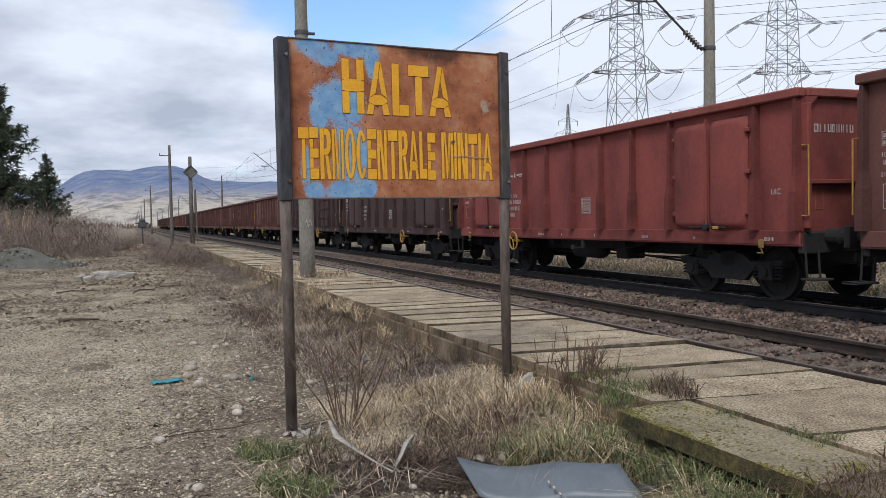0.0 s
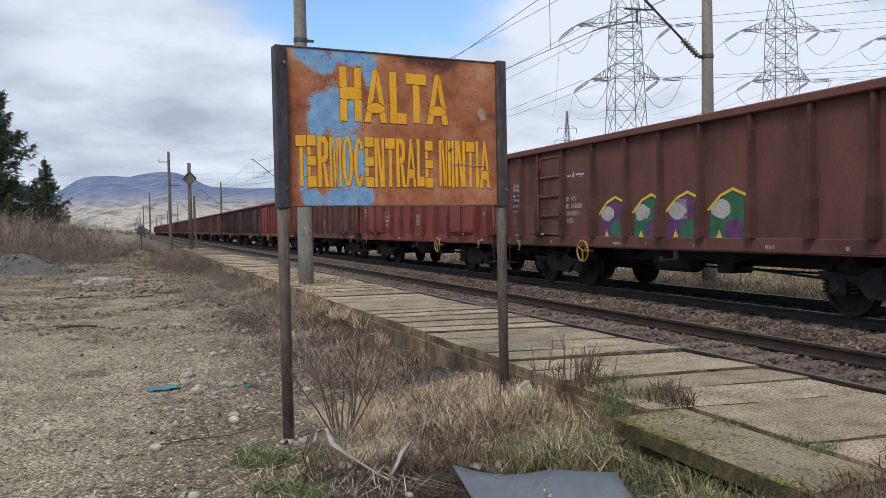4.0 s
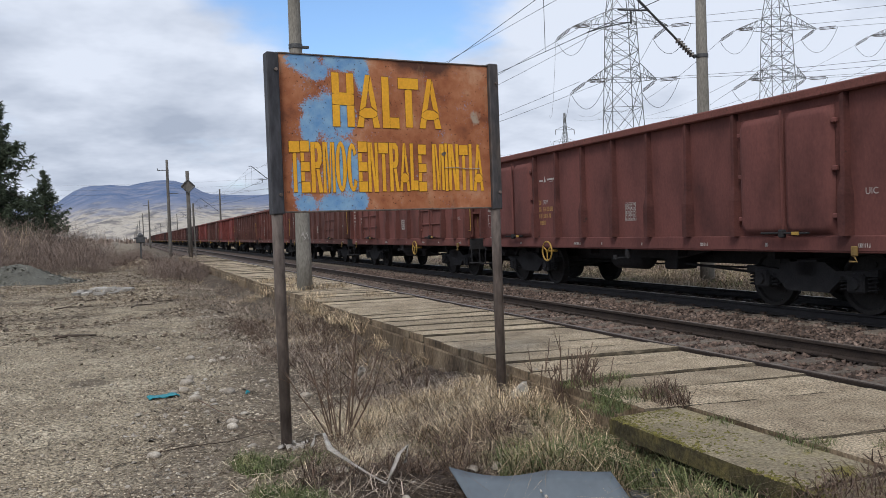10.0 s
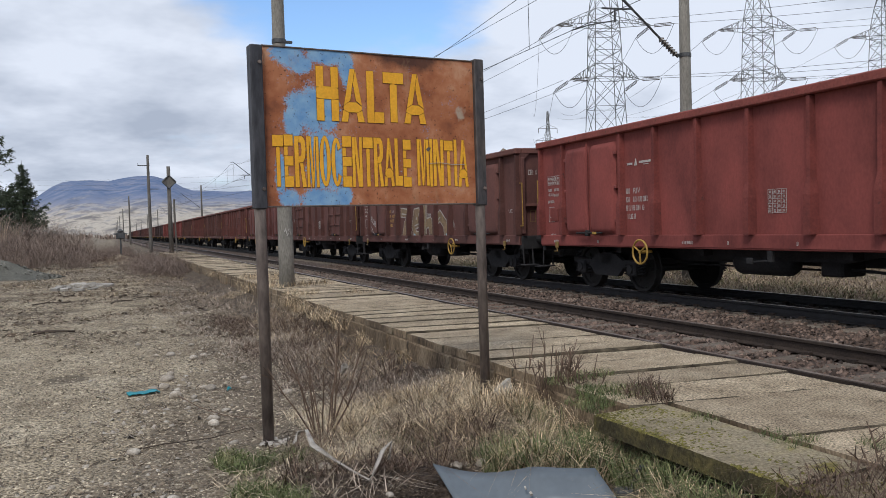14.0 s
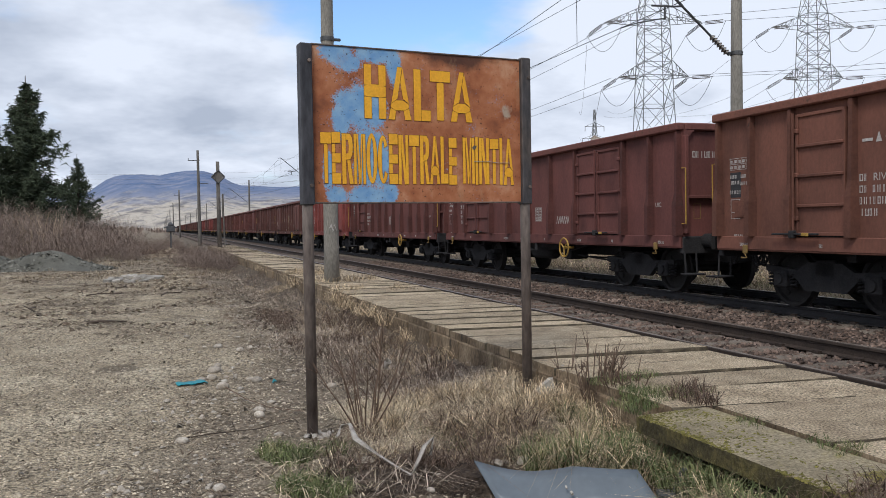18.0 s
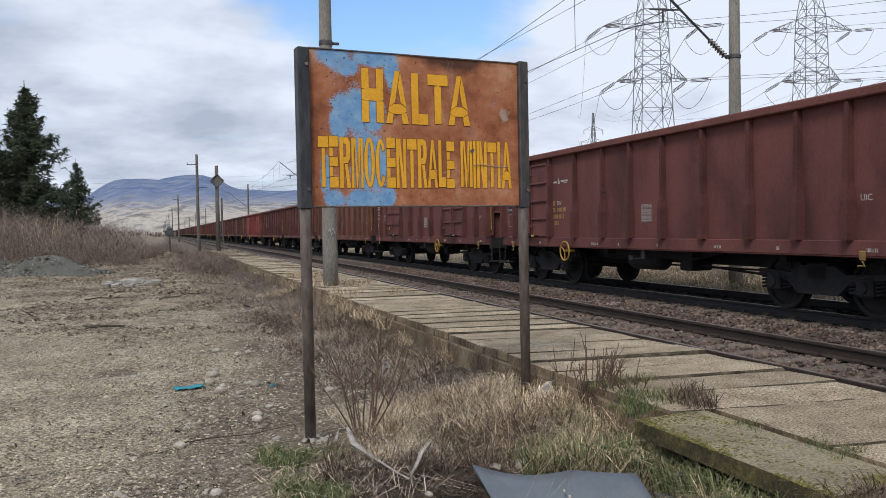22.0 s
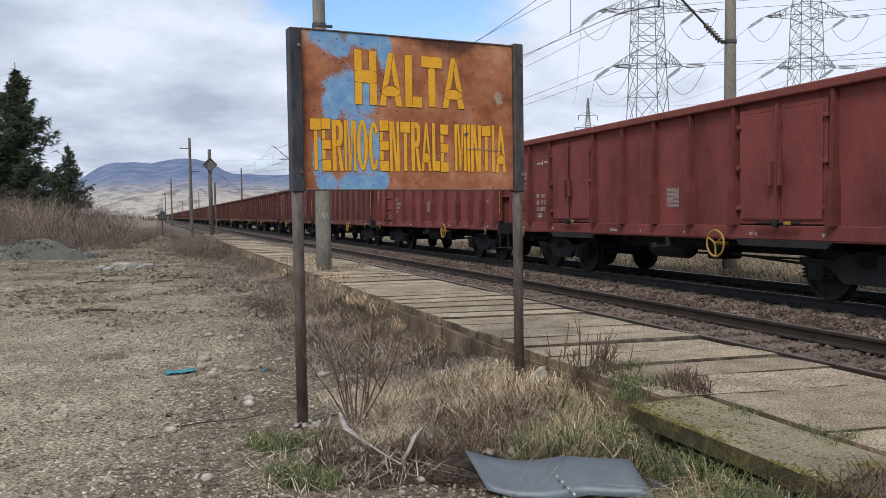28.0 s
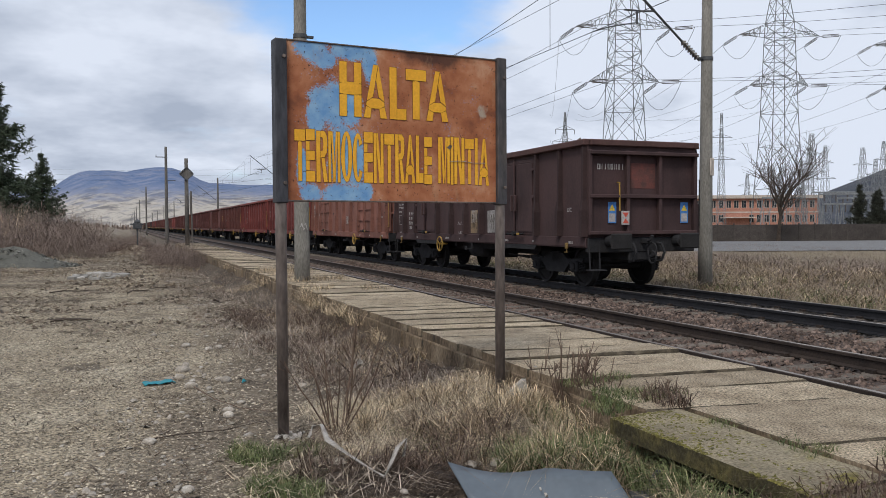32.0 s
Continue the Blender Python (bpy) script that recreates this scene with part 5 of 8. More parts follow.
# ---- the station sign ----
def rust_panel():
    """Rust-brown sheet with remains of sky-blue paint; sign space: x along the board, z up."""
    m = bpy.data.materials.new("rusted_blue_board")
    m.use_nodes = True
    nt = m.node_tree
    N, L = nt.nodes, nt.links
    p = N["Principled BSDF"]
    p.inputs["Roughness"].default_value = 0.75
    p.inputs["Specular IOR Level"].default_value = 0.25
    tc = N.new("ShaderNodeTexCoord")

    def nz(scale, detail=6.0, rgh=0.65, stretch=None):
        n = N.new("ShaderNodeTexNoise")
        n.inputs["Scale"].default_value, n.inputs["Detail"].default_value, n.inputs["Roughness"].default_value = scale, detail, rgh
        if stretch:
            mp = N.new("ShaderNodeMapping")
            mp.inputs["Scale"].default_value = stretch
            L.new(tc.outputs["Object"], mp.inputs[0])
            L.new(mp.outputs[0], n.inputs["Vector"])
        else:
            L.new(tc.outputs["Object"], n.inputs["Vector"])
        return n.outputs["Fac"]

    def op(kind, a, b):
        n = N.new("ShaderNodeMath")
        n.operation = kind
        for i, v in enumerate((a, b)):
            if isinstance(v, (int, float)):
                n.inputs[i].default_value = v
            else:
                L.new(v, n.inputs[i])
        return n.outputs[0]

    def blob(x, z, rx, rz):
        mp = N.new("ShaderNodeMapping")
        mp.vector_type = "TEXTURE"
        mp.inputs["Location"].default_value, mp.inputs["Scale"].default_value = (x, 0, z), (rx, 9, rz)
        L.new(tc.outputs["Object"], mp.inputs[0])
        g = N.new("ShaderNodeTexGradient")
        g.gradient_type = "SPHERICAL"
        L.new(mp.outputs[0], g.inputs[0])
        return g.outputs["Fac"]

    ramp = N.new("ShaderNodeValToRGB")
    e = ramp.color_ramp.elements
    for q in range(2):
        e.new(0.5)
    for i, (pos, c) in enumerate(((0.30, (0.17, 0.058, 0.030)), (0.45, (0.31, 0.110, 0.049)), (0.57, (0.40, 0.160, 0.078)), (0.70, (0.50, 0.275, 0.165)))):
        e[i].position, e[i].color = pos, (*c, 1)
    L.new(nz(3.1), ramp.inputs[0])
    fields = [blob(0.30, 2.79, 0.19, 0.15), blob(0.40, 2.71, 0.14, 0.09), blob(0.63, 2.80, 0.25, 0.10), blob(0.78, 2.72, 0.09, 0.22), blob(0.47, 2.36, 0.13, 0.27), blob(0.33, 2.27, 0.10, 0.20), blob(0.39, 2.42, 0.17, 0.13), blob(0.62, 2.35, 0.12, 0.22), blob(0.54, 1.98, 0.16, 0.36), blob(0.64, 1.95, 0.12, 0.34), blob(0.205, 1.86, 0.06, 0.22), blob(0.28, 1.68, 0.12, 0.10), blob(0.54, 1.67, 0.25, 0.12), blob(0.72, 1.69, 0.10, 0.12)]
    total = fields[0]
    for b in fields[1:]:
        total = op("MAXIMUM", total, b)
    total = op("ADD", op("MULTIPLY", total, 0.80), op("ADD", op("MULTIPLY", op("SUBTRACT", nz(5.5, 7.0, 0.7), 0.5), 0.75), op("MULTIPLY", op("SUBTRACT", nz(70.0, 3.0, 0.6), 0.5), 0.75)))
    amt = N.new("ShaderNodeMapRange")
    amt.inputs["From Min"].default_value, amt.inputs["From Max"].default_value = 0.13, 0.30
    L.new(total, amt.inputs["Value"])
    mx = N.new("ShaderNodeMixRGB")
    L.new(amt.outputs[0], mx.inputs[0])
    L.new(ramp.outputs[0], mx.inputs[1])
    bl = N.new("ShaderNodeValToRGB")
    bl.color_ramp.elements[0].position, bl.color_ramp.elements[0].color = 0.35, (0.135, 0.29, 0.53, 1)
    bl.color_ramp.elements[1].position, bl.color_ramp.elements[1].color = 0.65, (0.25, 0.41, 0.58, 1)
    L.new(nz(9.0), bl.inputs[0])
    L.new(bl.outputs[0], mx.inputs[2])
    out = mx.outputs[0]
    # dark specks, long dark stain along the top, pale scuffs
    for src, lo, hi, colour, k in ((nz(46, 3.0, 0.6), 0.64, 0.70, (0.04, 0.018, 0.012), 0.85), (op("ADD", op("MULTIPLY", blob(1.35, 2.84, 0.65, 0.20), 0.9), op("MULTIPLY", op("SUBTRACT", nz(6.0), 0.5), 0.9)), 0.30, 0.62, (0.055, 0.028, 0.022), 0.85), (nz(4.2, 6.0, 0.7, (1, 1, 0.5)), 0.58, 0.74, (0.42, 0.27, 0.16), 0.6), (op("ADD", op("MULTIPLY", blob(1.83, 2.40, 0.12, 0.16), 0.62), op("MULTIPLY", op("SUBTRACT", nz(14.0), 0.5), 0.9)), 0.35, 0.55, (0.42, 0.38, 0.30), 0.7)):
        r = N.new("ShaderNodeMapRange")
        r.inputs["From Min"].default_value, r.inputs["From Max"].default_value, r.inputs["To Max"].default_value = lo, hi, k
        L.new(src, r.inputs["Value"])
        n = N.new("ShaderNodeMixRGB")
        L.new(r.outputs[0], n.inputs[0])
        L.new(out, n.inputs[1])
        n.inputs[2].default_value = (*colour, 1)
        out = n.outputs[0]
    L.new(out, p.inputs["Base Color"])
    bn = N.new("ShaderNodeBump")
    bn.inputs["Strength"].default_value, bn.inputs["Distance"].default_value = 0.35, 0.004
    L.new(nz(30), bn.inputs["Height"])
    L.new(bn.outputs[0], p.inputs["Normal"])
    return m


def ring_half(side, inner, cut=0.0):
    """Half of an upright oval band in the unit square: side -1 left, 1 right; cut: how far from the middle it stops."""
    out, n = [], 10
    for i in range(n + 1):
        t = math.pi * (cut + (1 - 2 * cut) * i / n)
        out.append((0.5 + side * 0.5 * math.sin(t), 0.5 + 0.5 * math.cos(t)))
    for i in range(n, -1, -1):
        t = math.pi * (cut + (1 - 2 * cut) * i / n)
        out.append((0.5 + side * inner * math.sin(t), 0.5 + 0.40 * math.cos(t)))
    return out


def block(x0, x1, z0, z1):
    return [(x0, z0), (x1, z0), (x1, z1), (x0, z1)]


# stencil pieces of each letter in a unit square
STENCIL = {
    "H": [block(0, 0.33, 0, 0.40), block(0, 0.33, 0.62, 1), block(0.67, 1, 0, 0.40), block(0.67, 1, 0.62, 1), [(0, 0.42), (0.2, 0.405), (0.8, 0.405), (1, 0.42), (1, 0.60), (0.75, 0.635), (0.25, 0.635), (0, 0.60)]],
    "A": [[(0.13, 0.31), (0.42, 1), (0.62, 1), (0.40, 0.40)], [(0.64, 0.985), (0.90, 0.31), (0.645, 0.40), (0.54, 0.72)], block(0.0, 0.01, 0, 0.01), [(0, 0), (0.28, 0), (0.33, 0.17), (0.10, 0.22)], [(1, 0), (0.72, 0), (0.67, 0.17), (0.90, 0.22)], [(0.10, 0.235), (0.30, 0.18), (0.70, 0.18), (0.90, 0.235), (0.885, 0.30), (0.65, 0.37), (0.35, 0.37), (0.125, 0.30)]],
    "L": [block(0, 0.42, 0.0, 1), block(0.44, 1, 0, 0.21)],
    "T": [block(0, 1, 0.78, 1), [(0.33, 0), (0.67, 0), (0.67, 0.755), (0.5, 0.775), (0.33, 0.755)]],
    "E": [block(0, 0.40, 0.215, 0.40), block(0, 0.40, 0.60, 0.77), [(0, 0.79), (1, 0.79), (1, 1), (0, 1)], [(0, 0.41), (1, 0.41), (1, 0.59), (0, 0.59)], [(0, 0), (1, 0), (1, 0.205), (0, 0.205)]],
    "R": [block(0, 0.36, 0, 1), [(0.38, 1), (0.72, 1), (0.93, 0.93), (1, 0.77), (0.94, 0.58), (0.74, 0.49), (0.38, 0.48), (0.38, 0.60), (0.58, 0.62), (0.64, 0.74), (0.58, 0.87), (0.38, 0.88)], [(0.46, 0.47), (0.74, 0.475), (1, 0), (0.66, 0)]],
    "M": [block(0, 0.22, 0, 1), block(0.78, 1, 0, 1), [(0.235, 1), (0.36, 1), (0.56, 0.22), (0.50, 0), (0.40, 0)], [(0.765, 1), (0.64, 1), (0.575, 0.68), (0.565, 0.0), (0.60, 0)]],
    "O": [ring_half(-1, 0.17), ring_half(1, 0.17)],
    "C": [ring_half(-1, 0.15), ring_half(1, 0.17, 0.0)[:4] + ring_half(1, 0.17, 0.0)[-4:], ring_half(1, 0.17, 0.0)[7:11] + ring_half(1, 0.17, 0.0)[11:15]],
    "N": [block(0, 0.28, 0, 1), block(0.72, 1, 0, 1), [(0.30, 1), (0.44, 1), (0.71, 0.30), (0.71, 0), (0.58, 0), (0.30, 0.68)]],
    "I": [block(0, 1, 0, 1)],
}
STENCIL["A"].pop(2)


def letter(ch, x0, x1, z0, z1, parent):
    """Yellow stencilled letter over its thin rusted edge."""
    front, edge = Shape(), Shape()
    for poly in STENCIL[ch]:
        pts = [(x0 + p[0] * (x1 - x0), z0 + p[1] * (z1 - z0)) for p in poly]
        cx, cz = sum(p[0] for p in pts) / len(pts), sum(p[1] for p in pts) / len(pts)
        front.prism(pts, -0.0166, -0.0150, "y")
        edge.prism([(p[0] + math.copysign(0.0022, p[0] - cx), p[1] + math.copysign(0.0028, p[1] - cz)) for p in pts], -0.0150, -0.0138, "y")
    ob = part("letter", front, M_LETTER, parent)
    part("letter_edge", edge, M_SEDGE, ob, "rusted dark edge of the letter")


def station_sign():
    rnd = random.Random(8)
    sign = thing("station_sign", label="rusted station name board with yellow lettering on two pipe posts", category="sign", at=pose(-4.80, 6.13, 0, 0, 0, 7.71))
    board = Shape()
    nx, nz = 16, 6
    vs, fs = [], []
    for k, dy in ((0, -0.012), (1, 0.012)):
        for j in range(nz + 1):
            for i in range(nx + 1):
                x, z = 0.085 + 1.885 * i / nx, 1.622 + (1.206 + 0.022 * i / nx) * j / nz
                vs.append((x, dy + 0.0015 * wob(x, z, 2.1, 2), z))
    n = (nx + 1) * (nz + 1)
    for j in range(nz):
        for i in range(nx):
            a = j * (nx + 1) + i
            fs += [(a, a + 1, a + nx + 2, a + nx + 1), (n + a, n + a + nx + 1, n + a + nx + 2, n + a + 1)]
    board.add(vs, fs)
    panel = part("board", board, rust_panel(), sign, "rust-brown sheet with remains of sky-blue paint")
    part("top_edge", Shape().box(0.085, 1.97, -0.02, 0.035, 0, 0.012, 0.003), M_POSTP, sign, at=pose(0, 0, 2.828, 0, -0.6, 0))
    part("bottom_edge", Shape().box(0.085, 1.965, -0.018, 0.035, 1.612, 1.624, 0.003), M_POSTP, sign)
    for x, top in ((0.038, 2.832), (2.018, 2.872)):
        post = part("post", Shape().tube((0, 0, -0.45), (0, 0, top - 0.003), 0.043, n=18), M_POSTP, sign, "dark brown steel pipe post", at=pose(x, 0, 0), smooth=True)
        part("channel", Shape().box(-0.047, 0.047, -0.05, 0.05, 1.60, top, 0.008), M_SLEEVE, post, "blue-black flat steel sleeve")
        for z in (1.75, 2.7):
            part("bolt", Shape().tube((0.02, -0.05, z), (0.02, -0.066, z), 0.014, n=6), M_POSTP, post)
    for ch, a, b in (("H", 0.517, 0.703), ("A", 0.722, 0.925), ("L", 0.950, 1.100), ("T", 1.098, 1.285), ("A", 1.285, 1.494)):
        letter(ch, a, b, 2.290 + rnd.uniform(-0.006, 0.006), 2.706 + rnd.uniform(-0.006, 0.006), panel)
    for ch, a, b in (("T", 0.147, 0.232), ("E", 0.238, 0.309), ("R", 0.321, 0.412), ("M", 0.420, 0.518), ("O", 0.526, 0.618), ("C", 0.624, 0.714), ("E", 0.720, 0.797), ("N", 0.805, 0.891), ("T", 0.900, 0.987), ("R", 0.996, 1.080), ("A", 1.084, 1.177), ("L", 1.186, 1.254), ("E", 1.263, 1.336), ("M", 1.395, 1.507), ("I", 1.516, 1.541), ("N", 1.551, 1.650), ("T", 1.658, 1.744), ("I", 1.756, 1.783), ("A", 1.793, 1.897)):
        letter(ch, a, b, 1.770 + rnd.uniform(-0.006, 0.006), 2.163 + rnd.uniform(-0.008, 0.008), panel)
    # accent of dents: torn spot and a loose white string across the last word
    part("string", Shape().line([(1.50, -0.02, 1.962), (1.62, -0.022, 1.968), (1.74, -0.02, 1.955), (1.86, -0.018, 1.958)], 0.003, 4), M_RIBBON, sign, "thin white string")
    part("torn_patch", Shape().add([(1.48, -0.019, 2.08), (1.50, -0.02, 2.06), (1.52, -0.019, 2.075), (1.53, -0.02, 2.095), (1.505, -0.019, 2.10)], [(0, 1, 2, 3, 4)]), M_POSTP, sign, "dark torn spot")


station_sign()


# ---- poles, overhead line ----
def concrete_pole(x, y, z0, height, r0, r1, label, lean=(0, 0), material=None):
    pole = thing("line_pole", label=label, category="pole", group="overhead line poles", at=pose(x, y, z0, lean[0], lean[1], 0))
    part("shaft", Shape().lathe([(r0 + (r1 - r0) * i / 8, -0.4 + (height + 0.4) * i / 8) for i in range(9)], 18), material or M_POLE, pole, smooth=True)
    return pole


def collar(pole, z, r, side):
    s = Shape().lathe([(r + 0.012, z - 0.05), (r + 0.016, z - 0.045), (r + 0.016, z + 0.045), (r + 0.012, z + 0.05)], 18)
    s.box(side * (r + 0.01), side * (r + 0.16), -0.03, 0.03, z - 0.03, z + 0.03, 0.01)
    return part("collar", s, M_STEEL, pole, "steel band with a bracket")


def insulator(a, b, r, n, parent):
    a, b = Vector(a), Vector(b)
    s = Shape().tube(a, b, r * 0.35, n=8)
    for i in range(n):
        c = a.lerp(b, (i + 0.5) / n)
        d = (b - a).normalized() * (0.3 * (b - a).length / n)
        s.tube(c - d, c + d, r, r * 0.45, 12)
    return part("insulator", s, M_GLASSINS, parent, "ribbed brown insulator")


def cantilever(pole, top, r, side, reach, low, high, main=False):
    """Bracket that carries the overhead wire: a sloping strut with an insulator, an upper tie and a steady arm."""
    a = Vector((side * (r + 0.10), 0, low))
    knee = Vector((side * (reach * 0.48), 0, high - 0.05))
    d = (knee - a).normalized()
    insulator(a + d * 0.10, a + d * 0.72, 0.085, 7, pole)
    part("strut", Shape().tube(a, knee, 0.03, n=8), M_STEEL, pole)
    part("steady_arm", Shape().line([knee, (side * reach * 0.56, 0, high - 0.08), (side * reach * 0.74, 0, high - 0.10)], 0.024, 6).tube((side * reach * 0.63, 0, high - 0.08), (side * reach * 0.63, 0, high - 0.42), 0.026, n=6).line([(side * reach * 0.63, 0, high - 0.38), (side * reach * 0.86, 0, high - 0.55), (side * reach, 0, high - 0.71)], 0.016, 5), M_STEEL, pole)
    if main:
        end = a + d * ((reach * 0.86) / abs(d.x))
        part("strut_top", Shape().tube(knee, end, 0.035, n=8).tube(end, (side * reach, 0, end.z - 0.06), 0.02, n=6), M_STEEL, pole)
    else:
        part("tie", Shape().tube((side * (r + 0.02), 0, top), knee, 0.014, n=6), M_STEEL, pole)


FARX, NEARX = 4.72, 0.75
for i, (y, hgt) in enumerate(((16.9, 9.2), (76.5, 9.4), (136.0, 9.4), (197.0, 9.4), (266.0, 9.4), (340.0, 9.4), (412.0, 9.4), (490.0, 9.4))):
    p = concrete_pole(8.12, y, -0.1, hgt, 0.185, 0.115, "tall grey concrete pole carrying the overhead line", (0, 0.25), M_POLE if i == 0 else M_POLEDARK)
    if i == 0:
        collar(p, 5.76, 0.142, -1)
        part("notice_plate", Shape().box(-0.10, 0.10, -0.19, -0.165, 2.75, 3.2, 0.01), M_PALE, p, "small pale notice plate", at=pose(-0.02, 0, 0, 0, 0, 25))
    cantilever(p, 8.4, 0.13, -1, 8.12 - FARX, 5.70, 6.88, True)
for i, y in enumerate((17.92, 82.7, 168.0, 250.0, 335.0, 425.0, 520.0, 640.0, 790.0)):
    p = concrete_pole(-2.2, y, 0.15 if i == 0 else -0.25, 9.4, 0.178, 0.118, "weathered grey concrete line pole at the platform edge" if i == 0 else "dark lineside pole with a crossbar", (0.1, 0.1), M_POLE if i == 0 else M_POLEDARK)
    if i == 0:
        collar(p, 5.48, 0.14, 1)
        marks = Shape()
        for k in range(5):
            t = k * 0.75
            marks.tube((-0.06 + 0.03 * k, -0.176, 1.25 + 0.08 * math.sin(t * 3)), (-0.03 + 0.03 * k, -0.173, 1.25 + 0.08 * math.sin(t * 3 + 1.4)), 0.012, n=4)
        part("scrawl", marks, M_WHITE, p, "white scrawled mark")
    else:
        part("cross_bar", Shape().box(-0.95, 0.15, -0.04, 0.04, 8.35, 8.43, 0.01).tube((-0.9, 0, 8.43), (-0.9, 0, 8.6), 0.03, n=6).box(-0.15, 0.9, -0.035, 0.035, 6.1, 6.16, 0.01), M_STEEL, p)


def marker_post():
    m = thing("diamond_marker", label="concrete post with a diamond-shaped rail marker board", category="rail marker", at=pose(-2.2, 54.5, -0.2))
    part("shaft", Shape().lathe([(0.15, -0.3), (0.11, 6.0)], 12), M_POLEDARK, m, smooth=True)
    part("stay", Shape().tube((0.34, 0.1, -0.3), (0.28, 0.05, 3.9), 0.05, n=8), M_POLEDARK, m)
    b = Shape().prism([(0, -0.36), (0.36, 0), (0, 0.36), (-0.36, 0)], -0.20, -0.17, "y")
    part("board", b, M_POLEDARK, m, "grey diamond board", at=pose(0, 0, 5.0))
    e = Shape()
    for a, b2 in (((0, -0.42), (0.42, 0)), ((0.42, 0), (0, 0.42)), ((0, 0.42), (-0.42, 0)), ((-0.42, 0), (0, -0.42))):
        e.tube((a[0], -0.21, a[1]), (b2[0], -0.21, b2[1]), 0.045, n=6)
    part("border", e, M_STEEL, m, "dark border", at=pose(0, 0, 5.0))


marker_post()


def overhead_wires():
    spans = [-44.0, 16.9, 76.5, 136.0, 197.0, 266.0, 340.0, 412.0, 490.0, 600.0]
    for x, lo, hi, word in ((FARX, 6.07, 7.72, "far"),):
        w = thing("overhead_wire", label="thin black catenary with droppers above the %s track" % word, category="wire")
        part("contact_wire", Shape().line([(x, y, lo) for y in spans], 0.009, 5), M_WIRE, w)
        mess = Shape()
        pts = []
        for a, b in zip(spans, spans[1:]):
            pts += [(x, a + (b - a) * k / 8, hi - 4.1 * (k / 8) * (1 - k / 8)) for k in range(8)]
        part("messenger_wire", mess.line(pts, 0.009, 5), M_WIRE, w)
        for a, b in zip(spans[:5], spans[1:6]):
            for q in (0.035, 0.19, 0.35, 0.5, 0.65, 0.81, 0.965):
                part("dropper", Shape().tube((x, a + (b - a) * q, lo), (x, a + (b - a) * q, hi - 4.1 * q * (1 - q)), 0.008, n=4), M_WIRE, w)
    feeder = thing("feeder_wire", label="single dark feeder wire on the pole tops", category="wire")
    part("strand", Shape().line([(8.1, y, 9.12) for y in spans], 0.009, 5), M_WIRE, feeder)


overhead_wires()

# ---- lattice pylons behind the line; places by right and depth of the view line at 20 degrees ----
VIEW = radians(20.0)


def off(right, depth, z=0.0):
    return Vector((-5.86 + right * math.cos(VIEW) + depth * math.sin(VIEW), -right * math.sin(VIEW) + depth * math.cos(VIEW), z))


def lattice(s, levels, r):
    """Four legs with crossed bracing; levels of (height, half width)."""
    for (z0, w0), (z1, w1) in zip(levels, levels[1:]):
        c0 = [(-w0, -w0, z0), (w0, -w0, z0), (w0, w0, z0), (-w0, w0, z0)]
        c1 = [(-w1, -w1, z1), (w1, -w1, z1), (w1, w1, z1), (-w1, w1, z1)]
        for i in range(4):
            j = (i + 1) % 4
            s.tube(c0[i], c1[i], r * 1.5, n=4, caps=False)
            s.tube(c0[i], c1[j], r, n=4, caps=False)
            s.tube(c0[j], c1[i], r, n=4, caps=False)
            s.tube(c1[i], c1[j], r, n=4, caps=False)


def cross_arm(z, half, w, rise, r, side):
    s = Shape()
    for sx in (side,):
        tip = (sx * half, 0, z)
        for sy in (-1, 1):
            s.tube((sx * w, sy * w, z), tip, r * 1.3, n=4, caps=False)
            s.tube((sx * w, sy * w, z + rise), tip, r * 1.3, n=4, caps=False)
            for k in range(1, 5):
                q, q1 = k / 5, (k + 0.9) / 5
                a = (sx * (w + (half - w) * q), sy * w * (1 - q), z)
                b = (sx * (w + (half - w) * q), sy * w * (1 - q), z + rise * (1 - q))
                c = (sx * (w + (half - w) * q1), sy * w * max(0, 1 - q1), z)
                s.tube(a, b, r, n=4, caps=False).tube(b, c, r, n=4, caps=False)
        s.tube((sx * w, -w, z), (sx * w, w, z), r, n=4, caps=False)
    return s


TIPS = {}


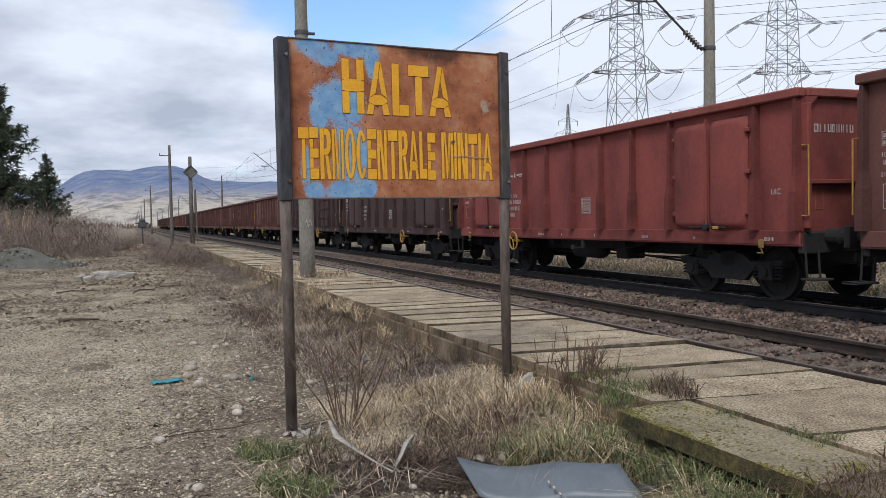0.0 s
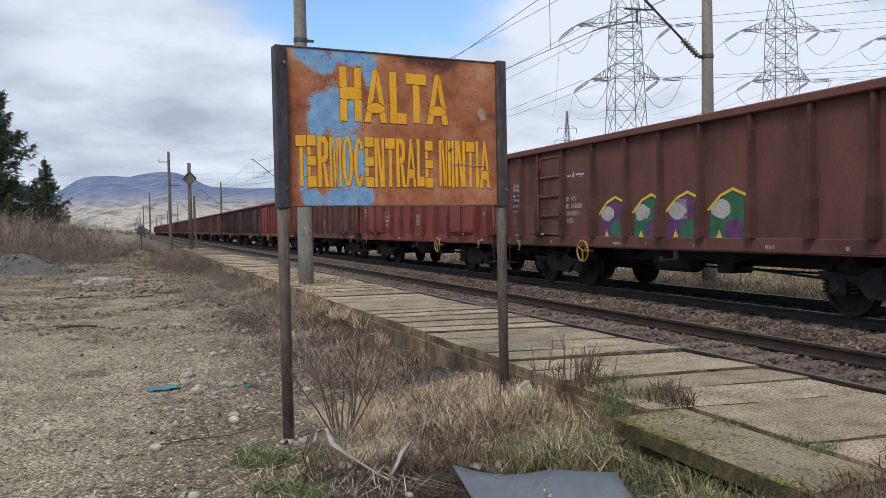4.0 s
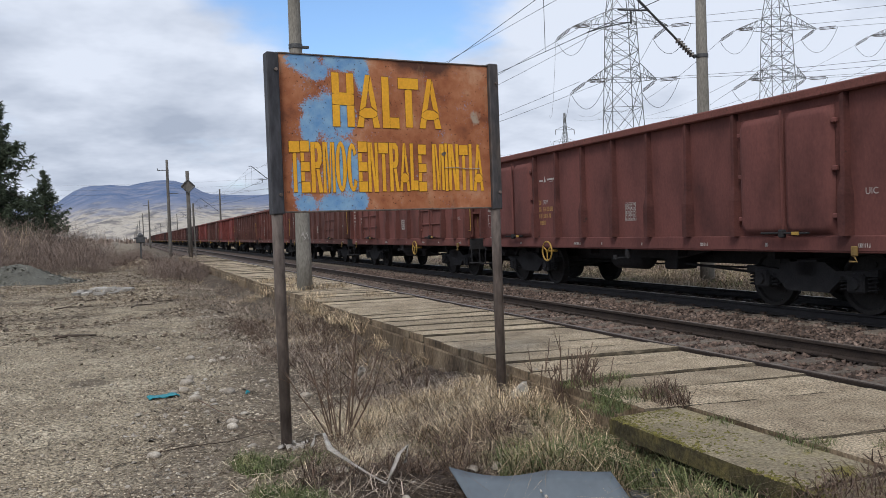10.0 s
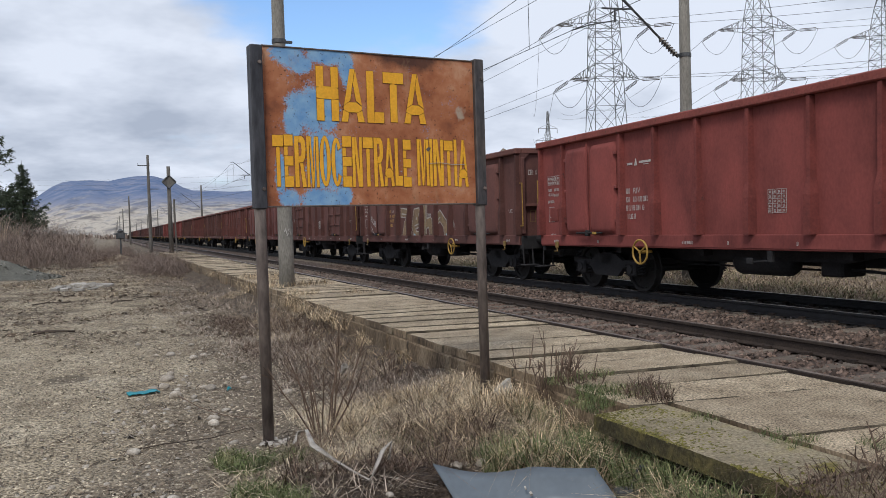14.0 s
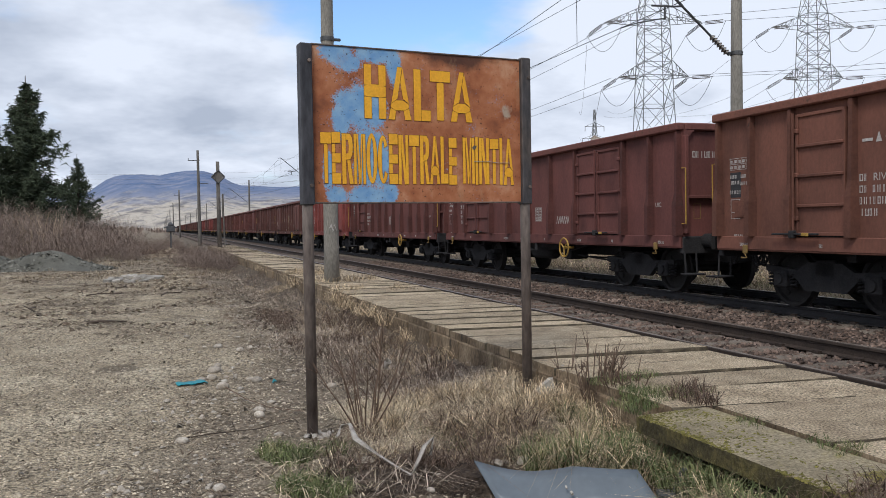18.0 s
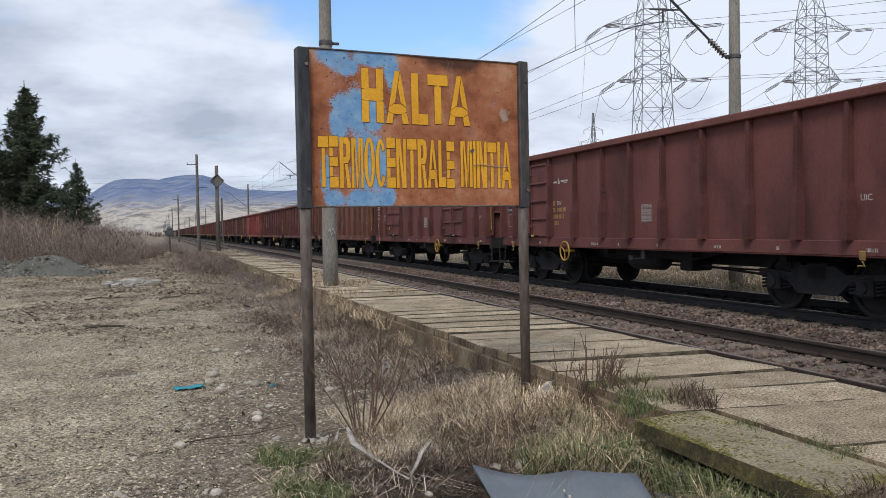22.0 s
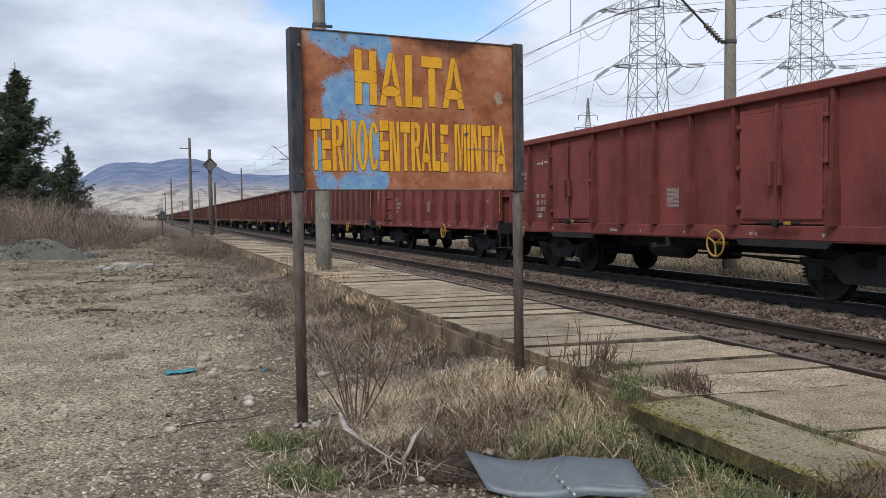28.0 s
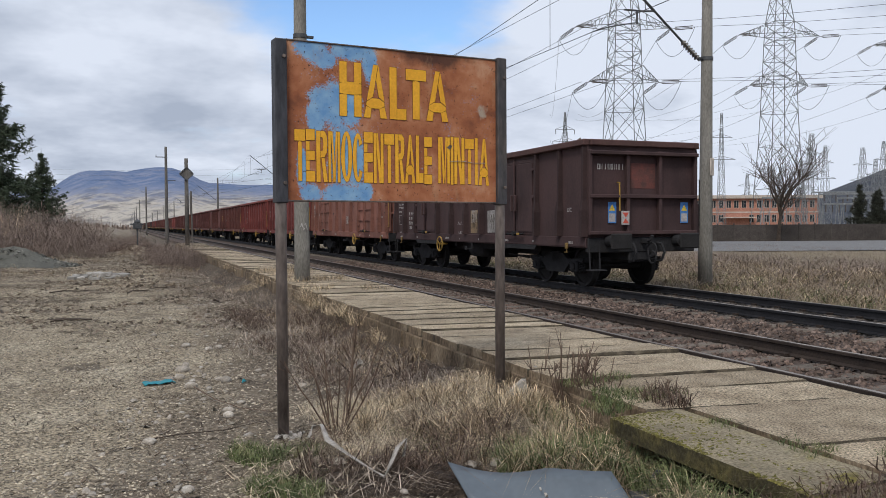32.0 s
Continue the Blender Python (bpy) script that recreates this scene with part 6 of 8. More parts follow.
def pylon(key, right, depth, base, z1, z2, turn, scale=1.0, label="tall grey steel lattice pylon with long insulator strings"):
    o = off(right, depth, base)
    p = thing("pylon", label=label, category="pylon", group="high-voltage pylons", at=pose(*o, 0, 0, -20 + turn))
    s = Shape()
    a, b = z1 - base, z2 - base
    lattice(s, [(-0.5, 3.7 * scale), (a * 0.32, 3.1 * scale), (a * 0.6, 2.6 * scale), (a * 0.82, 2.35 * scale), (a, 2.2 * scale), (a + 2.0, 2.1 * scale), (a + (b - a) * 0.5, 2.05 * scale), (b - 1.4, 1.95 * scale), (b, 1.9 * scale), (b + 2.2, 1.8 * scale), (b + 6, 1.3 * scale), (b + 11, 0.3 * scale)], 0.05)
    part("tower", s, M_PYLON, p)
    TIPS[key] = []
    for z, half, w in ((a, 5.5 * scale, 2.2 * scale), (b, 7.6 * scale, 1.9 * scale)):
        for sx in (-1, 1):
            part("cross_arm", cross_arm(z, half, w, 2.1, 0.045, sx), M_PYLON, p)
            for sy in (-1, 1):
                e = Vector((sx * half, 0, z - 0.1))
                f = Vector((sx * half + sx * 0.2 - (1.9 if sy > 0 else -2.6), sy * 2.2, z - (1.5 if sy > 0 else 0.3)))
                ins = Shape()
                for dx in (-0.2, 0.2):
                    aa, bb = e + Vector((0, 0, dx)), f + Vector((0, 0, dx))
                    ins.tube(aa.lerp(bb, 0.15), aa.lerp(bb, 0.9), 0.065, n=6)
                ins.tube(e, f, 0.05, n=4)
                part("insulator_string", ins, M_GLASSINS, p, "twin dark insulator string")
                TIPS[key].append(((sx, sy, z), p.matrix_world @ f))
            # jumper loop under the arm
            l0, l1 = Vector((sx * half + sx * 0.2 - 1.9, 2.2, z - 1.5)), Vector((sx * half + sx * 0.2 + 2.6, -2.2, z - 0.3))
            part("jumper", Shape().line([l0.lerp(l1, k / 10) - Vector((0, 0, 3.4 * 4 * (k / 10) * (1 - k / 10))) for k in range(11)], 0.035, 4), M_WIRE, p, "slack jumper wire")
    return p


pylon("one", 31.4, 124, -1.3, 23.4, 31.7, 4)
pylon("two", 65.1, 145, -1.3, 26.4, 35.4, 4)
pylon("three", 101.0, 165, -1.3, 29.0, 38.0, 4)


def slim_pylon(right, depth, h, half):
    """A lighter tower: tapering lattice, three pairs of short arms."""
    p = thing("pylon", label="distant slim grey lattice pylon with short arms", category="pylon", group="high-voltage pylons", at=pose(*off(right, depth, -1.3), 0, 0, -8))
    s = Shape()
    lattice(s, [(-0.5, half)] + [(h * k / 9, half * (1 - 0.93 * (k / 9) ** 0.8)) for k in range(1, 10)], 0.06)
    part("tower", s, M_PYLON, p)
    for q, reach in ((0.66, 3.4), (0.76, 4.2), (0.86, 3.2)):
        for sx in (-1, 1):
            part("cross_arm", Shape().tube((0, 0, h * q), (sx * reach, 0, h * q), 0.10, n=4).tube((0, 0, h * q + 1.3), (sx * reach, 0, h * q), 0.07, n=4), M_PYLON, p)
            part("insulator_string", Shape().tube((sx * reach, 0, h * q), (sx * reach, 0, h * q - 1.5), 0.10, n=5), M_GLASSINS, p)


slim_pylon(46.3, 258, 38.5, 2.6)
slim_pylon(60.0, 420, 40.0, 3.0)


def power_lines():
    line = thing("power_lines", label="sagging high-voltage conductors strung between pylons", category="power line")

    def sag(a, b, d, r=0.03):
        pts = [a.lerp(b, k / 14) - Vector((0, 0, d * 4 * (k / 14) * (1 - k / 14))) for k in range(15)]
        part("conductor", Shape().line(pts, r, 4), M_WIRE, line)

    for key, (r1, d1), (r2, d2) in (("one", (46, 258), (150, 60)), ("two", (62, 300), (190, 75)), ("three", (90, 320), (230, 90))):
        for (sx, sy, z), p in TIPS[key]:
            if sy > 0:
                sag(p, off(r1 + sx * 4.5, d1, z - 1.3 + 2 + 3), 5.0)
            else:
                sag(p, off(r2 + sx * 6, d2, z + 4), 4.0)
    for k in range(4):                                   # lines that run off low to the left behind the sign
        sag(off(31.4 - 7 + 4 * (k % 2), 122, 23 + 8 * (k // 2)), off(-70 + 10 * k, 240, 10 + 4 * k), 3.0)
    for k in range(3):                                   # and thinner ones low over the valley
        sag(off(-190, 420, 26 + 2.5 * k), off(120, 330, 34 + 3 * k), 6.0)


power_lines()


# ---- beyond the tracks: road, precast wall, building, substation masts, trees ----
def strip(right0, right1, d0, d1, z0, z1):
    a, b, c, d = off(right0, d0, z0), off(right1, d0, z0), off(right1, d1, z1), off(right0, d1, z1)
    s = Shape()
    n = 12
    vs = [a.lerp(b, i / n) for i in range(n + 1)] + [d.lerp(c, i / n) for i in range(n + 1)]
    return s.add(vs, [(i, i + 1, n + 2 + i, n + 1 + i) for i in range(n)])


thing("road", strip(-20, 260, 77, 118, -1.30, -1.30), M_ASPHALT, "pale grey asphalt road beyond the railway", "road", kind="structure")


def precast_wall():
    w = thing("boundary_wall", label="long grey precast concrete boundary wall", category="wall", kind="structure")
    me = Shape().box(0, 2.46, -0.05, 0.05, -0.3, 2.6, 0.02).mesh("wall_panel", M_WALL)
    pm = Shape().box(-0.09, 0.09, -0.10, 0.08, -0.3, 2.8, 0.02).mesh("wall_post", M_WALL)
    for i in range(48):
        q = 30 + 2.5 * i
        part("wall_panel", me, M_WALL, w, at=pose(*off(q + 0.02, 121, -1.45), 0, 0, -20))
        part("wall_post", pm, M_WALL, w, at=pose(*off(q, 121, -1.45), 0, 0, -20))


precast_wall()


def salmon_building():
    b = thing("office_building", label="two-storey salmon rendered building with a flat roof", category="building", at=pose(*off(70, 212, -1.5), 0, 0, -20))
    part("wall", Shape().box(0, 36, 0, 12, -0.5, 9.4), M_PINK, b)
    part("roof", Shape().box(-0.8, 36.8, -0.9, 12.8, 9.4, 10.3, 0.05), M_PALE, b, "pale overhanging roof slab")
    win = Shape().box(0.06, 1.24, -0.02, 0.03, 0.06, 1.94).mesh("window_pane", M_PANE)
    frm = Shape().box(0, 1.3, -0.05, -0.02, 0, 0.07).box(0, 1.3, -0.05, -0.02, 1.93, 2.0).box(0, 0.07, -0.05, -0.02, 0, 2).box(1.23, 1.3, -0.05, -0.02, 0, 2).box(0.61, 0.69, -0.05, -0.02, 0, 2).mesh("window", M_PALE)
    for row, z in enumerate((3.1, 6.9)):
        for i in range(17):
            if row == 0 and i in (5, 6, 7):
                continue
            w = part("window", frm, M_PALE, b, at=pose(0.9 + 2.05 * i, 0, z))
            part("pane", win, M_PANE, w)
    part("canopy", Shape().box(9.5, 18.5, -2.2, 0, 4.2, 4.5, 0.03), M_PALE, b, "pale entrance canopy")
    part("band", Shape().box(0, 36, -0.12, 0, 5.6, 5.95, 0.02), M_PALE, b, "pale string course")


salmon_building()


def mast(right, depth, h, w, label="slender steel lattice mast of the substation"):
    m = thing("lattice_mast", label=label, category="mast", group="substation masts", at=pose(*off(right, depth, -1.4), 0, 0, -20))
    s = Shape()
    lattice(s, [(-0.3, w)] + [(h * k / 9, w * (1 - 0.8 * k / 9)) for k in range(1, 10)], 0.034)
    part("tower", s, M_PYLON, m)
    for z, q in ((h * 0.62, 3.4), (h * 0.8, 2.6)):
        part("bracket", Shape().tube((-q, 0, z), (q, 0, z), 0.09, n=4).tube((-q, 0, z), (0, 0, z + 0.8), 0.06, n=4).tube((q, 0, z), (0, 0, z + 0.8), 0.06, n=4), M_PYLON, m)


for r, d, h, w in ((71.5, 190, 29, 0.95), (93.2, 190, 24, 1.9), (116.8, 210, 22.5, 1.8), (115.5, 198, 23, 1.6), (68.0, 240, 19, 1.6), (104, 230, 17, 1.5), (126, 220, 20, 1.5), (82, 250, 20, 1.6), (98, 205, 19, 1.2), (110, 225, 24, 1.4), (122, 240, 26, 1.6), (88, 215, 16, 1.2)):
    mast(r, d, h, w)


def gantry(right, depth, wide, h):
    g = thing("busbar_gantry", label="grey steel substation gantry with insulators", category="gantry", group="substation gantries", at=pose(*off(right, depth, -1.4), 0, 0, -20))
    for x in (0, wide * 0.5, wide):
        part("leg", Shape().tube((x - 0.7, 0, -0.2), (x, 0, h), 0.10, n=5).tube((x + 0.7, 0, -0.2), (x, 0, h), 0.10, n=5), M_PYLON, g)
    part("beam", Shape().box(0, wide, -0.2, 0.2, h - 0.25, h + 0.15, 0.03), M_PYLON, g)
    for i in range(6):
        x = wide * (i + 0.5) / 6
        part("insulator", Shape().tube((x, 0, h - 0.25), (x, 0, h - 1.9), 0.13, n=6), M_GLASSINS, g)


for r, d, wd, h in ((97, 185, 16, 8.5), (106, 168, 12, 9), (90, 178, 9, 7), (121, 190, 16, 9), (101, 172, 8, 6), (100, 200, 18, 10), (112, 176, 14, 7.5), (118, 240, 26, 12), (84, 196, 10, 9)):
    gantry(r, d, wd, h)


def bare_tree(right, depth, base, h, seed, label):
    rnd = random.Random(seed)
    t = thing("bare_tree", label=label, category="tree", at=pose(*off(right, depth, base)))
    trunk, crown = Shape(), Shape()

    def grow(p, d, length, r, level):
        pts, q, dd = [p], Vector(p), Vector(d)
        for k in range(4):
            dd = (dd + Vector((rnd.uniform(-0.22, 0.22), rnd.uniform(-0.22, 0.22), rnd.uniform(-0.10, 0.16)))).normalized()
            q = q + dd * length / 4
            pts.append(q.copy())
        (trunk if level < 1 else crown).line(pts, r, 7 if level < 2 else 3, max(0.02, r * 0.55))
        if level >= 4:
            return
        for k in range((7, 4, 5, 4)[level]):
            a, out = rnd.uniform(0, 6.28), rnd.uniform(0.35, 0.95) if level < 2 else rnd.uniform(0.4, 1.2)
            nd = (dd + Vector((math.cos(a), math.sin(a), rnd.uniform(-0.1, 0.35))) * out).normalized()
            grow(pts[rnd.choice((1, 2, 3, 4))] if level else pts[rnd.choice((3, 4))], nd, length * rnd.uniform(0.55, 0.82) if level else h * rnd.uniform(0.24, 0.38), max(0.022, r * 0.5), level + 1)

    grow(Vector((0, 0, -0.3)), Vector((0, 0, 1)), h * 0.34, h * 0.021, 0)
    part("trunk", trunk, M_BARK, t)
    part("crown", crown, M_BARK, t, "crown of bare dark twigs")


def road_signs():
    """A tall grey signal mast and two signs at the road's edge."""
    m = thing("signal_mast", label="tall grey steel mast with signal boxes beside the road", category="mast", at=pose(*off(42.7, 71.6, -1.3), 0, 0, -35))
    part("post", Shape().tube((0, 0, -0.3), (0, 0, 12.2), 0.16, 0.13, 10), M_PYLON, m)
    part("arm", Shape().tube((0, 0, 12.0), (2.6, 0, 12.0), 0.09, n=8), M_PYLON, m)
    for z, w in ((12.6, 0.32), (11.2, 0.42), (9.4, 0.36)):
        part("signal_box", Shape().box(2.6 - w, 2.6 + w, -0.25, 0.25, z - 0.7, z + 0.7, 0.06), M_STEEL, m, "dark signal box")
    r = thing("road_sign", label="round blue road sign on a grey post", category="road sign", at=pose(*off(44.3, 71.0, -1.3), 0, 0, -35))
    part("post", Shape().tube((0, 0, -0.3), (0, 0, 2.6), 0.04, n=8), M_STEEL, r)
    part("disc", Shape().lathe([(0.42, -0.02), (0.42, 0.02)], 20, "y", (0, -0.06, 2.2)), M_BLUE, r, "blue disc")
    part("arrow", Shape().prism([(-0.25, 2.02), (0.05, 2.06), (-0.02, 2.13), (0.25, 2.36), (0.20, 2.42), (-0.08, 2.19), (-0.15, 2.26)], -0.092, -0.082, "y"), M_WHITE, r, "white arrow")
    b = thing("road_sign", label="rectangular brown direction board on a post", category="road sign", at=pose(*off(45.2, 72.5, -1.3), 0, 0, -35))
    part("post", Shape().tube((0, 0, -0.3), (0, 0, 4.6), 0.05, n=8), M_STEEL, b)
    part("board", Shape().box(-0.8, 0.8, -0.08, -0.04, 3.7, 4.5, 0.01), M_BARK, b, "dark brown board")
    part("rim", Shape().box(-0.8, 0.8, -0.09, -0.085, 4.42, 4.5).box(-0.8, 0.8, -0.09, -0.085, 3.7, 3.78), M_PALE, b, "pale rim")


road_signs()
bare_tree(53.7, 119.5, -1.5, 17.0, 4, "leafless street tree with a spreading crown")


def conifer(p, h, wide, seed, label, droop=0.35, whorls=26, name="spruce", needles=M_NEEDLE):
    """Trunk with whorls of drooping boughs, each hung with many small needle tufts."""
    rnd = np.random.RandomState(seed)
    t = thing(name, label=label, category="tree", at=pose(*p))
    part("trunk", Shape().lathe([(0.016 * h, -0.3), (0.012 * h, h * 0.5), (0.002 * h, h)], 8), M_BARK, t)
    pos, limbs = [], Shape()
    for k in range(whorls):
        q = k / whorls
        z = h * (0.06 + 0.93 * q)
        reach = wide * (1 - q) ** 0.85 * (0.75 + 0.5 * rnd.rand()) + 0.15
        for j in range(8 if q < 0.8 else 5):
            a = rnd.rand() * 6.283
            rr = reach * (0.30 + 0.95 * rnd.rand() ** 1.3)
            tip = np.array((math.cos(a) * rr, math.sin(a) * rr, z - droop * rr * (1 - 0.6 * q)))
            limbs.tube((0, 0, z), tip, 0.03, 0.01, 4, False)
            m = int(12 + 30 * rr)
            s = rnd.rand(m) ** 0.7
            c = np.array((0, 0, z))[None] * (1 - s)[:, None] + tip[None] * s[:, None]
            c[:, 2] += 0.42 * rr * (s ** 2.5 - 0.5 * s) - np.abs(rnd.normal(0, 0.034 * h, m)) * (0.35 + s) * (s < 0.97)
            side = np.array((-math.sin(a), math.cos(a), 0))
            c += side[None] * rnd.normal(0, 0.06, m)[:, None] * (0.4 + rr * 0.5)
            pos.append(c)
    pos = np.concatenate(pos)
    part("bough", limbs, M_BARK, t)["kind"] = "stuff"
    n = len(pos)
    k = 4
    size = h * 0.019 * (0.6 + 0.9 * rnd.rand(n, k))
    d = rnd.normal(0, 1, (n, k, 3))
    d[..., 2] = d[..., 2] * 0.45 - 0.45
    d /= np.linalg.norm(d, axis=2, keepdims=True)
    e = np.cross(d, rnd.normal(0, 1, (n, k, 3)))
    e /= np.linalg.norm(e, axis=2, keepdims=True)
    b = pos[:, None] + rnd.normal(0, 0.05, (n, k, 3))
    v = np.stack([b - e * (size * 0.16)[..., None], b + e * (size * 0.16)[..., None], b + d * (size * 1.5)[..., None]], 2).reshape(-1, 3)
    f = np.arange(len(v)).reshape(-1, 3)
    part("crown", array_mesh("crown", v, f, needles), needles, t, "dark drooping needled boughs")


conifer(off(-42.2, 80, 1.0), 16.0, 5.6, 11, "tall dark spruce with drooping boughs", 0.42, 23)
conifer(off(-49.5, 76, 1.0), 15.5, 6.0, 14, "tall dark spruce with drooping boughs", 0.5, 24)
conifer(off(-46.4, 78, 1.0), 14.2, 5.4, 12, "tall dark spruce with drooping boughs", 0.42, 22)
conifer(off(-46.6, 100, 1.4), 9.6, 3.0, 13, "smaller dark spruce behind the brush", 0.25, 17)
for r, d, h, w, s in ((83.0, 150, 10.5, 2.6, 21), (89.5, 156, 9.5, 2.8, 22), (92.5, 160, 10, 2.4, 23)):
    conifer(off(r, d, -1.4), h, w, s, "dark evergreen tree by the substation", 0.3, 20, "evergreen_tree", M_NEEDLEDARK)


# ---- hills ----
def hill_material():
    m = bpy.data.materials.new("valley_side")
    m.use_nodes = True
    nt = m.node_tree
    N, L = nt.nodes, nt.links
    p = N["Principled BSDF"]
    p.inputs["Roughness"].default_value, p.inputs["Specular IOR Level"].default_value = 1.0, 0.0
    tc = N.new("ShaderNodeTexCoord")
    sep = N.new("ShaderNodeSeparateXYZ")
    L.new(tc.outputs["Object"], sep.inputs[0])
    mp = N.new("ShaderNodeMapping")
    mp.inputs["Scale"].default_value = (0.010, 0.010, 0.014)
    L.new(tc.outputs["Object"], mp.inputs[0])
    n1 = N.new("ShaderNodeTexNoise")
    n1.inputs["Scale"].default_value, n1.inputs["Detail"].default_value, n1.inputs["Roughness"].default_value = 1.6, 8.0, 0.62
    L.new(mp.outputs[0], n1.inputs["Vector"])
    field = N.new("ShaderNodeValToRGB")
    e = field.color_ramp.elements
    e.new(0.5)
    e.new(0.6)
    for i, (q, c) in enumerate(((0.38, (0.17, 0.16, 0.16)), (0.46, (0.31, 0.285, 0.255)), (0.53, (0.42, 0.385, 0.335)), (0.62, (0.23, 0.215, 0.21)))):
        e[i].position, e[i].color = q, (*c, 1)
    L.new(n1.outputs["Fac"], field.inputs[0])
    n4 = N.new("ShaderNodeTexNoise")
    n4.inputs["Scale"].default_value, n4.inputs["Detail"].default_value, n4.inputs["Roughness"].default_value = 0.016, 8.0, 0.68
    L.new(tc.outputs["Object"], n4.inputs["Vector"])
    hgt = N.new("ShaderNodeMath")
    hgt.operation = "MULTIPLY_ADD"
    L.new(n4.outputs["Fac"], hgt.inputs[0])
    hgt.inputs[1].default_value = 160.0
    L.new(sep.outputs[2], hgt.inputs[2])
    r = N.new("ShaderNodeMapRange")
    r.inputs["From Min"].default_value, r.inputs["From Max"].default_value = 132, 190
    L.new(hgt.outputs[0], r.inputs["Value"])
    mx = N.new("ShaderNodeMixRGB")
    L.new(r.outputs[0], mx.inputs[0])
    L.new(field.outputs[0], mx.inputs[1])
    # Blue tones of the wooded crest put distance haze into the base colour.
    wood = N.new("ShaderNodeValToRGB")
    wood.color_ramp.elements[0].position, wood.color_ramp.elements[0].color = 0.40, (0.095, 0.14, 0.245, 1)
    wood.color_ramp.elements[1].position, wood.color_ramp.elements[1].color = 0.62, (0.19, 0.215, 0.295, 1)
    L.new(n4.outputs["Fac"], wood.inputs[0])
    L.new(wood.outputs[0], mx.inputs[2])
    L.new(mx.outputs[0], p.inputs["Base Color"])
    return m


def hill(name, ridge, depth, thick, base, material, label):
    """A long hill whose crest runs through (right, height) pairs at a depth."""
    rs = np.linspace(ridge[0][0], ridge[-1][0], 90)
    hs = np.interp(rs, [a for a, b in ridge], [b for a, b in ridge])
    rows, vs = 10, []
    for j in range(rows + 1):
        q = j / rows
        for r, h in zip(rs, hs):
            z = base + (h - base) * math.sin(q * math.pi / 2) ** 0.9 * (1 + 0.06 * wob(r, q * 400, 0.006, 2) * (q < 0.99))
            vs.append(off(r * (depth - thick * (1 - q)) / depth, depth - thick * (1 - q), z + 3 * wob(r, j, 0.02, 7)))
    n = len(rs)
    fs = [(j * n + i, j * n + i + 1, (j + 1) * n + i + 1, (j + 1) * n + i) for j in range(rows) for i in range(n - 1)]
    back = [off(r, depth + thick, base) for r in rs]
    k = len(vs)
    vs += back
    fs += [(rows * n + i, rows * n + i + 1, k + i + 1, k + i) for i in range(n - 1)]
    me = array_mesh(name, np.array([tuple(v) for v in vs]), np.array(fs), material, True)
    thing(name, me, label=label, category="hill", kind="structure")


hill("backdrop_hill_far", [(-2600, 60), (-1800, 90), (-1452, 150), (-1385, 195), (-1318, 212), (-1229, 216), (-1163, 206), (-1119, 208), (-1030, 222), (-964, 218), (-909, 200), (-854, 166), (-788, 159), (-590, 152), (-300, 130), (100, 110), (600, 60)], 3200, 1500, -10, hill_material(), "wooded ridge tinted blue for haze above pale winter fields")
hill("backdrop_hill_near", [(560, 5), (640, 25), (722, 58), (770, 78), (821, 95), (900, 110), (1100, 90), (1300, 30)], 1400, 300, -5, M_HILLW, "dark wooded hill behind the substation")


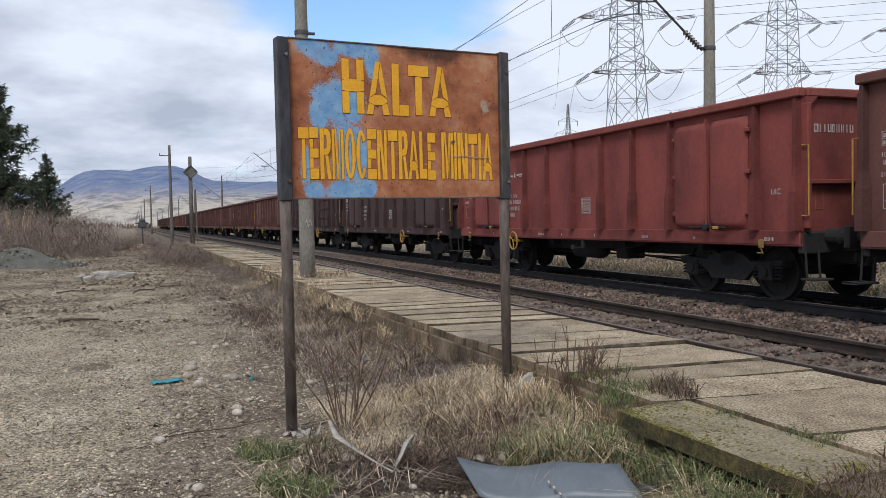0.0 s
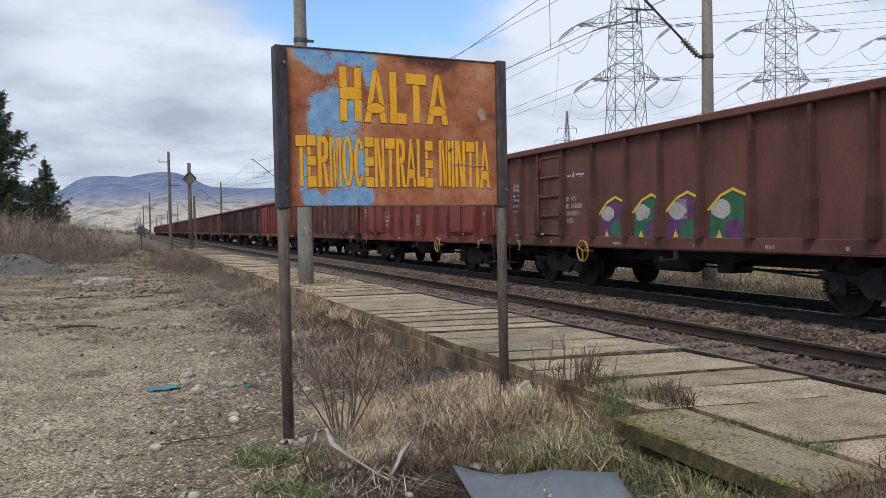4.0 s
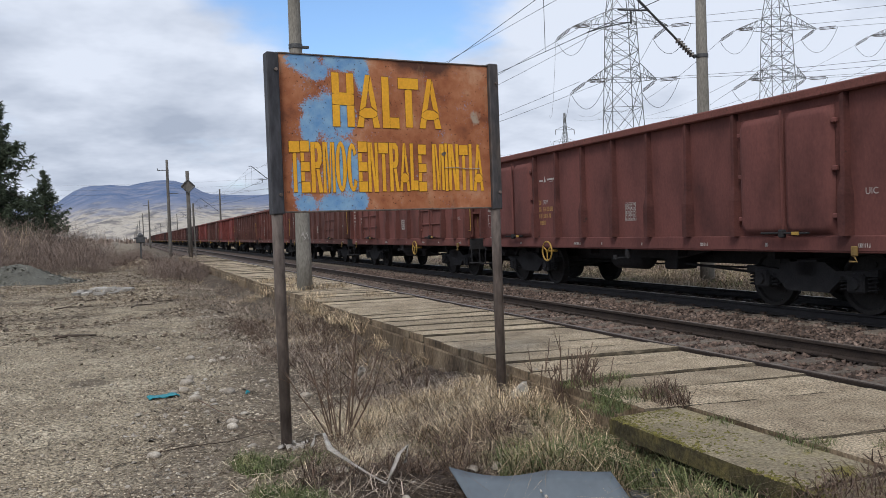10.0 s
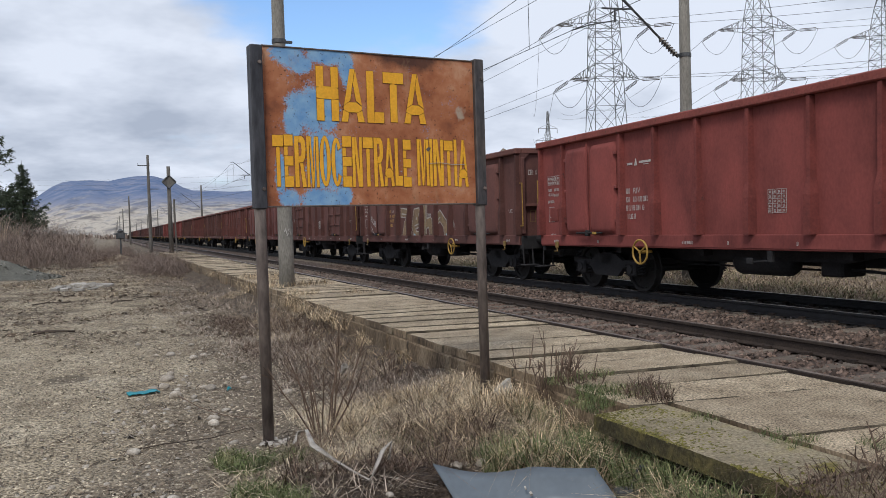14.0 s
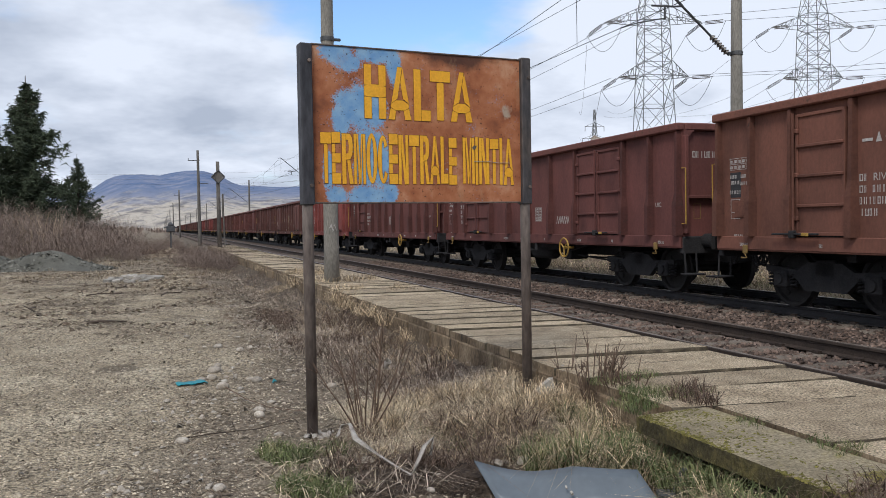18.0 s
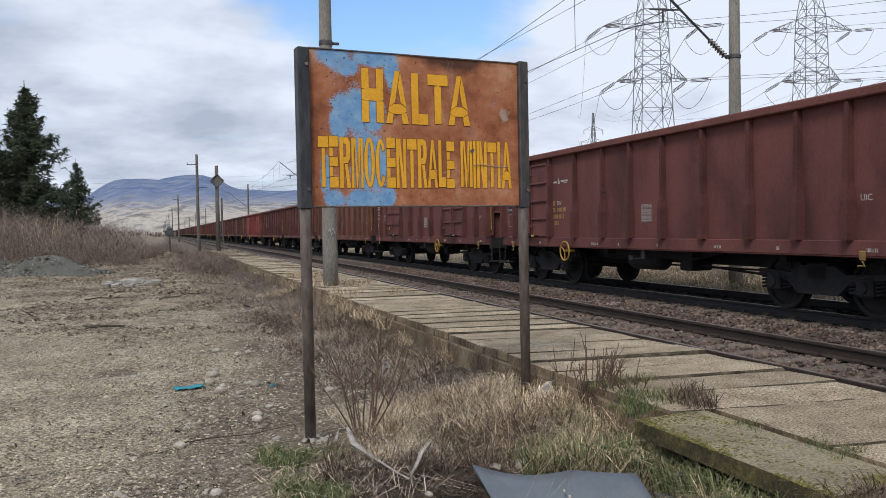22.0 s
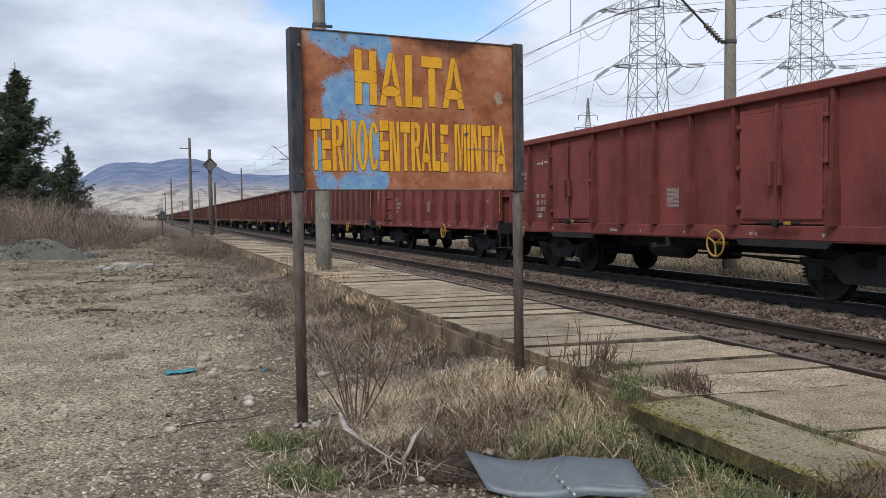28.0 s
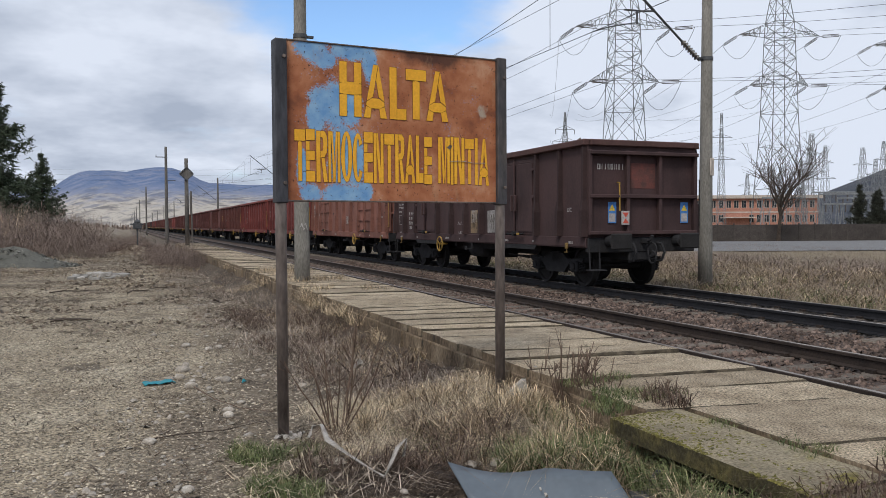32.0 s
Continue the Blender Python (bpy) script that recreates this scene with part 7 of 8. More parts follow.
# ---- ground cover ----
def verge_colours():
    """Litter-brown soil along the platform foot, darkened for the ditch's shade, and in the far yard, tan soil beyond
    the tracks.
    """
    nt = M_GROUND.node_tree
    N, L = nt.nodes, nt.links
    p = N["Principled BSDF"]
    src = p.inputs["Base Color"].links[0].from_socket
    tc = N.new("ShaderNodeTexCoord")
    sep = N.new("ShaderNodeSeparateXYZ")
    L.new(tc.outputs["Object"], sep.inputs[0])
    n = N.new("ShaderNodeTexNoise")
    n.inputs["Scale"].default_value, n.inputs["Detail"].default_value, n.inputs["Roughness"].default_value = 1.3, 8.0, 0.65
    L.new(tc.outputs["Object"], n.inputs["Vector"])
    n2 = N.new("ShaderNodeTexNoise")
    n2.inputs["Scale"].default_value, n2.inputs["Detail"].default_value = 24.0, 5.0
    L.new(tc.outputs["Object"], n2.inputs["Vector"])

    def litter(lo, hi):
        r = N.new("ShaderNodeValToRGB")
        r.color_ramp.elements[0].position, r.color_ramp.elements[0].color = 0.35, (*lo, 1)
        r.color_ramp.elements[1].position, r.color_ramp.elements[1].color = 0.68, (*hi, 1)
        L.new(n2.outputs["Fac"], r.inputs[0])
        return r.outputs[0]

    def mask(axis, a, b, wobble, k=1.0):
        m = N.new("ShaderNodeMath")
        m.operation = "MULTIPLY_ADD"
        L.new(n.outputs["Fac"], m.inputs[0])
        m.inputs[1].default_value = wobble
        L.new(sep.outputs[axis], m.inputs[2])
        r = N.new("ShaderNodeMapRange")
        r.interpolation_type = "SMOOTHSTEP"
        r.inputs["From Min"].default_value, r.inputs["From Max"].default_value, r.inputs["To Max"].default_value = a, b, k
        L.new(m.outputs[0], r.inputs["Value"])
        return r.outputs[0]

    # dark strips of trodden litter across the yard
    mp = N.new("ShaderNodeMapping")
    mp.inputs["Scale"].default_value = (0.55, 0.9, 1)
    L.new(tc.outputs["Object"], mp.inputs[0])
    n3 = N.new("ShaderNodeTexNoise")
    n3.inputs["Scale"].default_value, n3.inputs["Detail"].default_value, n3.inputs["Roughness"].default_value = 1.0, 9.0, 0.7
    L.new(mp.outputs[0], n3.inputs["Vector"])
    strips = N.new("ShaderNodeMapRange")
    strips.inputs["From Min"].default_value, strips.inputs["From Max"].default_value = 0.53, 0.60
    L.new(n3.outputs["Fac"], strips.inputs["Value"])
    yard = N.new("ShaderNodeMath")
    yard.operation = "MULTIPLY"
    L.new(strips.outputs[0], yard.inputs[0])
    L.new(mask(1, 13, 19, 3, 0.75), yard.inputs[1])
    # the path's brown border runs aslant from the yard to the near verge
    slant = N.new("ShaderNodeMath")
    slant.operation = "MULTIPLY_ADD"
    L.new(sep.outputs[1], slant.inputs[0])
    slant.inputs[1].default_value = -0.30
    L.new(sep.outputs[0], slant.inputs[2])
    both = N.new("ShaderNodeMath")
    both.operation = "MULTIPLY_ADD"
    L.new(n.outputs["Fac"], both.inputs[0])
    both.inputs[1].default_value = 2.6
    L.new(slant.outputs[0], both.inputs[2])
    border = N.new("ShaderNodeMapRange")
    border.interpolation_type = "SMOOTHSTEP"
    border.inputs["From Min"].default_value, border.inputs["From Max"].default_value, border.inputs["To Max"].default_value = -6.9, -5.9, 0.72
    L.new(both.outputs[0], border.inputs["Value"])
    stain = N.new("ShaderNodeMapping")
    stain.vector_type = "TEXTURE"
    stain.inputs["Location"].default_value, stain.inputs["Scale"].default_value = (-6.35, 10.1, -0.2), (0.27, 0.36, 3.0)
    L.new(tc.outputs["Object"], stain.inputs[0])
    round_spot = N.new("ShaderNodeTexGradient")
    round_spot.gradient_type = "SPHERICAL"
    L.new(stain.outputs[0], round_spot.inputs[0])
    damp = N.new("ShaderNodeMapRange")
    damp.inputs["From Min"].default_value, damp.inputs["From Max"].default_value, damp.inputs["To Max"].default_value = 0.05, 0.3, 0.8
    L.new(round_spot.outputs["Fac"], damp.inputs["Value"])
    out = src
    for f, c in ((damp.outputs[0], litter((0.10, 0.08, 0.06), (0.17, 0.14, 0.105))), (border.outputs[0], litter((0.075, 0.057, 0.043), (0.27, 0.215, 0.16))), (yard.outputs[0], litter((0.06, 0.046, 0.034), (0.18, 0.145, 0.108))), (mask(0, -4.35, -2.9, 1.8), litter((0.036, 0.027, 0.020), (0.195, 0.15, 0.108))), (mask(1, 28, 55, 12, 0.7), litter((0.07, 0.055, 0.04), (0.20, 0.165, 0.125))), (mask(0, 6.5, 8.0, 1.0), litter((0.12, 0.095, 0.062), (0.33, 0.265, 0.175)))):
        m = N.new("ShaderNodeMixRGB")
        L.new(f, m.inputs[0])
        L.new(out, m.inputs[1])
        L.new(c, m.inputs[2])
        out = m.outputs[0]
    L.new(out, p.inputs["Base Color"])


verge_colours()


def on_ground(xy, lift=0.0):
    return np.array([(x, y, ground_z(x, y) + lift) for x, y in xy])


def grit():
    n = 190000
    y = 3.0 + RNG.rand(n) ** 1.7 * 30
    x = -12 + RNG.rand(n) * 8.6
    pos = on_ground(np.stack([x, y], 1), 0.0)
    size = 0.005 + 0.013 * RNG.rand(n) ** 2 + 0.020 * (RNG.rand(n) < 0.008)
    thing("path_grit", stones_mesh("path_grit", pos, size, M_GRIT, 0.5), label="loose pale grit and pebbles on the path", category="gravel", kind="stuff")


grit()


def ground_litter():
    """Flat chips of bark, straw and dead leaf strewn over the path and the ditch."""
    n = 48000
    y = 3.2 + RNG.rand(n) ** 1.5 * 32
    x = -12 + RNG.rand(n) ** 0.75 * 9.2
    keep = (x > -5.6 - 0.8 * RNG.rand(n)) | (RNG.rand(n) < 0.35 + 0.02 * y)
    pos = on_ground(np.stack([x, y], 1)[keep], 0.004)
    k = len(pos)
    thing("ground_litter", blades_mesh("ground_litter", pos, 0.012 + 0.02 * RNG.rand(k), 0.006 + 0.012 * RNG.rand(k), 2.5 + 5 * RNG.rand(k), M_CHIP, 0.2), label="chips of bark and dead straw on the ground", category="litter", kind="stuff")


ground_litter()


def patch(n, x0, x1, y0, y1, cut, scale, seed):
    """Points in a box, kept where a noise field is high."""
    out = []
    pts = np.stack([x0 + (x1 - x0) * RNG.rand(n), y0 + (y1 - y0) * RNG.rand(n)], 1)
    for x, y in pts:
        e = min(x - x0, x1 - x, y - y0, y1 - y)
        if -4.25 < x < -3.12 and 3.2 < y < 4.74 - 0.72 * (x + 4.1):
            continue
        if wob(x, y, scale, seed) + min(0.0, (e - 0.25)) * 1.2 > cut:
            out.append((x, y))
    return np.array(out)


def grass(name, xy, h0, h1, w, lean, material, label, z=None, bend=0.6):
    pos = on_ground(xy) if z is None else np.array([(x, y, z) for x, y in xy])
    n = len(pos)
    thing(name, blades_mesh(name, pos, h0 + (h1 - h0) * RNG.rand(n) ** 1.4, w * (0.6 + 0.8 * RNG.rand(n)), lean[0] + (lean[1] - lean[0]) * RNG.rand(n), material, bend), label=label, category="grass", kind="stuff")


# tufts round the sign and the sheet
grass("dry_grass", np.concatenate([patch(15000, -4.5, -2.45, 5.2, 7.0, 0.04, 1.9, 2), patch(9000, -4.0, -2.4, 3.0, 5.2, 0.0, 1.7, 6)]), 0.06, 0.30, 0.0046, (0.4, 2.4), M_LEAFDRY, "tangled tan dry grass round the sign posts")
grass("dry_verge_grass", np.concatenate([patch(5000, -4.2, -3.02, -5, 3.0, 0.0, 1.2, 51), patch(9000, -3.7, -2.62, 6.6, 24, 0.16, 0.8, 5), patch(2600, -2.9, -2.5, 8.6, 11.5, -0.2, 1.2, 5)]), 0.04, 0.2, 0.005, (0.6, 2.4), M_LEAFDRY, "thin dead grass along the platform foot")
grass("dead_stalks", np.concatenate([patch(9000, -4.25, -2.65, 5.9, 16, -0.10, 0.9, 8), patch(4000, -5.0, -2.7, 10, 34, -0.02, 0.6, 9)]), 0.05, 0.26, 0.0058, (0.6, 2.8), M_TWIG, "dark brown dead stalks in the ditch")
green = [patch(7000, -5.25, -4.62, 4.5, 6.0, -0.12, 2.4, 3), patch(9000, -3.6, -2.75, 3.0, 5.3, -0.05, 1.9, 12), patch(900, -2.75, -2.45, 6.0, 6.5, -0.3, 2.0, 3), patch(700, -4.1, -3.4, 5.2, 5.9, 0.05, 2.0, 15)]
grass("green_grass", np.concatenate(green), 0.05, 0.15, 0.0055, (0.3, 1.6), M_LEAFGRN, "fresh green grass tufts among the dry ones", bend=0.4)
seam = [patch(1500, -2.95, -2.3, 4.40, 5.0, -0.05, 2.2, 4), patch(2600, -2.8, -2.05, 4.75, 5.65, -0.2, 2.2, 94), patch(800, -2.52, -2.30, 3.2, 4.4, -0.25, 2.2, 4), patch(700, -2.35, -2.0, 2.95, 3.35, -0.2, 2.5, 4)]
grass("slab_foot_grass", patch(9000, -3.7, -2.92, 2.6, 4.6, -0.3, 2.0, 61), 0.12, 0.36, 0.006, (0.2, 1.2), M_LEAFGRN, "rank grass standing against the kerb slab", bend=0.4)
grass("slab_foot_straw", patch(5000, -3.7, -2.92, 2.6, 4.6, -0.2, 2.0, 63), 0.12, 0.34, 0.006, (0.4, 1.8), M_LEAFDRY, "dry grass standing against the kerb slab")
grass("slab_brush", np.concatenate([patch(1700, -3.1, -2.0, 2.3, 3.05, -0.05, 1.8, 65), patch(120, -2.1, -1.6, 2.6, 3.2, 0.0, 1.8, 66)]), 0.05, 0.19, 0.0045, (0.8, 3.0), M_TWIG, "tangled dark stems lying over the slab", z=0.17, bend=0.9)
grass("platform_grass", np.concatenate(seam), 0.03, 0.10, 0.005, (0.3, 1.5), M_LEAFGRN, "green grass growing from the platform joints", z=0.165)
grass("platform_dry_grass", np.concatenate([patch(520, -2.5, -2.1, 4.4, 4.95, -0.2, 2.2, 9), patch(900, -2.7, -1.3, 17, 23, 0.0, 0.9, 3)]), 0.06, 0.22, 0.006, (0.4, 1.5), M_TWIG, "dry stalks on the platform", z=0.165)
grass("pole_grass", patch(5000, -2.75, -1.1, 14.5, 24, 0.02, 0.8, 13), 0.06, 0.26, 0.008, (0.4, 1.4), M_LEAFDRY, "dry grass about the pole foot", z=0.17)
# pale straw lying across the tufts, grey stems over the ditch
grass("loose_straw", np.concatenate([patch(5200, -4.5, -2.45, 5.3, 7.0, -0.15, 1.3, 22), patch(1800, -3.9, -2.5, 3.2, 5.2, 0.0, 1.5, 26), patch(120, -4.7, -4.0, 4.4, 5.5, 0.0, 1.8, 31), patch(250, -5.25, -4.62, 4.5, 6.0, -0.2, 2.0, 41)]), 0.07, 0.17, 0.0062, (1.2, 3.4), M_STRAW, "bleached straw lying across the grass", bend=0.9)
grass("grey_stems", np.concatenate([patch(2800, -4.6, -2.75, 6.4, 15, -0.05, 0.9, 28), patch(2600, -4.9, -2.8, 12, 30, -0.05, 0.6, 29), patch(350, -4.8, -4.0, 4.4, 5.6, -0.1, 1.8, 33)]), 0.06, 0.20, 0.0062, (0.9, 3.2), M_GREYSTEM, "grey dead stems matted over the ditch", bend=0.8)
# arching brambles over the ditch, a tangle between post and sheet, tufts over the platform's edge
grass("ditch_bramble", np.concatenate([patch(1900, -4.0, -2.85, 6.3, 12.5, -0.08, 1.1, 81), patch(1200, -3.9, -2.8, 12, 22, -0.1, 0.8, 82)]), 0.10, 0.34, 0.0048, (1.0, 3.0), M_GREYSTEM, "arching grey bramble stems over the ditch", bend=0.9)
grass("dark_bramble", patch(2400, -4.0, -2.8, 6.5, 16, -0.1, 1.0, 83), 0.10, 0.32, 0.0052, (0.8, 2.8), M_TWIG, "dark bramble stems over the ditch", bend=0.9)
grass("stem_tangle", np.concatenate([patch(3200, -4.5, -3.0, 4.75, 5.9, -0.1, 1.8, 85), patch(700, -5.0, -4.2, 4.5, 5.8, 0.0, 1.8, 86)]), 0.12, 0.34, 0.0042, (0.9, 3.0), M_TWIG, "tangled reddish-brown stems by the sheet", bend=0.9)
grass("edge_tufts", np.concatenate([patch(2600, -2.95, -2.50, 10.2, 15.8, -0.02, 1.1, 87), patch(900, -2.9, -2.55, 17, 30, 0.05, 0.9, 88)]), 0.12, 0.42, 0.0062, (0.6, 2.0), M_LEAFDRY, "dry tufts hanging over the platform edge", z=0.02, bend=0.7)
grass("corner_grass", patch(3000, -3.2, -2.67, 4.42, 6.0, -0.2, 1.8, 121), 0.14, 0.42, 0.005, (0.4, 1.6), M_LEAFDRY, "tall dry grass against the platform's corner")
grass("corner_green", patch(1500, -3.2, -2.67, 4.42, 6.1, -0.1, 1.8, 123), 0.12, 0.32, 0.005, (0.3, 1.2), M_LEAFGRN, "green grass against the platform's corner", bend=0.4)
# beyond the far track
grass("bank_grass", np.concatenate([patch(26000, 6.9, 13.5, 6, 34, -0.12, 0.7, 7), patch(9000, 12, 30, 8, 60, -0.1, 0.4, 8)]), 0.10, 0.34, 0.012, (0.6, 2.4), M_BANK, "matted tan grass on the bank beyond the tracks")
grass("bank_straw", np.concatenate([patch(9000, 6.6, 12.5, 5, 30, -0.1, 0.6, 101), patch(4000, 6.6, 12, 30, 60, -0.1, 0.5, 102)]), 0.10, 0.34, 0.011, (0.8, 2.8), M_LEAFDRY, "pale straw on the bank beyond the tracks")
grass("bank_stalks", patch(16000, 7.2, 16, 6, 40, -0.12, 0.5, 17), 0.12, 0.4, 0.010, (1.0, 3.4), M_BRUSH, "brown weed stalks on the bank")
grass("bank_bramble", np.concatenate([patch(9000, 13, 36, 10, 66, -0.15, 0.3, 37), patch(9000, 28, 66, 25, 104, -0.3, 0.2, 47), patch(5000, 7.6, 15, 6, 40, -0.1, 0.6, 38)]), 0.25, 0.70, 0.012, (1.1, 3.4), M_BRUSH, "arching brown bramble stems on the bank", bend=0.9)
grass("bank_green", patch(12000, 6.5, 10.5, 5, 34, -0.05, 0.9, 27), 0.08, 0.24, 0.013, (0.3, 1.0), M_LEAFGRN, "green grass at the foot of the bank")
def yard_debris():
    """Broken clods, bark and sticks strewn over the yard."""
    n = 16000
    x, y = -12.5 + 9.2 * RNG.rand(n), 13 + 36 * RNG.rand(n)
    keep = np.array([wob(a, b, 0.45, 71) > -0.08 for a, b in zip(x, y)])
    pos = on_ground(np.stack([x, y], 1)[keep], 0.01)
    k = len(pos)
    thing("yard_debris", blades_mesh("yard_debris", pos, 0.02 + 0.05 * RNG.rand(k), 0.015 + 0.035 * RNG.rand(k), 2.0 + 7 * RNG.rand(k), M_CHIP, 0.2), label="bark, straw and broken sticks strewn over the yard", category="litter", kind="stuff")
    n = 4500
    x, y = -12.5 + 9.2 * RNG.rand(n), 14 + 36 * RNG.rand(n)
    keep = np.array([wob(a, b, 0.4, 75) > 0.0 for a, b in zip(x, y)])
    pos = on_ground(np.stack([x, y], 1)[keep], 0.0)
    thing("yard_clods", stones_mesh("yard_clods", pos, 0.03 + 0.07 * RNG.rand(len(pos)) ** 2, M_CHIP, 0.6), label="lumps of earth and rubble in the yard", category="earth", kind="stuff")


yard_debris()
grass("yard_sticks", patch(1500, -11, -3.5, 12.5, 36, -0.05, 0.5, 111), 0.03, 0.07, 0.016, (3.0, 8.0), M_BARK, "dark sticks and bark strewn over the yard", bend=0.2)
grass("yard_straw", patch(2600, -11, -3.5, 13, 40, -0.02, 0.45, 112), 0.03, 0.09, 0.010, (2.0, 5.0), M_STRAW, "pale straw strewn over the yard", bend=0.3)


def border_stones():
    """Small pale stones along the path's brown border."""
    n = 900
    y = 5.0 + 20 * RNG.rand(n) ** 1.3
    x = -6.15 + 0.24 * (y - 5.0) * (y < 12) + 1.68 * (y >= 12) + RNG.normal(0, 0.45, n)
    keep = x < -3.7
    pos = on_ground(np.stack([x, y], 1)[keep], 0.004)
    thing("border_stones", stones_mesh("border_stones", pos, 0.010 + 0.030 * RNG.rand(len(pos)) ** 3, M_PEBBLE, 0.6), label="small pale stones along the path's edge", category="stones", kind="stuff")


border_stones()
grass("yard_grass", patch(8000, -12, -3.2, 22, 60, 0.05, 0.25, 21), 0.06, 0.25, 0.014, (0.6, 2.2), M_BANK, "straggling dry grass in the yard")


def shrub(x, y, z, h, stems, spread, seed, label, material=M_TWIG):
    rnd = random.Random(seed)
    s = thing("shrub", label=label, category="shrub", at=pose(x, y, z))
    for k in range(stems):
        st = Shape()
        a, tilt = rnd.uniform(0, 6.28), rnd.uniform(0.05, spread)
        d = Vector((math.cos(a) * tilt, math.sin(a) * tilt, 1)).normalized()
        L = h * rnd.uniform(0.55, 1.0)
        p = Vector((math.cos(a) * 0.05, math.sin(a) * 0.05, -0.03))
        pts = [p]
        for j in range(5):
            d = (d + Vector((rnd.uniform(-0.12, 0.12), rnd.uniform(-0.12, 0.12), 0.02))).normalized()
            pts.append(pts[-1] + d * L / 5)
        st.line(pts, 0.0080, 5, 0.0030)
        for j in range(rnd.randrange(2, 5)):
            b = rnd.randrange(2, 5)
            e = pts[b] + Vector((rnd.uniform(-1, 1), rnd.uniform(-1, 1), rnd.uniform(0.4, 1.2))).normalized() * L * rnd.uniform(0.12, 0.28)
            st.tube(pts[b], e, 0.004, 0.0018, 4)
        part("stem", st, material, s)
    return s


shrub(-4.36, 6.05, -0.17, 0.92, 13, 0.62, 1, "leafless reddish-brown shrub beside the sign post")
shrub(-2.62, 5.55, -0.10, 0.72, 26, 0.40, 2, "dead weed stems at the platform corner")
shrub(-2.50, 5.30, -0.05, 0.52, 20, 0.5, 3, "dead weed stems at the platform corner")
shrub(-2.62, 6.05, -0.12, 0.75, 6, 0.3, 4, "dead weed stems at the platform corner")
shrub(-2.60, 2.75, 0.0, 0.34, 18, 1.3, 5, "tangled dark brush over the platform slab")
shrub(-2.25, 2.85, 0.1, 0.34, 14, 1.3, 6, "tangled dark brush over the platform slab")
shrub(-2.95, 2.9, -0.1, 0.35, 22, 1.3, 7, "tangled dark brush over the platform slab")
shrub(-3.22, 7.2, -0.30, 0.42, 12, 1.2, 8, "tangled brown bramble at the platform foot")
shrub(-3.07, 8.3, -0.30, 0.42, 12, 1.2, 9, "tangled brown bramble at the platform foot")
shrub(-3.22, 9.6, -0.30, 0.42, 12, 1.2, 10, "tangled brown bramble at the platform foot")
shrub(-3.32, 11.4, -0.30, 0.42, 12, 1.1, 14, "tangled brown bramble at the platform foot")
shrub(-3.12, 13.2, -0.30, 0.42, 12, 1.1, 15, "tangled brown bramble at the platform foot")
thing("stick", Shape().line([(-5.28, 7.95, -0.10), (-5.12, 7.6, -0.16), (-4.95, 7.2, -0.17), (-4.72, 6.85, -0.15)], 0.005, 5, 0.003).tube((-5.12, 7.6, -0.16), (-5.2, 7.3, -0.12), 0.003, 0.002, 4), M_TWIG, "thin dry twig lying by the path", "branch")


def brush_bush(seed, h, wide):
    """A mass of fine grey-brown twigs: upright stems, each with side twigs up its length."""
    n, k = 150, 16
    a, q = RNG.rand(n) * 6.283, RNG.rand(n) ** 0.6
    foot = np.stack([np.cos(a) * q * wide, np.sin(a) * q * wide, 0 * a - 0.1], 1)
    tall = h * (0.45 + 0.6 * RNG.rand(n)) * (1 - 0.35 * q)
    tilt = np.stack([np.cos(a) * q, np.sin(a) * q, 0 * a], 1) * 0.35 + RNG.normal(0, 0.10, (n, 3)) * (1, 1, 0)
    w = 0.15 + 0.85 * RNG.rand(n, k)
    twig = foot[:, None] + (tilt[:, None] + np.array((0, 0, 1.0))) * (tall[:, None] * w)[..., None]
    twig = np.concatenate([foot, twig.reshape(-1, 3)])
    length = np.concatenate([tall * 1.1, (tall[:, None] * (0.10 + 0.30 * RNG.rand(n, k)) * (1.15 - 0.6 * w)).ravel()])
    lean = np.concatenate([0.2 + 0.7 * RNG.rand(n), 0.6 + 1.6 * RNG.rand(n * k)])
    return blades_mesh("brush", twig, length, np.concatenate([0.008 + 0.008 * RNG.rand(n), 0.005 + 0.007 * RNG.rand(n * k)]), lean, M_BRUSH, 0.35)


def yard_brush():
    rnd = random.Random(6)
    shapes = [brush_bush(k, 1.0 + 0.4 * k, 1.9 - 0.1 * k) for k in range(4)]
    spots = []
    for k in range(60):                                   # thicket to the west of the path
        y = rnd.uniform(44, 84)
        spots.append((rnd.uniform(-21, -9.5), y, rnd.uniform(0.9, 1.8)))
    for k in range(52):                                   # lower growth beside the line
        y = rnd.uniform(34, 80)
        spots.append((rnd.uniform(-11.0, -3.4) if y > 46 else rnd.uniform(-4.6, -3.2), y, rnd.uniform(0.3, 0.75)))
    for x, y, sc in spots:
        ob = thing("bush", rnd.choice(shapes), label="leafless grey-brown bush of fine twigs", category="bush", group="bushes in the yard", at=pose(x, y, ground_z(x, y), 0, 0, rnd.uniform(0, 360)) @ Matrix.Scale(sc, 4))


yard_brush()
grass("tall_reeds", patch(1500, -22, -12, 52, 76, 0.12, 0.25, 91), 1.2, 3.2, 0.022, (0.05, 0.35), M_LEAFDRY, "tall pale reeds standing in the thicket", bend=0.3)
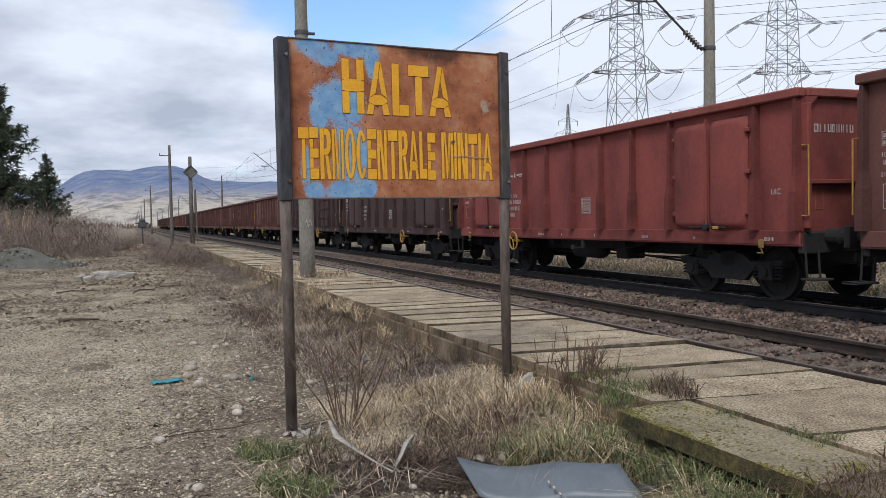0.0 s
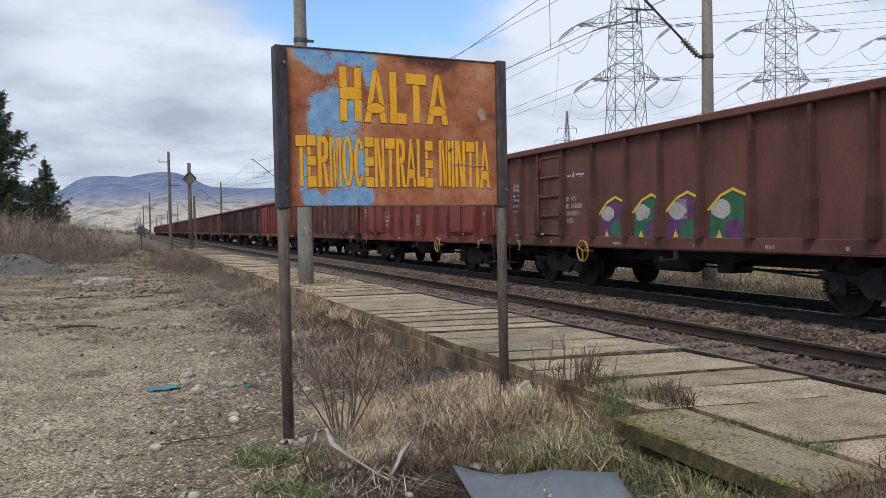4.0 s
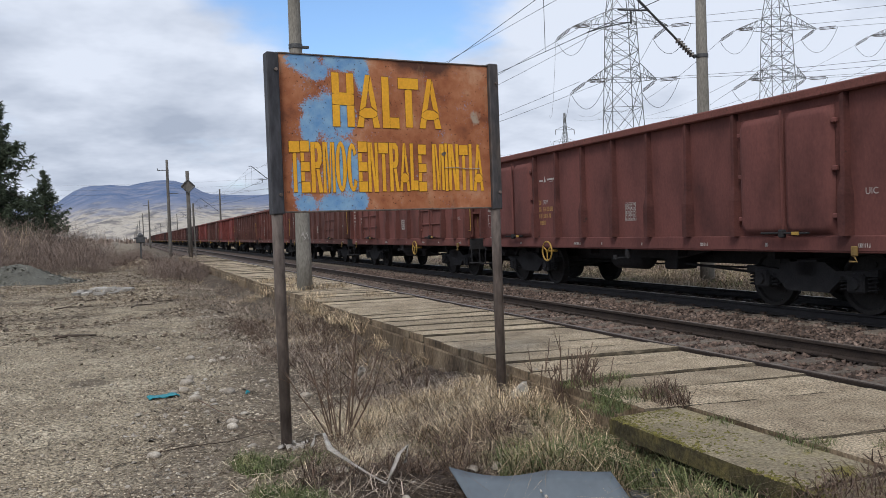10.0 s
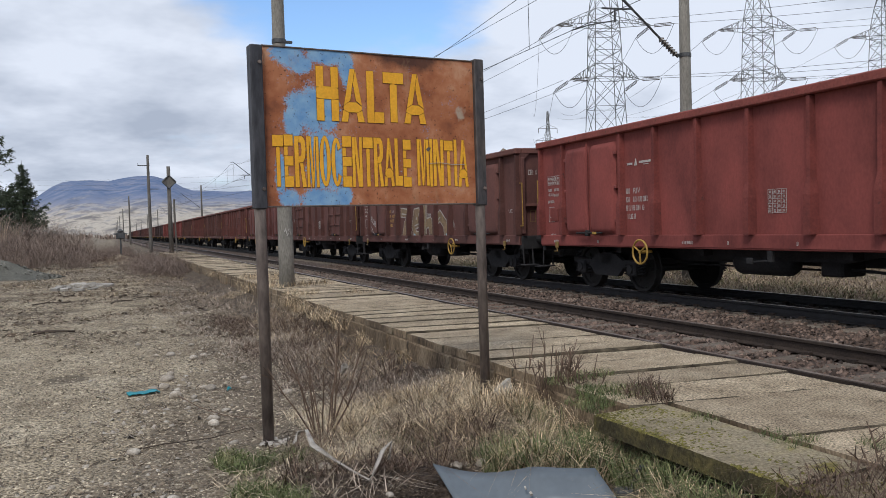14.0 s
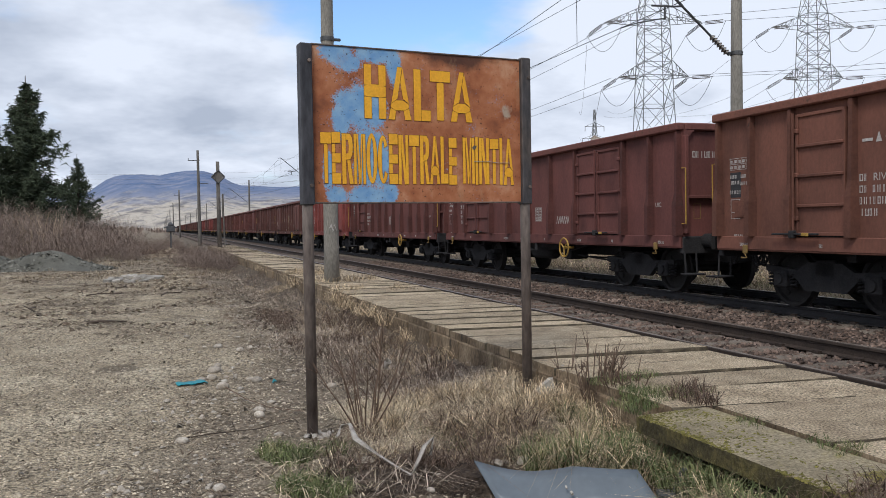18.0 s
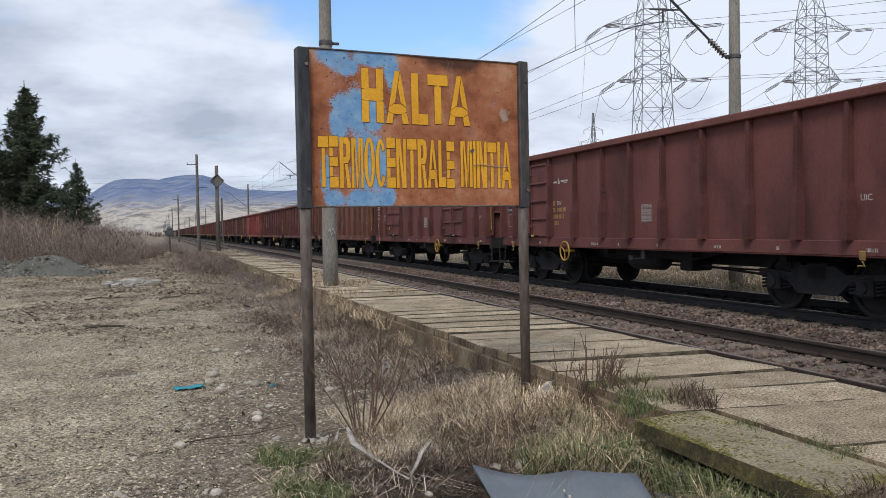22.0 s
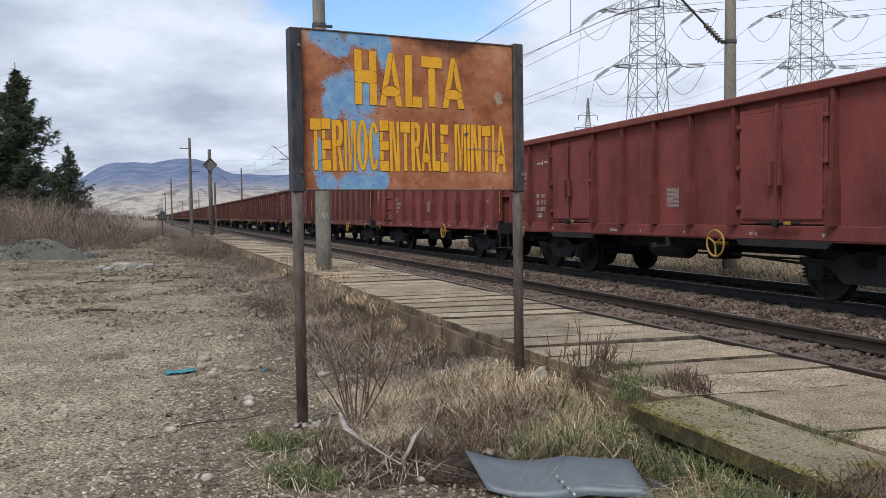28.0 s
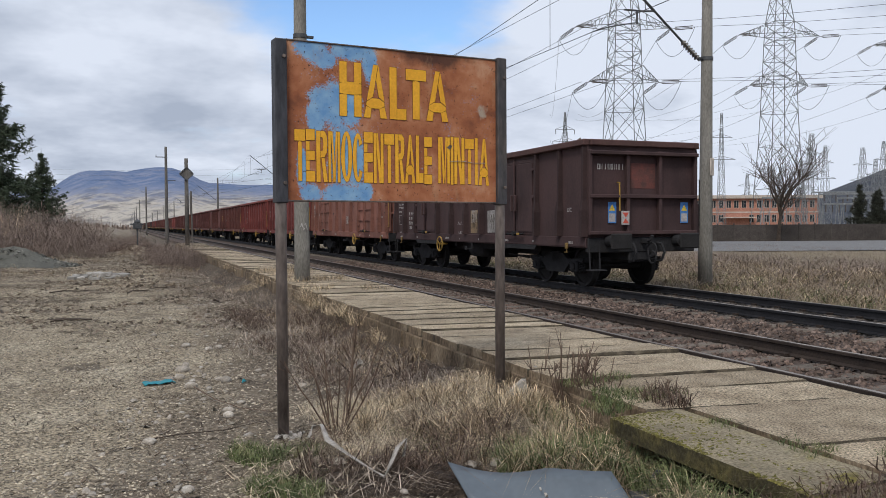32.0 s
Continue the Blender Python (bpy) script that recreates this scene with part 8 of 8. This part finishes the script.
# far scrub and village trees along the valley floor
far_pos = []
for k in range(2600):
    far_pos.append((random.uniform(-90, 4), random.uniform(150, 520), -0.2))
far_pos = np.array([p for p in far_pos if p[0] < -6 - 0.02 * p[1] or p[1] > 420])
thing("far_scrub", blades_mesh("far_scrub", far_pos, 1.2 + 2.6 * RNG.rand(len(far_pos)), 0.5 + 0.6 * RNG.rand(len(far_pos)), 0.1 + 0.5 * RNG.rand(len(far_pos)), M_BRUSH), label="distant grey scrub on the valley floor", category="scrub", kind="stuff")
right_pos = np.array([(random.uniform(9.5, 24), random.uniform(90, 420), -0.5) for k in range(2600)])
thing("line_side_scrub", blades_mesh("line_side_scrub", right_pos, 1.0 + 3.2 * RNG.rand(len(right_pos)), 0.12 + 0.16 * RNG.rand(len(right_pos)), 0.2 + 0.6 * RNG.rand(len(right_pos)), M_BRUSH), label="bare lineside scrub beyond the train", category="scrub", kind="stuff")


# ---- stones, litter and debris ----
def stone(x, y, r, flat, seed, label, z=None, material=M_PEBBLE):
    rnd = random.Random(seed)
    bm = bmesh.new()
    bmesh.ops.create_icosphere(bm, subdivisions=2, radius=1.0)
    sx, sy = rnd.uniform(0.85, 1.25), rnd.uniform(0.7, 1.0)
    for v in bm.verts:
        k = 1 + 0.22 * noise.noise(v.co * 1.3 + Vector((seed, 0, 0)))
        v.co = Vector((v.co.x * sx * k, v.co.y * sy * k, v.co.z * flat * k)) * r
    me = bpy.data.meshes.new("stone")
    bm.to_mesh(me)
    bm.free()
    me.shade_smooth()
    me.materials.append(material)
    zz = ground_z(x, y) if z is None else z
    return thing("stone", me, label=label, category="stone", group="stones by the path", at=pose(x, y, zz + r * flat * 0.45, 0, 0, rnd.uniform(0, 180)))


for i, (x, y, r) in enumerate(((-4.92, 8.55, 0.068), (-4.97, 8.75, 0.035), (-5.28, 8.32, 0.075), (-5.24, 9.75, 0.06), (-5.05, 7.16, 0.05), (-4.89, 10.77, 0.055), (-5.12, 8.2, 0.04), (-5.14, 11.2, 0.06), (-5.3, 9.4, 0.08), (-5.07, 7.0, 0.055), (-5.72, 6.35, 0.05), (-5.53, 5.06, 0.045), (-5.6, 5.1, 0.02), (-3.6, 4.78, 0.055), (-3.7, 4.85, 0.03), (-3.78, 4.8, 0.05), (-4.75, 10.9, 0.05), (-6.5, 5.2, 0.03), (-5.35, 9.0, 0.06), (-5.45, 8.95, 0.045), (-6.0, 7.6, 0.02), (-5.0, 6.3, 0.035), (-4.9, 7.5, 0.035), (-5.4, 7.1, 0.025), (-5.9, 5.6, 0.022), (-4.5, 9.1, 0.04), (-4.2, 8.2, 0.05), (-5.0, 9.8, 0.03), (-5.5, 12.6, 0.05), (-4.8, 12.1, 0.04), (-6.2, 11.7, 0.03), (-4.55, 5.25, 0.075), (-4.35, 5.0, 0.04), (-4.2, 4.75, 0.035))):
    stone(x, y, r, 0.6, i + 1, "smooth pale river stone on the gravel")
rnd_s = random.Random(12)
for i in range(24):
    y = 4.2 + 16 * rnd_s.random() ** 1.6
    stone(rnd_s.uniform(-6.6, -4.3), y, rnd_s.uniform(0.014, 0.034), 0.6, 100 + i, "small pale stone on the gravel")


def teal_rag():
    s = Shape()
    n = 9
    vs = [((i / n - 0.5) * 0.30, (j / 4 - 0.5) * 0.17 + 0.02 * wob(i, j, 0.9, 3), 0.012 + 0.03 * abs(wob(i, j, 0.55, 1)) + 0.006 * math.sin(i * 1.1)) for j in range(5) for i in range(n + 1)]
    fs = [(j * (n + 1) + i, j * (n + 1) + i + 1, (j + 1) * (n + 1) + i + 1, (j + 1) * (n + 1) + i) for j in range(4) for i in range(n)]
    ob = thing("plastic_bag", s.add(vs, fs), M_TEAL, "crumpled teal plastic bag on the gravel", "litter", at=pose(-5.57, 8.72, ground_z(-5.57, 8.72) + 0.005, 0, 0, 10), smooth=True)
    sol = ob.modifiers.new("thickness", "SOLIDIFY")
    sol.thickness = 0.004


teal_rag()
thing("plastic_scrap", Shape().add([(0, 0, 0), (0.08, 0.01, 0.02), (0.09, 0.06, 0.03), (0.02, 0.07, 0.05), (0.04, 0.03, 0.07)], [(0, 1, 4), (1, 2, 4), (2, 3, 4), (3, 0, 4), (0, 3, 2, 1)]), M_TEAL, "scrap of green plastic among the stones", "litter", at=pose(-4.78, 8.4, ground_z(-4.78, 8.4)) @ Matrix.Scale(0.6, 4))
thing("paper_cup", Shape().lathe([(0.03, 0), (0.042, 0.10), (0.038, 0.10), (0.028, 0.01)], 14), M_RIBBON, "discarded white paper cup in the stalks", "litter", at=pose(-3.42, 8.95, ground_z(-3.42, 8.95) + 0.10, 35, 20, 0))


def bent_sheet():
    n = 18
    vs = []
    for j in range(5):
        for i in range(n + 1):
            q, v = i / n, j / 4
            x = -4.08 + 0.77 * q + 0.02 * v
            y = 4.46 - 0.58 * q - 0.30 * v * (1 - 0.25 * q)
            z = 0.0 - 0.055 * math.sin(min(1, q * 1.6) * math.pi) + 0.03 * q * q - 0.15 * v + 0.012 * math.sin(q * 5)
            vs.append((x, y, z))
    fs = [(j * (n + 1) + i, j * (n + 1) + i + 1, (j + 1) * (n + 1) + i + 1, (j + 1) * (n + 1) + i) for j in range(4) for i in range(n)]
    ob = thing("metal_sheet", Shape().add(vs, fs), M_SHEET, "bent blue-grey painted metal sheet lying in the grass", "sheet metal", smooth=True)
    sol = ob.modifiers.new("thickness", "SOLIDIFY")
    sol.thickness = 0.006
    scr = Shape()
    for a in range(7):
        q = a / 7
        scr.tube((-3.70 + 0.01 * a, 4.005 - 0.045 * a, -0.062 - 0.021 * a), (-3.705 + 0.012 * a, 3.985 - 0.045 * a, -0.070 - 0.021 * a), 0.006 + 0.003 * (a % 2), n=5)
    part("scrape", scr, M_RIBBON, ob, "pale bare scrape")


bent_sheet()


TAPE = [(-4.655, 5.72, -0.12), (-4.605, 5.794, -0.06), (-4.562, 5.718, -0.03), (-4.585, 5.441, -0.07), (-4.515, 5.124, -0.1), (-4.447, 4.823, -0.12), (-4.405, 4.693, -0.13), (-4.345, 4.764, -0.08), (-4.25, 4.904, -0.02), (-4.157, 5.004, 0.0), (-4.217, 4.88, -0.08)]


def ribbon():
    """Dirty cloth tape trailing over the earth."""
    pts = TAPE
    s = Shape()
    vs = []
    for i, p in enumerate(pts):
        a, b = Vector(pts[max(0, i - 1)]), Vector(pts[min(len(pts) - 1, i + 1)])
        d = (b - a).normalized()
        side = d.cross(Vector((0.3 * math.sin(i * 1.7), 0.4, 1))).normalized() * (0.017 + 0.006 * math.sin(i * 2.3))
        vs += [Vector(p) - side, Vector(p) + side]
    s.add(vs, [(2 * i, 2 * i + 1, 2 * i + 3, 2 * i + 2) for i in range(len(pts) - 1)])
    ob = thing("cloth_tape", s, M_RIBBON, "dirty white cloth tape trailing over the earth", "litter", at=pose(0, 0, 0.02), smooth=True)
    sol = ob.modifiers.new("thickness", "SOLIDIFY")
    sol.thickness = 0.005
    lumps = np.array([(0.07 * math.cos(k * 0.9) + 0.014 * (k > 9) * (k - 9), 0.06 * math.sin(k * 0.9) - 0.02, 0.012 + 0.012 * (k % 3)) for k in range(16)])
    thing("cloth_wrap", stones_mesh("cloth_wrap", lumps, 0.022 + 0.014 * RNG.rand(16), M_RIBBON, 0.6), label="dirty white cloth bundled round the post foot", category="litter", at=pose(-4.755, 6.11, ground_z(-4.75, 6.11)))


ribbon()
thing("concrete_fragment", Shape().prism([(0, 0), (0.42, 0.02), (0.40, 0.36), (0.28, 0.27), (0.05, 0.15)], -0.04, 0.04, "y"), M_RUBBLE, "broken corner of a concrete slab leaning on the platform", "concrete", at=pose(-2.92, 6.12, -0.17, -14, 0, 8))
thing("log", Shape().line([(-0.32, 0, 0.03), (-0.12, 0.03, 0.045), (0.1, 0.0, 0.035), (0.32, 0.05, 0.02)], 0.03, 8, 0.016), M_BARK, "dark rotten branch lying on the path", "branch", at=pose(-6.75, 14.9, ground_z(-6.75, 14.9)))
thing("stick", Shape().line([(-0.45, -0.02, 0.012), (-0.1, 0.02, 0.03), (0.25, 0.06, 0.02), (0.55, 0.15, 0.04)], 0.006, 5, 0.003), M_BARK, "thin dry stick on the gravel", "branch", at=pose(-5.4, 6.45, ground_z(-5.4, 6.45)))
thing("stick", Shape().line([(-0.4, 0, 0.02), (0.0, 0.02, 0.03), (0.4, 0.06, 0.05)], 0.012, 6, 0.008), M_BARK, "grey stick lying in the ditch", "branch", at=pose(-3.25, 8.3, ground_z(-3.25, 8.3) + 0.05, 0, -6, 10))
for i, (x, y) in enumerate(((-7.2, 21.5), (-5.6, 20.5), (-8.3, 18.0), (-9.6, 17.2), (-5.0, 22.0), (-6.9, 23.4))):
    thing("branch", Shape().line([(-0.4, 0, 0.02), (-0.1, 0.08, 0.05), (0.2, -0.05, 0.04), (0.45, 0.08, 0.02)], 0.017, 6, 0.008).tube((-0.1, 0.08, 0.05), (0.05, 0.2, 0.12), 0.011, 0.004, 5), M_BARK, "dark broken branch on the dirt", "branch", "branches in the yard", at=pose(x, y, ground_z(x, y), 0, 0, 50 * i))


def heap(x, y, r, h, material, label, name, seed):
    s = Shape()
    n, rings = 28, 9
    vs = [(0, 0, h)]
    for j in range(1, rings + 1):
        q = j / rings
        for i in range(n):
            a = 2 * math.pi * i / n
            k = 1 + 0.25 * wob(math.cos(a), math.sin(a), 1.2, seed)
            z = h * (math.cos(q * math.pi) * 0.5 + 0.5) * (1 + 0.35 * wob(math.cos(a) * q * 3, math.sin(a) * q * 3, 1.0, seed + 3))
            vs.append((math.cos(a) * q * r * 1.4 * k, math.sin(a) * q * r * k, z - 0.1 * (q > 0.95)))
    fs = [(0, 1 + i, 1 + (i + 1) % n) for i in range(n)] + [(1 + j * n + i, 1 + (j + 1) * n + i, 1 + (j + 1) * n + (i + 1) % n, 1 + j * n + (i + 1) % n) for j in range(rings - 1) for i in range(n)]
    return thing(name, s.add(vs, fs), material, label, "earth heap", at=pose(x, y, ground_z(x, y) - 0.03), smooth=True)


def lumpy_mound(x, y, r, h, seed):
    """A tipped heap with clods and stones all over it."""
    ob = heap(x, y, r, h, M_HEAP, "grey-green heap of tipped soil and stones", "soil_mound", seed)
    n = 900
    a, q = RNG.rand(n) * 6.283, RNG.rand(n) ** 0.5
    pos = np.stack([np.cos(a) * q * r * 1.35, np.sin(a) * q * r, h * (np.cos(q * math.pi) * 0.5 + 0.5) * 0.98], 1)
    part("loose_soil", stones_mesh("loose_soil", pos, 0.03 + 0.09 * RNG.rand(n) ** 2, M_HEAPSTONE, 0.7), M_HEAPSTONE, ob, "grey clods and stones")["kind"] = "stuff"


lumpy_mound(-10.3, 36.5, 2.0, 0.75, 3)
lumpy_mound(-13.2, 39.5, 1.8, 0.6, 5)


def bare_earth(cx, cy, r, seed):
    """A ragged patch of dug dark earth that follows the ground, with lumps."""
    n, rings = 40, 12
    vs, fs = [], []
    for j in range(rings + 1):
        for i in range(n):
            a, q = 2 * math.pi * i / n, j / rings
            k = r * (1 + 0.35 * wob(math.cos(a), math.sin(a), 1.7, seed)) * q
            x, y = cx + math.cos(a) * k, cy + math.sin(a) * k
            vs.append((x, y, ground_z(x, y) + 0.035 * (1 - q ** 3) + 0.03 * (1 - q) * wob(x, y, 9, seed) - 0.03 * (q == 1)))
    for j in range(rings):
        for i in range(n):
            fs.append((j * n + i, j * n + (i + 1) % n, (j + 1) * n + (i + 1) % n, (j + 1) * n + i))
    thing("earth_mound", Shape().add(vs, fs), M_WETSOIL, "patch of dug dark earth with roots by the sign", "earth", smooth=True)
    m = 900
    a, q = RNG.rand(m) * 6.283, RNG.rand(m) ** 0.5
    pos = np.array([(cx + math.cos(b) * r * c, cy + math.sin(b) * r * c, 0.03 * (1 - c ** 3)) for b, c in zip(a, q)])
    pos[:, 2] += np.array([ground_z(x, y) for x, y in pos[:, :2]])
    thing("earth_clods", stones_mesh("earth_clods", pos, 0.008 + 0.02 * RNG.rand(m) ** 2, M_WETSOIL, 0.8), label="dark crumbs of earth", category="earth", kind="stuff")


bare_earth(-4.50, 4.95, 0.47, 3)
bare_earth(-4.05, 4.62, 0.30, 7)
heap(-5.25, 50.0, 1.3, 0.5, M_CHIP, "hump of earth and dead weeds", "earth_hump", 8)
grass("hump_weeds", patch(900, -6.9, -3.7, 48.8, 51.2, -0.4, 0.8, 97), 0.2, 0.7, 0.012, (0.5, 2.2), M_TWIG, "dead weeds over the hump of earth", z=0.0)
for i in range(34):
    a = rnd_s.uniform(0, 6.28)
    x, y = -6.7 + 1.0 * math.cos(a) * rnd_s.random(), 27.2 + 1.3 * math.sin(a) * rnd_s.random()
    w, d, h = rnd_s.uniform(0.12, 0.45), rnd_s.uniform(0.1, 0.35), rnd_s.uniform(0.04, 0.14)
    thing("rubble_piece", Shape().box(-w / 2, w / 2, -d / 2, d / 2, 0, h, 0.015), M_RUBBLE, "broken pale concrete lump in a rubble pile", "rubble", "rubble pile", at=pose(x, y, ground_z(x, y) - 0.02, rnd_s.uniform(-14, 14), rnd_s.uniform(-14, 14), rnd_s.uniform(0, 180)))


def dwarf_post():
    p = thing("signal_post", label="short dark lineside post with a lamp head", category="signal", at=pose(-5.2, 56.0, -0.2))
    part("pole", Shape().tube((0, 0, -0.2), (0, 0, 1.9), 0.05, n=8), M_STEEL, p)
    part("head", Shape().box(-0.28, 0.28, -0.15, 0.15, 1.45, 1.85, 0.04).box(-0.42, 0.42, -0.05, 0.05, 1.72, 1.8, 0.01), M_STEEL, p)
    part("cap", Shape().lathe([(0.18, 1.85), (0.2, 1.95), (0.05, 2.1)], 10), M_STEEL, p)


dwarf_post()


def picket_fence():
    f = thing("picket_fence", label="pale weathered fence of narrow boards under the spruces", category="fence")
    me = Shape().box(-0.05, 0.05, -0.012, 0.012, 0, 1.1, 0.004).mesh("picket", M_PALE)
    for i in range(34):
        o = off(-44.5 + 0.34 * i, 70, 0)
        part("picket", me, M_PALE, f, at=pose(o.x, o.y, ground_z(o.x, o.y), 0, 0, -20))
    a, b = off(-44.7, 70.02, 0), off(-33.1, 70.02, 0)
    part("fence_rail", Shape().tube((a.x, a.y, ground_z(a.x, a.y) + 0.75), (b.x, b.y, ground_z(b.x, b.y) + 0.75), 0.035, n=5), M_PALE, f)


picket_fence()


def small_litter():
    thing("bracket_scrap", Shape().box(-0.10, 0.10, -0.05, 0.05, 0, 0.04, 0.01).line([(0.0, 0, 0.04), (0.03, 0.02, 0.12), (0.06, 0.0, 0.17)], 0.014, 6), M_STEEL, "small dark metal scrap in the grass", "scrap", at=pose(-3.1, 3.82, ground_z(-3.1, 3.82) + 0.02, 0, 0, -20))
    stub = thing("timber_edge", Shape().box(-0.35, 0.35, -0.06, 0.06, 0, 0.09, 0.015), M_BARK, "old dark timber offcut by the track", "timber", at=pose(7.0, 17.0, ground_z(7.0, 17.0), 0, 0, 15))


small_litter()


def motions():
    """The train rolls away along the far track, slowing a little."""
    times = [4.0 * i for i in range(9)]
    for n, w in WAGONS.items():
        walk(w, [(t, pose(TRACK_X, wagon_at(t, n), 0)) for t in times])
    shared = {}
    for w in WAGONS.values():
        for o in w.children_recursive:
            if o.name.split(".")[0] != "wheelset":
                continue
            y = round(o.location.y, 2)
            if y not in shared:
                turn = [(i / 15, math.degrees(-(wagon_at(i / 15, 0) - wagon_at(0, 0)) / 0.46) % 360) for i in range(481)]
                walk(o, [(t, pose(0, y, 0.46, a, 0, 0)) for t, a in turn])
                shared[y] = o.animation_data
            else:
                o.rotation_mode = "QUATERNION"
                data = o.animation_data_create()
                data.action = shared[y].action
                data.action_slot = shared[y].action_slot


motions()
